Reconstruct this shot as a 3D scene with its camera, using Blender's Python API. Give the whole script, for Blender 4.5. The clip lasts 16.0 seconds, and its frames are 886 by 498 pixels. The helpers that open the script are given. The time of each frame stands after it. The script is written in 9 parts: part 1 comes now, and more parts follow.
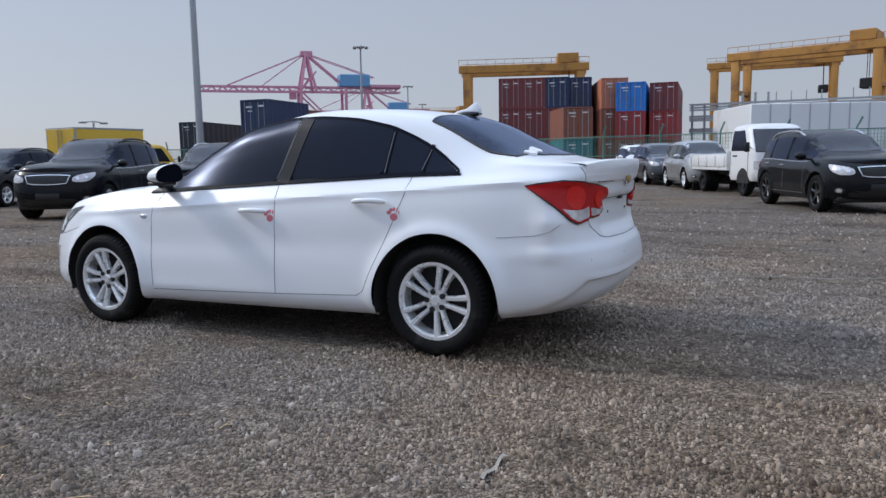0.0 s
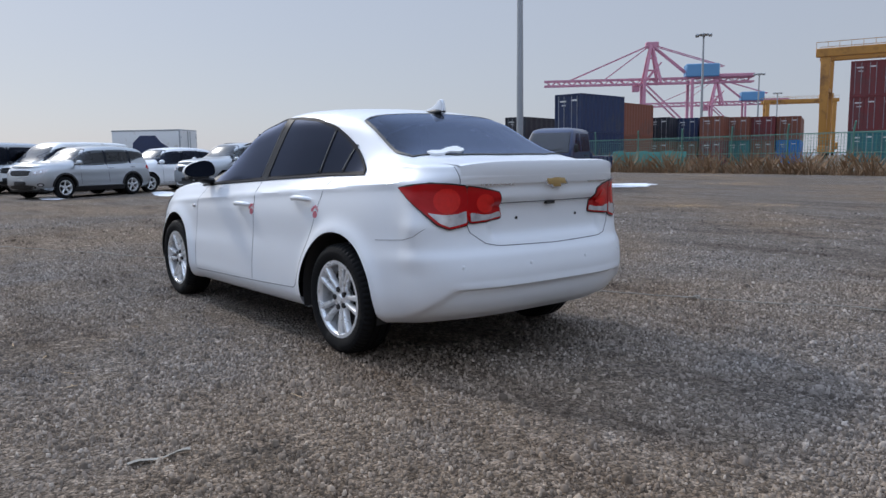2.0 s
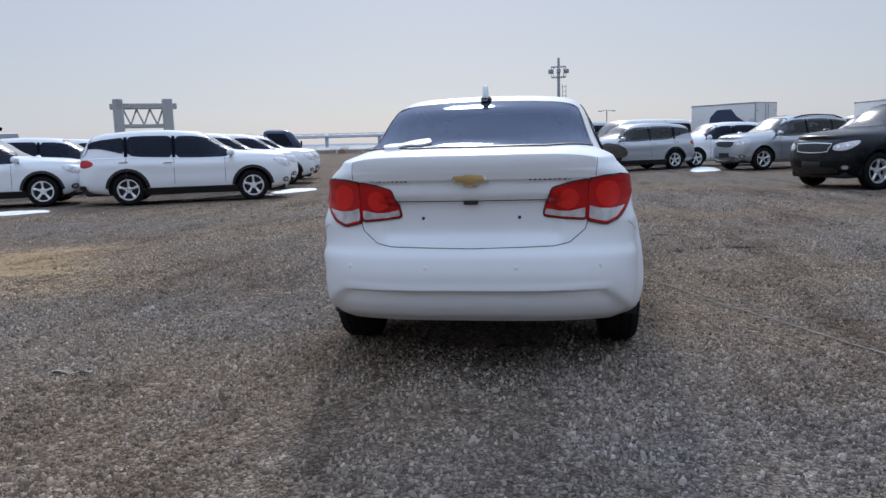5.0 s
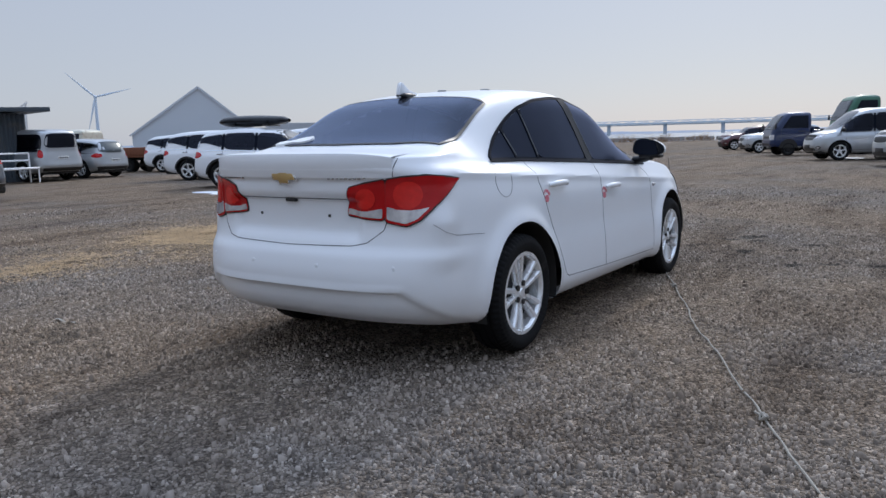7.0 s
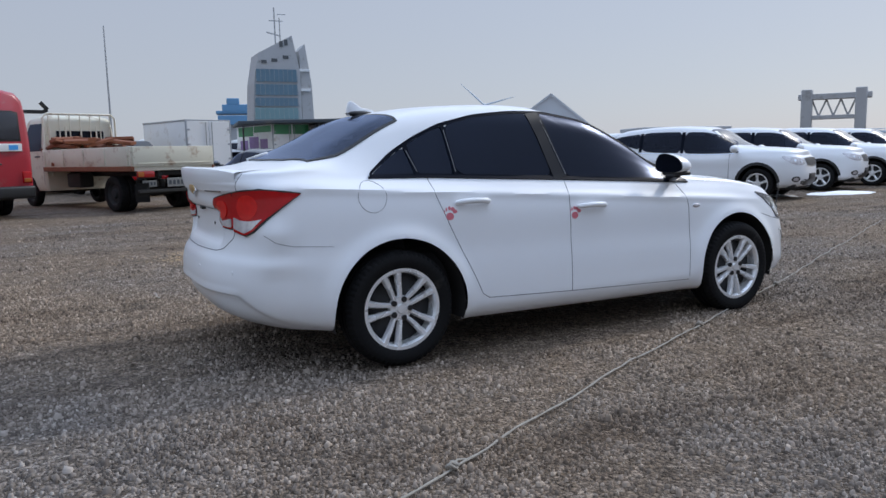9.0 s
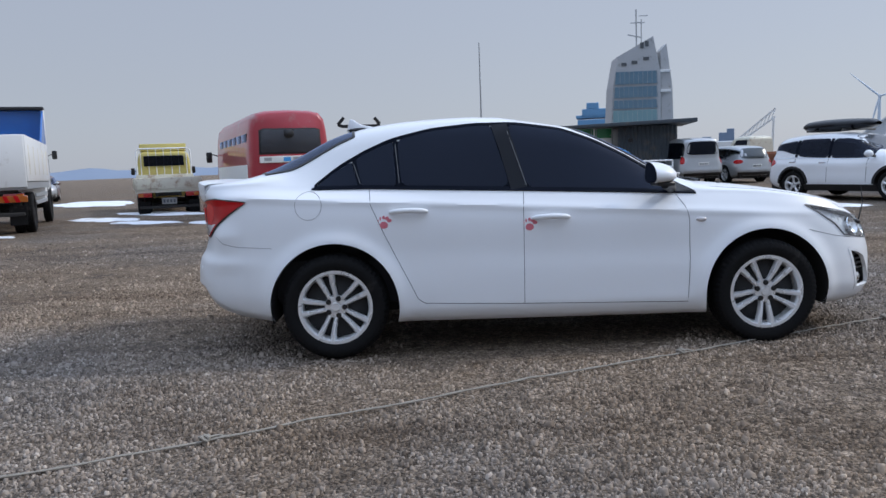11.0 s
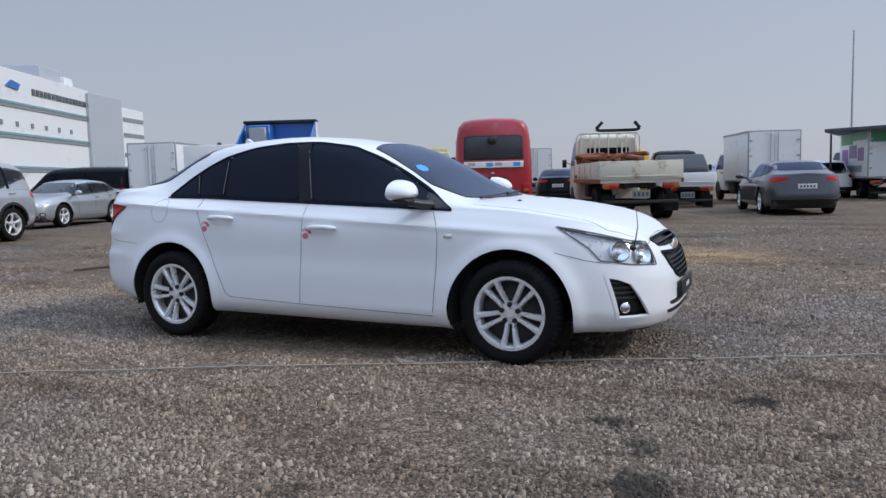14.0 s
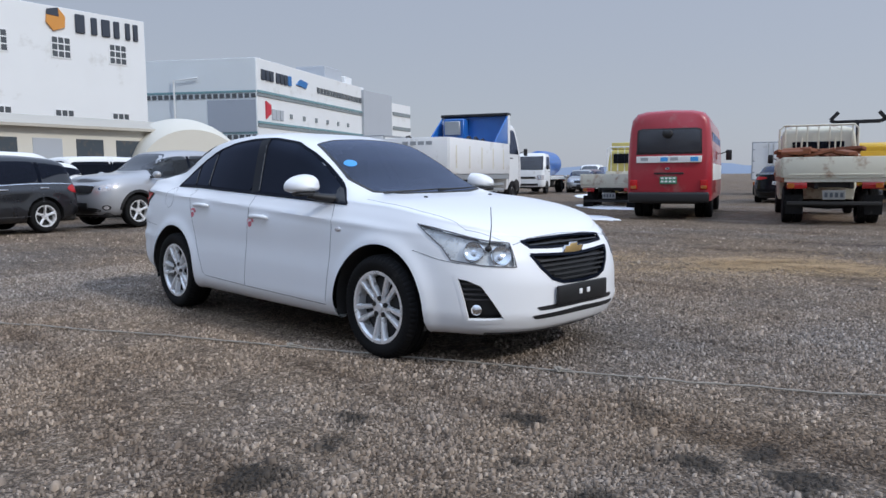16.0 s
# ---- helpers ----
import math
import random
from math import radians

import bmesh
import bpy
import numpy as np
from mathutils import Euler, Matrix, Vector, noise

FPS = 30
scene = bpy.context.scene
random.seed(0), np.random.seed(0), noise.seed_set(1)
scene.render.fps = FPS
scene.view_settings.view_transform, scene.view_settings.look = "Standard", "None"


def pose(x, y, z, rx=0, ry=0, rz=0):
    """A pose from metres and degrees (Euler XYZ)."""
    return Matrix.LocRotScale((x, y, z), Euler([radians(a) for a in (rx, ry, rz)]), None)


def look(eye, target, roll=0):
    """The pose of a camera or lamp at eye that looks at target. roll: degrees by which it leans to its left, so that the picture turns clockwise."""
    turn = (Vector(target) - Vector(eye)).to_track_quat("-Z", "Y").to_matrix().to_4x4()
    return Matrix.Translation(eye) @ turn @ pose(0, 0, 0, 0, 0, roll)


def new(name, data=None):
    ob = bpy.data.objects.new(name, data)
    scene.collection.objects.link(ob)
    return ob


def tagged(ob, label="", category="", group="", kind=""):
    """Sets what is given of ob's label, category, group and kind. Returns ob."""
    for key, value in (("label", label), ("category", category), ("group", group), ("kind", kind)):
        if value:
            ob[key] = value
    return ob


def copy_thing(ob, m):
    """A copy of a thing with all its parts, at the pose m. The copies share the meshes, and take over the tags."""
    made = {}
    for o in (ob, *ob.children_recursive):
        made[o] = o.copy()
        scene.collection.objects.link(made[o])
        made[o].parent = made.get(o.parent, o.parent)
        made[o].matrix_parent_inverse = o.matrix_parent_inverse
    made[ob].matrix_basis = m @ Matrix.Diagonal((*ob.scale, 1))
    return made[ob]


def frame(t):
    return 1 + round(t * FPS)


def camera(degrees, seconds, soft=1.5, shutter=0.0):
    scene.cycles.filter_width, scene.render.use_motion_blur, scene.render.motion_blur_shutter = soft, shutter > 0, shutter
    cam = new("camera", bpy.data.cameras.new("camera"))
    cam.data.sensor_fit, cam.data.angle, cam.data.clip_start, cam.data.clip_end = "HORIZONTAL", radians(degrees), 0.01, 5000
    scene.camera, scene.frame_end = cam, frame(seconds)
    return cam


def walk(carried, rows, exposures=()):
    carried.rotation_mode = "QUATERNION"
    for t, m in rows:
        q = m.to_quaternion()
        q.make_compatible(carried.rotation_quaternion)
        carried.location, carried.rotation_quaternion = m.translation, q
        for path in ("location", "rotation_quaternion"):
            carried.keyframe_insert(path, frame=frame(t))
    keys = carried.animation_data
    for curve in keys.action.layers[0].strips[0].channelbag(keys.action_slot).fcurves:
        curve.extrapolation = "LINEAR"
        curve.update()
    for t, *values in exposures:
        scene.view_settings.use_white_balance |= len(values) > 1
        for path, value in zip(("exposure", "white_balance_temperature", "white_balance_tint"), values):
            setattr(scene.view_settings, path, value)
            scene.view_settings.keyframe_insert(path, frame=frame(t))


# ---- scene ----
from mathutils.bvhtree import BVHTree

# ---------------------------------------------------------------- camera
cam = camera(61.59, 16.0, soft=1.5)
PATH = [
    (0, (-3.214, 4.658, 1.152), (-2.36, 2.866, 0.911), -1.0),
    (0.5, (-3.772, 4.357, 1.138), (-2.755, 2.653, 0.89), -0.6),
    (1, (-4.289, 3.976, 1.152), (-3.096, 2.39, 0.902), -0.4),
    (1.5, (-4.705, 3.545, 1.152), (-3.34, 2.106, 0.898), -0.2),
    (2, (-5.084, 3.064, 1.153), (-3.536, 1.822, 0.908), -0.7),
    (2.5, (-5.397, 2.552, 1.148), (-3.723, 1.492, 0.876), -1.4),
    (3, (-5.651, 2.013, 1.161), (-3.854, 1.177, 0.894), -2.0),
    (3.5, (-5.793, 1.427, 1.158), (-3.897, 0.852, 0.884), -1.0),
    (4, (-5.883, 0.812, 1.157), (-3.938, 0.439, 0.88), -1.3),
    (4.2, (-5.904, 0.579, 1.164), (-3.935, 0.369, 0.884), -1.6),
    (6.3, (-5.33, -1.935, 1.208), (-3.559, -1.051, 0.926), -1.0),
    (6.5, (-5.221, -2.154, 1.176), (-3.51, -1.157, 0.896), -1.2),
    (7, (-4.933, -2.725, 1.185), (-3.287, -1.628, 0.891), -1.5),
    (7.5, (-4.573, -3.263, 1.17), (-3.025, -2.043, 0.831), -1.7),
    (8, (-4.098, -3.727, 1.179), (-2.676, -2.364, 0.834), -1.7),
    (8.5, (-3.616, -4.142, 1.169), (-2.477, -2.534, 0.827), -1.5),
    (9, (-3.064, -4.531, 1.19), (-2.12, -2.787, 0.931), -1.3),
    (9.2, (-2.858, -4.686, 1.198), (-2.061, -2.869, 0.943), -1.6),
    (11.3, (-0.401, -5.422, 1.158), (-0.438, -3.435, 0.937), -2.1),
    (11.5, (-0.16, -5.434, 1.134), (-0.25, -3.448, 0.914), -2.0),
    (12, (0.453, -5.431, 1.13), (0.298, -3.449, 0.913), -1.3),
    (12.5, (1.059, -5.422, 1.113), (0.7, -3.468, 0.886), -1.8),
    (13, (1.692, -5.338, 1.13), (1.217, -3.408, 0.909), -2.3),
    (13.5, (2.277, -5.259, 1.109), (1.6, -3.391, 0.89), -2.1),
    (14, (2.855, -5.088, 1.146), (2.024, -3.278, 0.958), -1.5),
    (14.5, (3.415, -4.891, 1.131), (2.368, -3.197, 0.947), 0.0),
    (15, (3.939, -4.603, 1.137), (2.8, -2.971, 0.943), -0.3),
    (15.5, (4.42, -4.258, 1.127), (3.161, -2.716, 0.933), -0.3),
    (16, (4.827, -3.841, 1.128), (3.437, -2.417, 0.932), -0.5),
]
walk(cam, [(t, look(eye, target, roll)) for t, eye, target, roll in PATH])

# ---------------------------------------------------------------- light
# hazy noon light: the sun stands ahead of the white sedan and a little to its left
SUN = Vector((1.33, 0.19, 1.0)).normalized()
world = bpy.data.worlds.new("sky")
scene.world = world
world.use_nodes = True
wn = world.node_tree.nodes
wl = world.node_tree.links
sky = wn.new("ShaderNodeTexSky")
sky.sky_type = "NISHITA"
sky.sun_disc = False
sky.sun_elevation = math.asin(SUN.z)
sky.sun_rotation = math.atan2(SUN.x, SUN.y)
sky.air_density = 1.0
sky.dust_density = 1.0
sky.ozone_density = 1.5
# a thick, even haze lies over the clear sky
clear = wn.new("ShaderNodeVectorMath")
clear.operation = "SCALE"
clear.inputs["Scale"].default_value = 0.10
wl.new(sky.outputs[0], clear.inputs[0])
haze = wn.new("ShaderNodeMix")
haze.data_type = "RGBA"
haze.inputs["Factor"].default_value = 0.82
wl.new(clear.outputs[0], haze.inputs["A"])
# the haze is thin: it glows more towards the zenith, as under high cloud
where = wn.new("ShaderNodeTexCoord")
axes = wn.new("ShaderNodeSeparateXYZ")
wl.new(where.outputs["Generated"], axes.inputs[0])
rise = wn.new("ShaderNodeMapRange")
for key, value in (("From Min", 0.30), ("From Max", 1.0), ("To Min", 1.0), ("To Max", 3.05)):
    rise.inputs[key].default_value = value
wl.new(axes.outputs["Z"], rise.inputs["Value"])
# greyer near the horizon, bluer above
height = wn.new("ShaderNodeMapRange")
for key, value in (("From Min", 0.12), ("From Max", 0.75), ("To Min", 0.0), ("To Max", 1.0)):
    height.inputs[key].default_value = value
wl.new(axes.outputs["Z"], height.inputs["Value"])
veil = wn.new("ShaderNodeMix")
veil.data_type = "RGBA"
veil.inputs["A"].default_value = (0.487, 0.530, 0.630, 1)
veil.inputs["B"].default_value = (0.435, 0.535, 0.725, 1)
wl.new(height.outputs["Result"], veil.inputs["Factor"])
wl.new(veil.outputs["Result"], haze.inputs["B"])
glow = wn.new("ShaderNodeVectorMath")
glow.operation = "SCALE"
# and a little more on the sun's side of the sky
side = wn.new("ShaderNodeVectorMath")
side.operation = "DOT_PRODUCT"
side.inputs[1].default_value = (0.11 * 0.96, 0.11 * 0.28, 0.0)
wl.new(where.outputs["Generated"], side.inputs[0])
even = wn.new("ShaderNodeMath")
even.operation = "ADD"
even.inputs[1].default_value = 0.98
wl.new(side.outputs["Value"], even.inputs[0])
both = wn.new("ShaderNodeMath")
both.operation = "MULTIPLY"
wl.new(even.outputs[0], both.inputs[0])
wl.new(rise.outputs["Result"], both.inputs[1])
wl.new(haze.outputs["Result"], glow.inputs[0])
wl.new(both.outputs[0], glow.inputs["Scale"])
wl.new(glow.outputs[0], wn["Background"].inputs[0])
wn["Background"].inputs[1].default_value = 1.0
sun = new("sun", bpy.data.lights.new("sun", "SUN"))
sun.data.energy = 1.80
sun.data.angle = radians(6.0)
sun.data.color = (1.0, 0.965, 0.915)
sun.matrix_basis = look(SUN * 50, (0, 0, 0))
scene.view_settings.exposure = -0.06

# ---------------------------------------------------------------- tools
def spline(knots):
    """A smooth function through (x, value) knots, with no overshoot."""
    ks = sorted(knots)
    xs = [k[0] for k in ks]
    ys = [k[1] for k in ks]
    n = len(xs)
    d = [(ys[i + 1] - ys[i]) / (xs[i + 1] - xs[i]) for i in range(n - 1)]
    m = [d[0]] + [0.0 if d[i - 1] * d[i] <= 0 else 2 * d[i - 1] * d[i] / (d[i - 1] + d[i]) for i in range(1, n - 1)] + [d[-1]]

    def f(x):
        if x <= xs[0]:
            return ys[0]
        if x >= xs[-1]:
            return ys[-1]
        i = 0
        while x > xs[i + 1]:
            i += 1
        h = xs[i + 1] - xs[i]
        t = (x - xs[i]) / h
        return (ys[i] * (1 + 2 * t) * (1 - t) ** 2 + ys[i + 1] * t * t * (3 - 2 * t)
                + h * m[i] * t * (1 - t) ** 2 - h * m[i + 1] * t * t * (1 - t))
    return f


def sstep(a, b, x):
    t = min(1.0, max(0.0, (x - a) / (b - a)))
    return t * t * (3 - 2 * t)


def thing(name, m, label, category, group="", kind=""):
    """An empty at the base of a thing; its parts hang under it, built in its own metres."""
    ob = new(name)
    ob.empty_display_size = 0.2
    ob.matrix_basis = m
    return tagged(ob, label, category, group, kind)


class Mesh:
    """Gathers vertices and faces of one part."""

    def __init__(self):
        self.v, self.f = [], []

    def add(self, verts, faces):
        n = len(self.v)
        self.v += [tuple(p) for p in verts]
        self.f += [tuple(i + n for i in face) for face in faces]
        return self

    def bm(self, bm):
        bm.verts.index_update()
        self.add([v.co[:] for v in bm.verts], [[v.index for v in f.verts] for f in bm.faces])
        bm.free()
        return self

    def box(self, x0, x1, y0, y1, z0, z1, bevel=0.0, seg=1, m=None):
        """A box with worn, rounded edges."""
        bm = bmesh.new()
        bmesh.ops.create_cube(bm, size=1)
        bmesh.ops.transform(bm, verts=bm.verts, matrix=Matrix.Translation(((x0 + x1) / 2, (y0 + y1) / 2, (z0 + z1) / 2)) @ Matrix.Diagonal((x1 - x0, y1 - y0, z1 - z0, 1)))
        if bevel > 0:
            b = min(bevel, 0.45 * min(abs(x1 - x0), abs(y1 - y0), abs(z1 - z0)))
            bmesh.ops.bevel(bm, geom=list(bm.edges), offset=b, segments=seg, profile=0.5, affect="EDGES")
        if m is not None:
            bmesh.ops.transform(bm, verts=bm.verts, matrix=m)
        return self.bm(bm)

    def prism(self, outline, axis, a, b, bevel=0.0, seg=2):
        """An outline of two coordinates drawn out along the third axis from a to b."""
        bm = bmesh.new()

        def at(p, w):
            return {"x": (w, p[0], p[1]), "y": (p[0], w, p[1]), "z": (p[0], p[1], w)}[axis]
        lo = [bm.verts.new(at(p, a)) for p in outline]
        hi = [bm.verts.new(at(p, b)) for p in outline]
        n = len(outline)
        bm.faces.new(lo[::-1])
        bm.faces.new(hi)
        for i in range(n):
            bm.faces.new((lo[i], lo[(i + 1) % n], hi[(i + 1) % n], hi[i]))
        bmesh.ops.recalc_face_normals(bm, faces=bm.faces)
        if bevel > 0:
            bmesh.ops.bevel(bm, geom=list(bm.edges), offset=bevel, segments=seg, profile=0.5, affect="EDGES", clamp_overlap=True)
        return self.bm(bm)

    def tube(self, pts, r, seg=8, closed=False, cap=True):
        """A round bar along points; r may change along it."""
        pts = [Vector(p) for p in pts]
        n = len(pts)
        rs = r if isinstance(r, (list, tuple)) else [r] * n
        rings, up = [], None
        for i, p in enumerate(pts):
            a = pts[i - 1] if (i > 0 or closed) else p
            b = pts[(i + 1) % n] if (i < n - 1 or closed) else p
            d = (b - a).normalized()
            ref = Vector((0, 0, 1)) if abs(d.z) < 0.9 else Vector((1, 0, 0))
            u = d.cross(ref).normalized() if up is None else (up - d * up.dot(d)).normalized()
            up = u
            w = d.cross(u)
            rings.append([p + (u * math.cos(2 * math.pi * k / seg) + w * math.sin(2 * math.pi * k / seg)) * rs[i] for k in range(seg)])
        verts = [v for ring in rings for v in ring]
        faces = []
        for i in range(n if closed else n - 1):
            j = (i + 1) % n
            for k in range(seg):
                faces.append((i * seg + k, i * seg + (k + 1) % seg, j * seg + (k + 1) % seg, j * seg + k))
        if cap and not closed:
            faces.append(tuple(range(seg))[::-1])
            faces.append(tuple((n - 1) * seg + k for k in range(seg)))
        return self.add(verts, faces)

    def bar(self, p, q, w, h=None):
        """A square bar from p to q, w wide and h deep."""
        p, q = Vector(p), Vector(q)
        d = (q - p).normalized()
        ref = Vector((0, 0, 1)) if abs(d.z) < 0.95 else Vector((1, 0, 0))
        u = d.cross(ref).normalized() * (w / 2)
        v = d.cross(u).normalized() * ((h or w) / 2)
        c = [u + v, v - u, -u - v, u - v]
        return self.add([p + k for k in c] + [q + k for k in c], [(0, 1, 2, 3), (7, 6, 5, 4)] + [(i, i + 4, (i + 1) % 4 + 4, (i + 1) % 4) for i in range(4)])

    def lathe(self, profile, centre=(0, 0, 0), axis="y", seg=32, sign=1):
        """A profile of (radius, along) turned round an axis."""
        verts, faces = [], []
        n = len(profile)
        for k in range(seg):
            a = 2 * math.pi * k / seg
            for r, h in profile:
                c, s = r * math.cos(a), r * math.sin(a)
                p = {"y": (c, h * sign, s), "z": (c, s, h), "x": (h * sign, c, s)}[axis]
                verts.append(tuple(p[i] + centre[i] for i in range(3)))
        for k in range(seg):
            j = (k + 1) % seg
            for i in range(n - 1):
                faces.append((k * n + i, k * n + i + 1, j * n + i + 1, j * n + i))
        return self.add(verts, faces)

    def grid(self, rows):
        """A sheet through rows of points."""
        nr, nc = len(rows), len(rows[0])
        return self.add([p for row in rows for p in row],
                        [(i * nc + j, i * nc + j + 1, (i + 1) * nc + j + 1, (i + 1) * nc + j) for i in range(nr - 1) for j in range(nc - 1)])

    def blob(self, centre, size, sub=2, seed=0, rough=0.0):
        """A rounded lump."""
        bm = bmesh.new()
        bmesh.ops.create_icosphere(bm, subdivisions=sub, radius=1)
        for v in bm.verts:
            k = 1 + rough * noise.noise(v.co * 1.7 + Vector((seed, seed * 0.7, 0)))
            v.co = Vector((v.co.x * size[0] * k + centre[0], v.co.y * size[1] * k + centre[1], v.co.z * size[2] * k + centre[2]))
        return self.bm(bm)

    def data(self, name, material, smooth=True, angle=40):
        me = bpy.data.meshes.new(name)
        me.from_pydata(self.v, [], self.f)
        me.materials.append(material)
        if smooth:
            bm = bmesh.new()
            bm.from_mesh(me)
            bmesh.ops.recalc_face_normals(bm, faces=bm.faces)
            cut = math.radians(angle)
            for f in bm.faces:
                f.smooth = True
            for e in bm.edges:
                if len(e.link_faces) == 2 and e.calc_face_angle(0) > cut:
                    e.smooth = False
            bm.to_mesh(me)
            bm.free()
        me.update()
        return me

    def part(self, name, material, parent=None, label="", smooth=True, angle=40, m=None):
        ob = new(name, self.data(name, material, smooth, angle))
        if parent is not None:
            ob.parent = parent
        if m is not None:
            ob.matrix_basis = m
        if label:
            ob["label"] = label
        return ob


def setting(ob, label, category):
    return tagged(ob, label, category, "", "structure")

# ---------------------------------------------------------------- materials
def material(name, base, rough=0.5, metal=0.0, coat=0.0, var=0.0, scale=6.0, bump=0.0, bscale=60.0, dirt=None, dirt_amt=0.0, dirt_scale=1.5, spec=0.5, random_tint=0.0):
    """A surface with grain, blotches and wear: base colour, varied at two scales in the object's own metres."""
    m = bpy.data.materials.new(name)
    m.use_nodes = True
    n, l = m.node_tree.nodes, m.node_tree.links
    b = n["Principled BSDF"]
    b.inputs["Roughness"].default_value = rough
    b.inputs["Metallic"].default_value = metal
    b.inputs["Coat Weight"].default_value = coat
    b.inputs["Coat Roughness"].default_value = 0.04
    b.inputs["Specular IOR Level"].default_value = spec
    b.inputs["Base Color"].default_value = (*base, 1)
    co = n.new("ShaderNodeTexCoord")
    last = None
    if var > 0:
        big = n.new("ShaderNodeTexNoise")
        big.inputs["Scale"].default_value = scale
        big.inputs["Detail"].default_value = 6
        l.new(co.outputs["Object"], big.inputs["Vector"])
        mix = n.new("ShaderNodeMix")
        mix.data_type = "RGBA"
        mix.inputs["A"].default_value = (*[c * (1 - var) for c in base], 1)
        mix.inputs["B"].default_value = (*[min(1, c * (1 + var)) for c in base], 1)
        l.new(big.outputs["Fac"], mix.inputs["Factor"])
        last = mix.outputs["Result"]
        rm = n.new("ShaderNodeMapRange")
        rm.inputs["To Min"].default_value = max(0.02, rough * 0.85)
        rm.inputs["To Max"].default_value = min(1, rough * 1.15)
        l.new(big.outputs["Fac"], rm.inputs["Value"])
        l.new(rm.outputs["Result"], b.inputs["Roughness"])
    if dirt is not None:
        dn = n.new("ShaderNodeTexNoise")
        dn.inputs["Scale"].default_value = dirt_scale
        dn.inputs["Detail"].default_value = 10
        dn.inputs["Roughness"].default_value = 0.65
        l.new(co.outputs["Object"], dn.inputs["Vector"])
        dr = n.new("ShaderNodeMapRange")
        dr.inputs["From Min"].default_value = 0.62 - 0.3 * dirt_amt
        dr.inputs["From Max"].default_value = 0.74 - 0.2 * dirt_amt
        l.new(dn.outputs["Fac"], dr.inputs["Value"])
        dm = n.new("ShaderNodeMix")
        dm.data_type = "RGBA"
        dm.inputs["A"].default_value = (*base, 1)
        dm.inputs["B"].default_value = (*dirt, 1)
        l.new(dr.outputs["Result"], dm.inputs["Factor"])
        if last is not None:
            l.new(last, dm.inputs["A"])
        last = dm.outputs["Result"]
    if random_tint > 0:
        oi = n.new("ShaderNodeObjectInfo")
        hs = n.new("ShaderNodeHueSaturation")
        rr = n.new("ShaderNodeMapRange")
        rr.inputs["To Min"].default_value = 1 - random_tint
        rr.inputs["To Max"].default_value = 1 + random_tint
        l.new(oi.outputs["Random"], rr.inputs["Value"])
        l.new(rr.outputs["Result"], hs.inputs["Value"])
        if last is not None:
            l.new(last, hs.inputs["Color"])
        else:
            hs.inputs["Color"].default_value = (*base, 1)
        last = hs.outputs["Color"]
    if last is not None:
        l.new(last, b.inputs["Base Color"])
    if bump > 0:
        bn = n.new("ShaderNodeTexNoise")
        bn.inputs["Scale"].default_value = bscale
        bn.inputs["Detail"].default_value = 4
        l.new(co.outputs["Object"], bn.inputs["Vector"])
        bp = n.new("ShaderNodeBump")
        bp.inputs["Strength"].default_value = 1.0
        bp.inputs["Distance"].default_value = bump
        l.new(bn.outputs["Fac"], bp.inputs["Height"])
        l.new(bp.outputs["Normal"], b.inputs["Normal"])
    return m


def tinted_glass(name, tint, rough=0.02, dust_sheen=0.0, ior=1.55, gloss=(1, 1, 1)):
    """Thin tinted sheet: what is behind shows through the tint, the sky shows in the gloss."""
    m = bpy.data.materials.new(name)
    m.use_nodes = True
    n, l = m.node_tree.nodes, m.node_tree.links
    n.remove(n["Principled BSDF"])
    t = n.new("ShaderNodeBsdfTransparent")
    t.inputs["Color"].default_value = (*tint, 1)
    g = n.new("ShaderNodeBsdfGlossy")
    g.inputs["Roughness"].default_value = rough
    g.inputs["Color"].default_value = (*gloss, 1)
    f = n.new("ShaderNodeLayerWeight")
    f.inputs["Blend"].default_value = 0.5
    p5 = n.new("ShaderNodeMath")
    p5.operation = "POWER"
    p5.inputs[1].default_value = 5.0
    l.new(f.outputs["Facing"], p5.inputs[0])
    amt = n.new("ShaderNodeMath")
    amt.operation = "MULTIPLY_ADD"
    base = ((ior - 1) / (ior + 1)) ** 2
    amt.inputs[1].default_value = 1 - base
    amt.inputs[2].default_value = base
    l.new(p5.outputs[0], amt.inputs[0])
    mix = n.new("ShaderNodeMixShader")
    l.new(amt.outputs[0], mix.inputs[0])
    l.new(t.outputs[0], mix.inputs[1])
    l.new(g.outputs[0], mix.inputs[2])
    last = mix.outputs[0]
    if dust_sheen > 0:
        # a pale film outside: dust, with the sky's reflection put into its colour
        d = n.new("ShaderNodeBsdfDiffuse")
        d.inputs["Color"].default_value = (0.40, 0.43, 0.52, 1)
        co = n.new("ShaderNodeTexCoord")
        t2 = n.new("ShaderNodeTexNoise")
        t2.inputs["Scale"].default_value = 2.5
        t2.inputs["Detail"].default_value = 7
        l.new(co.outputs["Object"], t2.inputs["Vector"])
        r = n.new("ShaderNodeMapRange")
        r.inputs["From Min"].default_value = 0.3
        r.inputs["From Max"].default_value = 0.7
        r.inputs["To Min"].default_value = dust_sheen * 0.8
        r.inputs["To Max"].default_value = dust_sheen * 1.2
        l.new(t2.outputs["Fac"], r.inputs["Value"])
        film = n.new("ShaderNodeMixShader")
        l.new(r.outputs["Result"], film.inputs[0])
        l.new(last, film.inputs[1])
        l.new(d.outputs[0], film.inputs[2])
        last = film.outputs[0]
    l.new(last, n["Material Output"].inputs["Surface"])
    return m


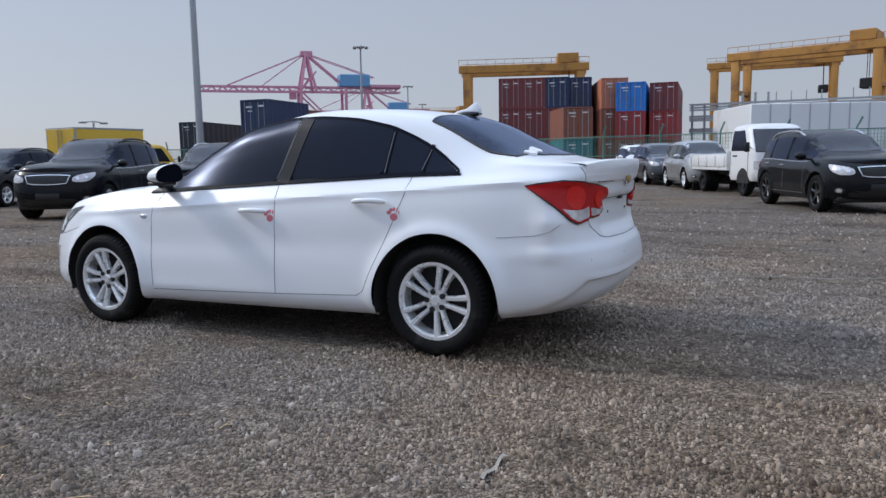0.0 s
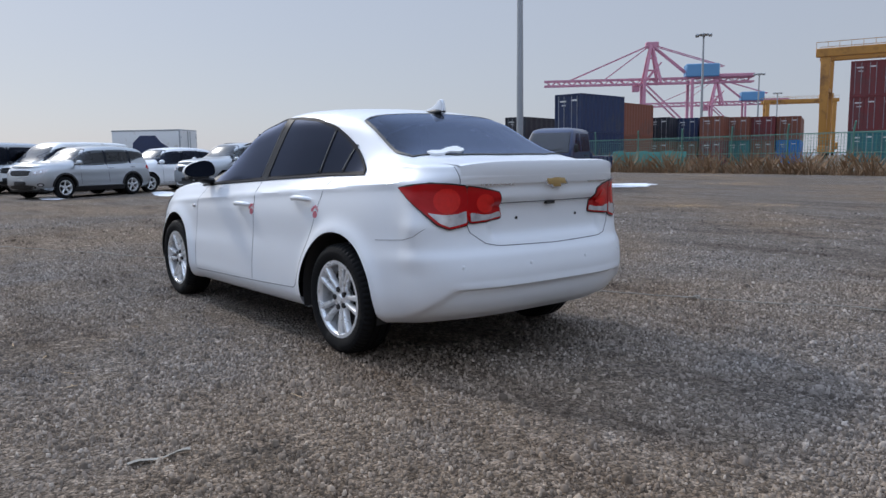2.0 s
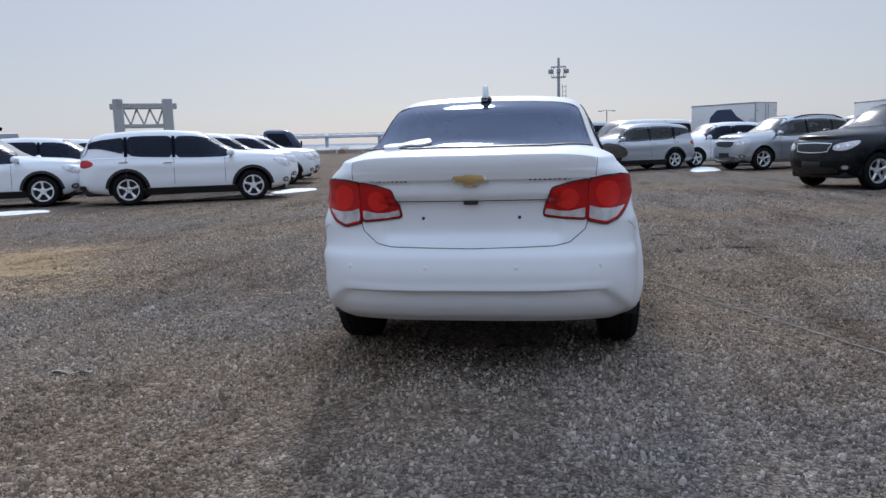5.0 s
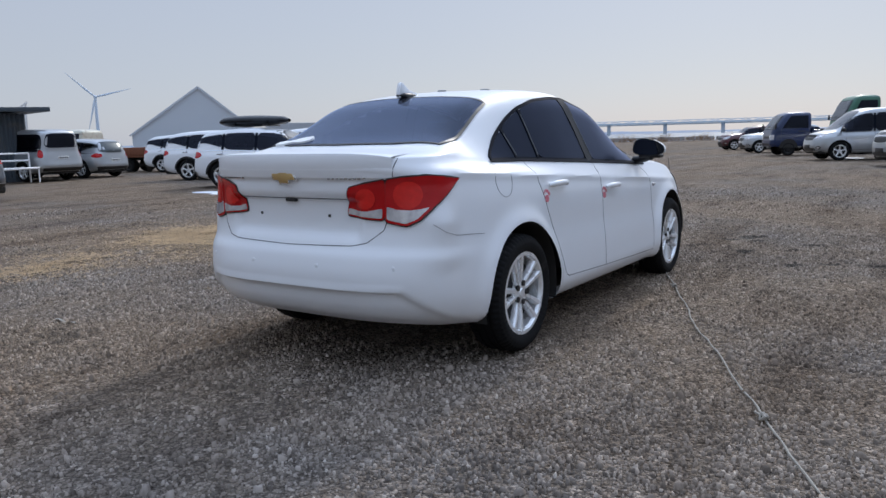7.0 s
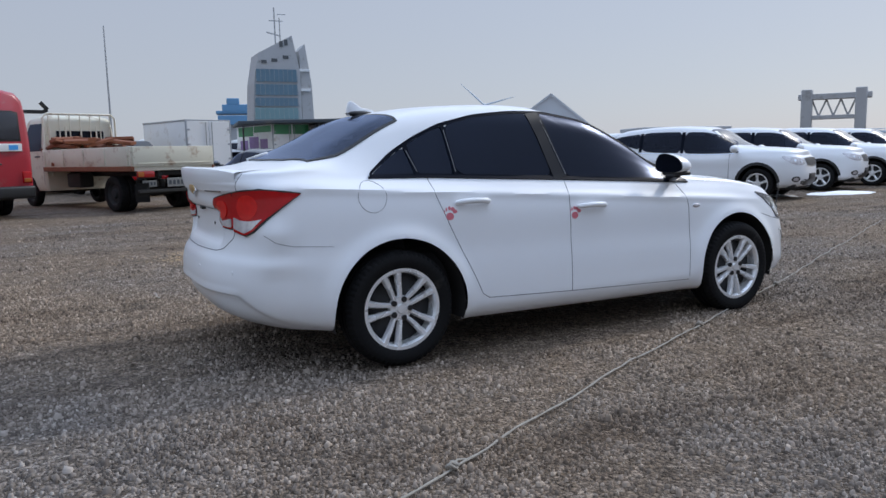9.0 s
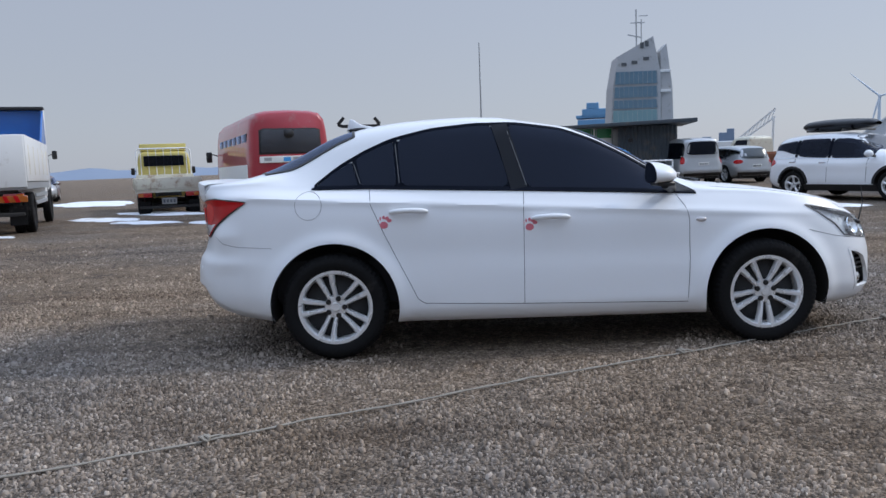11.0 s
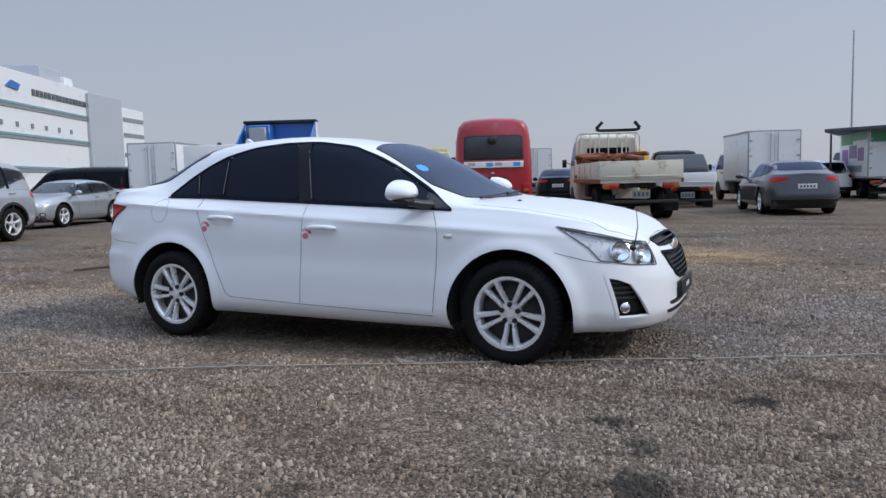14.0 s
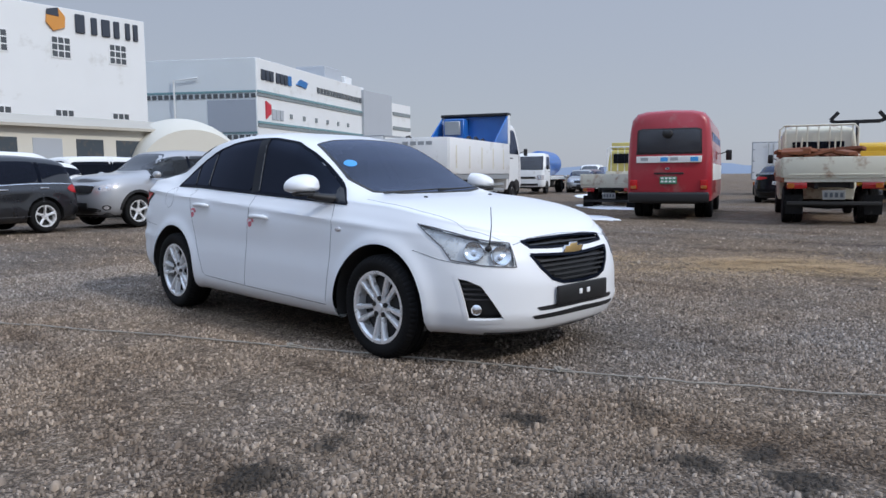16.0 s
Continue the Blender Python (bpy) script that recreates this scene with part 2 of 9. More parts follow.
WHITE_PAINT = material("white_paint", (0.785, 0.80, 0.82), 0.40, coat=0.4, var=0.012, scale=3.0)
WHITE_OLD = material("white_truck_paint", (0.74, 0.75, 0.75), 0.4, coat=0.3, var=0.05, scale=2.0, dirt=(0.50, 0.47, 0.43), dirt_amt=0.1, dirt_scale=2.0)
BLACK_PAINT = material("black_paint", (0.004, 0.0048, 0.0075), 0.25, coat=0.15, spec=0.2, var=0.2, scale=2.0)
NAVY_PAINT = material("navy_paint", (0.010, 0.025, 0.085), 0.3, coat=0.4, var=0.15, scale=2.0, dirt=(0.03, 0.035, 0.06), dirt_amt=0.1)
GREY_PAINT = material("grey_paint", (0.085, 0.094, 0.112), 0.3, metal=0.5, coat=0.8, var=0.08, scale=2.0)
DARKGREY_PAINT = material("dark_grey_paint", (0.016, 0.017, 0.021), 0.28, metal=0.3, coat=0.8, var=0.08, scale=2.0)
DULL_SILVER = material("dull_silver_paint", (0.40, 0.41, 0.43), 0.34, metal=0.4, coat=0.6, var=0.06, scale=2.0)
SILVER_PAINT = material("silver_paint", (0.42, 0.44, 0.46), 0.32, metal=0.6, coat=0.7, var=0.05, scale=2.0)
RED_PAINT = material("red_paint", (0.36, 0.016, 0.03), 0.35, coat=0.6, var=0.08, scale=2.0, dirt=(0.3, 0.12, 0.11), dirt_amt=0.15)
MAROON_PAINT = material("maroon_paint", (0.08, 0.012, 0.018), 0.3, coat=0.8, var=0.08)
BLUE_PAINT = material("blue_paint", (0.015, 0.13, 0.45), 0.4, coat=0.4, var=0.12, scale=3.0)
YELLOW_PAINT = material("yellow_paint", (0.62, 0.38, 0.02), 0.45, coat=0.2, var=0.08, scale=2.0)
PALE_YELLOW = material("faded_yellow_paint", (0.62, 0.52, 0.16), 0.5, coat=0.1, var=0.1, scale=2.0)
PURPLE = material("faded_purple_paint", (0.26, 0.16, 0.34), 0.5, var=0.35, scale=5.0)
GREEN_PAINT = material("green_paint", (0.025, 0.12, 0.07), 0.45, coat=0.3, var=0.1, scale=2.0)
GREEN_BRIGHT = material("bright_green_paint", (0.03, 0.24, 0.09), 0.45, coat=0.2, var=0.15, scale=3.0)
BEIGE_STEEL = material("cream_steel", (0.60, 0.58, 0.48), 0.5, var=0.06, scale=3.0, dirt=(0.30, 0.20, 0.13), dirt_amt=0.26, dirt_scale=3.2)
CREAM_CLEAN = material("cream_panel", (0.60, 0.59, 0.53), 0.5, var=0.08, scale=1.2, dirt=(0.34, 0.31, 0.27), dirt_amt=0.1, dirt_scale=1.5)
RUST = material("rust", (0.20, 0.07, 0.035), 0.85, var=0.4, scale=8.0, bump=0.002)
RUBBER = material("tyre_rubber", (0.006, 0.006, 0.0065), 0.75, var=0.25, scale=14.0, dirt=(0.03, 0.028, 0.026), dirt_amt=0.12, dirt_scale=6.0, spec=0.2)
ALLOY = material("alloy", (0.84, 0.85, 0.86), 0.28, metal=0.45, var=0.05, scale=10.0, dirt=(0.3, 0.28, 0.26), dirt_amt=0.1, dirt_scale=9.0)
STEEL_WHEEL = material("wheel_steel", (0.035, 0.035, 0.036), 0.85, spec=0.1, var=0.2, scale=8.0)
CHROME = material("chrome", (0.75, 0.76, 0.78), 0.12, metal=1.0)
GOLD = material("gold_emblem", (0.50, 0.34, 0.14), 0.4, metal=0.6)
TRIM = material("black_trim", (0.012, 0.012, 0.013), 0.45, var=0.15, scale=10.0)
GAP = material("panel_gap", (0.10, 0.10, 0.11), 0.8)
GREY_PLASTIC = material("dark_grey_plastic", (0.035, 0.035, 0.038), 0.5, var=0.15, scale=10.0)
SEAT = material("dark_seat_cloth", (0.03, 0.03, 0.033), 0.9, var=0.2, scale=20.0)
UNDER = material("underbody", (0.02, 0.019, 0.018), 0.8, var=0.3, scale=6.0)
TINT = tinted_glass("tinted_glass", (0.035, 0.038, 0.055), 0.24, ior=1.42, gloss=(0.62, 0.70, 0.95))
# the film on both screens carries some sky reflection as plain colour
SCREEN = tinted_glass("screen_glass", (0.20, 0.22, 0.23), 0.20, dust_sheen=0.10)
DUSTY_SHEEN_TINT = tinted_glass("dusty_sheen_tinted_glass", (0.06, 0.062, 0.08), 0.06, dust_sheen=0.05, gloss=(0.60, 0.72, 1.0))
GLASS = tinted_glass("clear_glass", (0.28, 0.30, 0.31), 0.14)
LIGHT_LINE = material("light_line_grey", (0.17, 0.18, 0.19), 0.5)
PIANO = material("black_gloss_trim", (0.004, 0.0062, 0.013), 0.5, spec=0.05)
SIDE_TINT = tinted_glass("side_glass", (0.035, 0.038, 0.055), 0.28, ior=1.48, gloss=(0.46, 0.53, 0.74))
PILLAR = material("pillar_plastic", (0.009, 0.011, 0.016), 0.42, spec=0.16)
MIRROR = material("mirror_glass", (0.16, 0.17, 0.19), 0.03, metal=1.0)
LAMP_EDGE = material("lamp_edge", (0.10, 0.10, 0.11), 0.4)
LAMP_GLASS = tinted_glass("lamp_glass", (0.90, 0.92, 0.93))
LAMP_BEZEL = material("lamp_bezel", (0.82, 0.83, 0.84), 0.28, metal=0.2, var=0.38, scale=22.0)
LENS_BRIGHT = material("bright_red_lens", (0.62, 0.016, 0.012), 0.25, coat=0.2, spec=0.3, var=0.2, scale=40.0)
RED_LENS = material("red_lens", (0.42, 0.004, 0.006), 0.22, coat=0.25, spec=0.3, var=0.25, scale=14.0)
DARKRED_LENS = material("dark_red_lens", (0.30, 0.004, 0.006), 0.08, coat=1.0)
CLEAR_LENS = material("clear_lens", (0.58, 0.56, 0.57), 0.16, metal=0.3, coat=0.5, var=0.65, scale=22.0)
AMBER = material("amber_lens", (0.36, 0.10, 0.015), 0.15, coat=1.0)
STICKER_RED = material("red_sticker", (0.62, 0.16, 0.20), 0.5)
STICKER_BLUE = material("blue_sticker", (0.05, 0.32, 0.72), 0.4)
PLATE = material("plate_white", (0.75, 0.76, 0.74), 0.4)
PLATE_DUSTY = material("dusty_plate", (0.22, 0.22, 0.21), 0.6, var=0.2, scale=9.0)
PLATE_GREEN = material("plate_green", (0.03, 0.20, 0.11), 0.45)
PLATE_MARK = material("plate_marks", (0.05, 0.06, 0.07), 0.5)
WHITE_PLASTIC = material("white_plastic", (0.80, 0.80, 0.80), 0.45)
GALV = material("galvanised_steel", (0.36, 0.38, 0.40), 0.5, metal=0.4, var=0.1, scale=3.0)

# ---------------------------------------------------------------- ground
def gravel_material(name, stones):
    """Crushed grey-brown stone, packed hard, with browner and damper stretches; for loose stones each has its own shade."""
    m = bpy.data.materials.new(name)
    m.use_nodes = True
    n, l = m.node_tree.nodes, m.node_tree.links
    b = n["Principled BSDF"]
    b.inputs["Roughness"].default_value = 0.95
    b.inputs["Specular IOR Level"].default_value = 0.08
    co = n.new("ShaderNodeTexCoord")

    def noise_tex(scale, detail=4, rough=0.55):
        t = n.new("ShaderNodeTexNoise")
        t.inputs["Scale"].default_value = scale
        t.inputs["Detail"].default_value = detail
        t.inputs["Roughness"].default_value = rough
        l.new(co.outputs["Object"], t.inputs["Vector"])
        return t.outputs["Fac"]

    def rng(src, a, b_, c, d):
        r = n.new("ShaderNodeMapRange")
        for k, v in (("From Min", a), ("From Max", b_), ("To Min", c), ("To Max", d)):
            r.inputs[k].default_value = v
        l.new(src, r.inputs["Value"])
        return r.outputs["Result"]

    def mixc(fac, a, c, blend="MIX"):
        x = n.new("ShaderNodeMix")
        x.data_type = "RGBA"
        x.blend_type = blend
        if isinstance(fac, float):
            x.inputs["Factor"].default_value = fac
        else:
            l.new(fac, x.inputs["Factor"])
        for key, v in (("A", a), ("B", c)):
            if isinstance(v, tuple):
                x.inputs[key].default_value = (*v, 1)
            else:
                l.new(v, x.inputs[key])
        return x.outputs["Result"]

    def ramp(src, stops):
        r = n.new("ShaderNodeValToRGB")
        e = r.color_ramp.elements
        while len(e) < len(stops):
            e.new(0.5)
        for i, (p, c) in enumerate(stops):
            e[i].position = p
            e[i].color = (*c, 1)
        l.new(src, r.inputs["Fac"])
        return r.outputs["Color"]

    shades = [(0.0, (0.105, 0.095, 0.086)), (0.25, (0.190, 0.174, 0.157)), (0.55, (0.275, 0.252, 0.228)), (0.80, (0.345, 0.320, 0.290)), (0.95, (0.42, 0.395, 0.362)), (1.0, (0.53, 0.505, 0.47))]
    if stones:
        geo = n.new("ShaderNodeNewGeometry")
        base = ramp(geo.outputs["Random Per Island"], shades)
        base = mixc(rng(noise_tex(60, 3), 0.35, 0.65, 0.0, 0.22), base, (0.16, 0.15, 0.135))
    else:
        cells = []
        for s in (46, 21):
            v = n.new("ShaderNodeTexVoronoi")
            v.inputs["Scale"].default_value = s
            l.new(co.outputs["Object"], v.inputs["Vector"])
            cells.append(v)
        sep = [n.new("ShaderNodeSeparateColor") for _ in cells]
        for v, q in zip(cells, sep):
            l.new(v.outputs["Color"], q.inputs["Color"])
        small = ramp(sep[0].outputs[0], shades)
        large = ramp(sep[1].outputs[1], shades)
        fine = mixc(noise_tex(170, 3, 0.7), (0.125, 0.112, 0.098), (0.31, 0.28, 0.24))
        base = mixc(rng(noise_tex(5, 6, 0.65), 0.40, 0.60, 0.15, 0.95), fine, small)
        base = mixc(rng(sep[1].outputs[0], 0.72, 0.74, 0.0, 0.8), base, large)
        # gaps between the stones are darkened, their shade put into the colour
        gaps = n.new("ShaderNodeTexVoronoi")
        gaps.feature = "DISTANCE_TO_EDGE"
        gaps.inputs["Scale"].default_value = 30
        warp = n.new("ShaderNodeMix")
        warp.data_type = "RGBA"
        warp.blend_type = "LINEAR_LIGHT"
        warp.inputs["Factor"].default_value = 0.03
        grain = n.new("ShaderNodeTexNoise")
        grain.inputs["Scale"].default_value = 22
        l.new(co.outputs["Object"], grain.inputs["Vector"])
        l.new(co.outputs["Object"], warp.inputs["A"])
        l.new(grain.outputs["Color"], warp.inputs["B"])
        l.new(warp.outputs["Result"], gaps.inputs["Vector"])
        base = mixc(rng(gaps.outputs["Distance"], 0.02, 0.16, 0.72, 0.0), base, (0.055, 0.049, 0.044))
    # browner and greyer stretches, wheel-worn dark ones, damp spots
    where_y = n.new("ShaderNodeSeparateXYZ")
    l.new(co.outputs["Object"], where_y.inputs[0])
    drift = n.new("ShaderNodeMath")
    l.new(noise_tex(0.22, 7, 0.62), drift.inputs[0])
    l.new(rng(where_y.outputs["Y"], -3.0, 3.0, -0.03, 0.045), drift.inputs[1])
    tone = mixc(rng(drift.outputs[0], 0.41, 0.59, 0, 1), (0.94, 0.935, 0.94), (1.09, 0.97, 0.84))
    base = mixc(1.0, base, tone, "MULTIPLY")
    streak = n.new("ShaderNodeMapping")
    streak.inputs["Scale"].default_value = (0.30, 1.3, 1)
    streak.inputs["Rotation"].default_value = (0, 0, 0.5)
    l.new(co.outputs["Object"], streak.inputs["Vector"])
    sn = n.new("ShaderNodeTexNoise")
    sn.inputs["Scale"].default_value = 1.0
    sn.inputs["Detail"].default_value = 8
    sn.inputs["Roughness"].default_value = 0.68
    l.new(streak.outputs[0], sn.inputs["Vector"])
    base = mixc(rng(sn.outputs["Fac"], 0.48, 0.64, 0, 0.75), base, mixc(1.0, base, (0.52, 0.48, 0.45), "MULTIPLY"))
    if not stones:
        base = mixc(1.0, base, (1.02, 1.0, 0.98), "MULTIPLY")
    wide = rng(noise_tex(0.9, 9, 0.70), 0.595, 0.670, 0, 0.60)

    def math_node(op, a, c):
        k = n.new("ShaderNodeMath")
        k.operation = op
        for slot, v in zip(k.inputs, (a, c)):
            if isinstance(v, float):
                slot.default_value = v
            else:
                l.new(v, slot)
        return k.outputs[0]
    # small wet hollows off the right front wing
    near = None
    for px, py, r in ((2.40, -2.40, 0.15), (2.34, -2.02, 0.08), (2.16, -1.73, 0.08), (2.77, -1.19, 0.09), (3.95, -1.00, 0.14), (3.70, -0.84, 0.09), (3.50, -1.69, 0.12), (3.58, -1.12, 0.10), (3.05, -1.62, 0.06)):
        gap = n.new("ShaderNodeVectorMath")
        gap.operation = "DISTANCE"
        gap.inputs[1].default_value = (px, py, 0)
        l.new(co.outputs["Object"], gap.inputs[0])
        d = math_node("SUBTRACT", gap.outputs["Value"], r)
        near = d if near is None else math_node("MINIMUM", near, d)
    ragged = math_node("ADD", near, math_node("MULTIPLY", math_node("SUBTRACT", noise_tex(5.5, 6, 0.65), 0.5), 0.42))
    damp = math_node("MAXIMUM", wide, rng(ragged, -0.05, 0.025, 0.85, 0.0))
    base = mixc(1.0, base, (1.05, 1.0, 0.965), "MULTIPLY")
    out = mixc(damp, base, (0.040, 0.035, 0.030))
    l.new(out, b.inputs["Base Color"])
    l.new(rng(damp, 0, 1, 0.88, 0.6), b.inputs["Roughness"])
    bump = n.new("ShaderNodeBump")
    if stones:
        bump.inputs["Distance"].default_value = 0.0015
        l.new(noise_tex(90, 3), bump.inputs["Height"])
    else:
        bump.inputs["Distance"].default_value = 0.02
        bump.inputs["Strength"].default_value = 1.0
        l.new(rng(cells[0].outputs["Distance"], 0.0, 0.7, 1.0, 0.0), bump.inputs["Height"])
        bump2 = n.new("ShaderNodeBump")
        bump2.inputs["Distance"].default_value = 0.05
        bump2.inputs["Strength"].default_value = 0.8
        l.new(noise_tex(9, 6, 0.7), bump2.inputs["Height"])
        l.new(bump2.outputs["Normal"], bump.inputs["Normal"])
    l.new(bump.outputs["Normal"], b.inputs["Normal"])
    return m


GRAVEL = gravel_material("gravel", False)
STONE = gravel_material("loose_stone", True)


def ground_z(x, y):
    """Shallow ruts and humps of the yard; level under and round the sedan."""
    r = math.hypot(x, y)
    k = sstep(3.0, 14.0, r) * (1 - sstep(60, 110, r))
    near = 1 - sstep(14, 20, r)
    return (k * (0.035 * noise.noise(Vector((x * 0.16, y * 0.16, 3.1))) + 0.015 * noise.noise(Vector((x * 0.6, y * 0.6, 7.7))))
            + near * (0.6 + 1.3 * sstep(2.5, 4.2, r)) * (0.012 * noise.noise(Vector((x * 1.4, y * 1.4, 1.3))) + 0.007 * noise.noise(Vector((x * 4.1, y * 4.1, 5.9)))) - 0.004)


def ground_sheet():
    steps = [0.12 * i for i in range(59)] + [7.4, 7.8, 8.3, 8.9, 9.6, 10.5, 11.5, 13, 15, 17.5, 20, 23, 27, 32, 40, 52, 70, 100, 140, 220, 400, 900, 2000, 4500]
    axis = [-s for s in steps[:0:-1]] + steps
    rows = [[(x, y, ground_z(x, y)) for x in axis] for y in axis]
    mb = Mesh().grid(rows)
    # past the seaward bank the sheet drops below the water
    mb.v = [(x, y, z - 6.0 * sstep(112, 140, x * 0.97 + y * 0.22)) for x, y, z in mb.v]
    return setting(mb.part("ground", GRAVEL, angle=180), "grey-brown crushed gravel yard, packed and damp in places", "ground")


ground = ground_sheet()


def fast_mesh(name, verts, tris, mat):
    """A mesh from arrays of points and triangles."""
    me = bpy.data.meshes.new(name)
    me.vertices.add(len(verts))
    me.vertices.foreach_set("co", verts.astype(np.float32).ravel())
    me.loops.add(tris.size)
    me.loops.foreach_set("vertex_index", tris.astype(np.int32).ravel())
    me.polygons.add(len(tris))
    me.polygons.foreach_set("loop_start", np.arange(0, tris.size, 3, dtype=np.int32))
    me.materials.append(mat)
    me.update(calc_edges=True)
    me.validate()
    return me


def heights(xy):
    """Ground height under many points, from a small table."""
    lo, cell, n = -16.0, 0.16, 201
    table = np.array([[ground_z(lo + cell * i, lo + cell * j) for i in range(n)] for j in range(n)])
    u = np.clip((xy - lo) / cell, 0, n - 1.001)
    i = u.astype(int)
    f = u - i
    a = table[i[:, 1], i[:, 0]] * (1 - f[:, 0]) + table[i[:, 1], i[:, 0] + 1] * f[:, 0]
    b = table[i[:, 1] + 1, i[:, 0]] * (1 - f[:, 0]) + table[i[:, 1] + 1, i[:, 0] + 1] * f[:, 0]
    return a * (1 - f[:, 1]) + b * f[:, 1]


def cover(xy):
    """How thickly the stones lie: clumps and bare stretches."""
    x, y = xy[:, 0], xy[:, 1]
    s = (np.sin(1.9 * x + 0.8 * y + 0.6) * np.sin(1.3 * y - 0.7 * x + 2.1) + 0.7 * np.sin(4.3 * x - 2.2 * y) * np.sin(3.1 * x + 4.7 * y + 1.0)
         + 0.5 * np.sin(9.1 * x + 5.3 * y + 0.4) * np.sin(7.7 * y - 6.1 * x))
    return np.clip(0.56 + 0.46 * s, 0.06, 1.0)


def loose_stones():
    rs = np.random.default_rng(11)
    parts = []
    # (inner radius, outer radius, how many, smallest and largest half width)
    for r0, r1, count, s0, s1 in ((1.1, 4.9, 235000, 0.0048, 0.0120), (1.6, 5.0, 5000, 0.012, 0.022), (4.9, 12.0, 45000, 0.008, 0.020)):
        r = np.sqrt(rs.uniform(r0 * r0, r1 * r1, count))
        a = rs.uniform(0, 2 * np.pi, count)
        xy = np.stack([r * np.cos(a), r * np.sin(a)], 1)
        under = (np.abs(xy[:, 0]) < 1.6) & (np.abs(xy[:, 1]) < 0.4)
        keep = (rs.uniform(0, 1, count) < cover(xy)) & ~under
        xy = xy[keep]
        size = s0 + (s1 - s0) * rs.uniform(0, 1, len(xy)) ** 2.6
        parts.append(np.concatenate([xy, size[:, None]], 1))
    p = np.concatenate(parts)
    n = len(p)
    z = heights(p[:, :2])
    ring = 4
    ang = (np.arange(ring) * 2 * np.pi / ring)[None, :] + rs.uniform(0, 6.28, (n, 1)) + rs.uniform(-0.35, 0.35, (n, ring))
    rad = p[:, 2:3] * rs.uniform(0.7, 1.3, (n, ring))
    v = np.zeros((n, ring * 2 + 1, 3))
    stretch = rs.uniform(0.7, 1.35, (n, 1))
    turn = rs.uniform(0, 6.28, (n, 1))

    def place(k0, rr, h):
        ex, ey = rr * np.cos(ang) * stretch, rr * np.sin(ang) / stretch
        v[:, k0:k0 + ring, 0] = p[:, 0:1] + ex * np.cos(turn) - ey * np.sin(turn)
        v[:, k0:k0 + ring, 1] = p[:, 1:2] + ex * np.sin(turn) + ey * np.cos(turn)
        v[:, k0:k0 + ring, 2] = z[:, None] + h
    place(0, rad, -0.003)
    place(ring, rad * 0.78, p[:, 2:3] * rs.uniform(0.5, 1.45, (n, ring)))
    v[:, 2 * ring, :2] = p[:, :2] + p[:, 2:3] * rs.uniform(-0.3, 0.3, (n, 2))
    v[:, 2 * ring, 2] = z + p[:, 2] * rs.uniform(0.9, 1.8, n)
    t = []
    for k in range(ring):
        q = (k + 1) % ring
        t += [(k, q, ring + q), (k, ring + q, ring + k), (ring + k, ring + q, 2 * ring)]
    tris = (np.array(t)[None] + (np.arange(n) * (2 * ring + 1))[:, None, None]).reshape(-1, 3)
    ob = new("gravel_stones", fast_mesh("gravel_stones", v.reshape(-1, 3), tris, STONE))
    return tagged(ob, "loose crushed grey stones lying over the yard", "gravel", "", "stuff")


loose_stones()

# ---------------------------------------------------------------- car bodies
CABIN_RING = ((1, 0), (0.935, 0.27), (0.868, 0.54), (0.795, 0.79), (0.705, 0.925), (0.55, 0.972), (0.30, 0.993), (0, 1))
VAN_RING = ((1, 0), (0.97, 0.27), (0.935, 0.54), (0.895, 0.79), (0.83, 0.925), (0.66, 0.975), (0.35, 0.995), (0, 1))
HOOD_RING = ((1, 0), (0.985, 0.28), (0.93, 0.52), (0.82, 0.72), (0.66, 0.85), (0.45, 0.935), (0.22, 0.985), (0, 1))


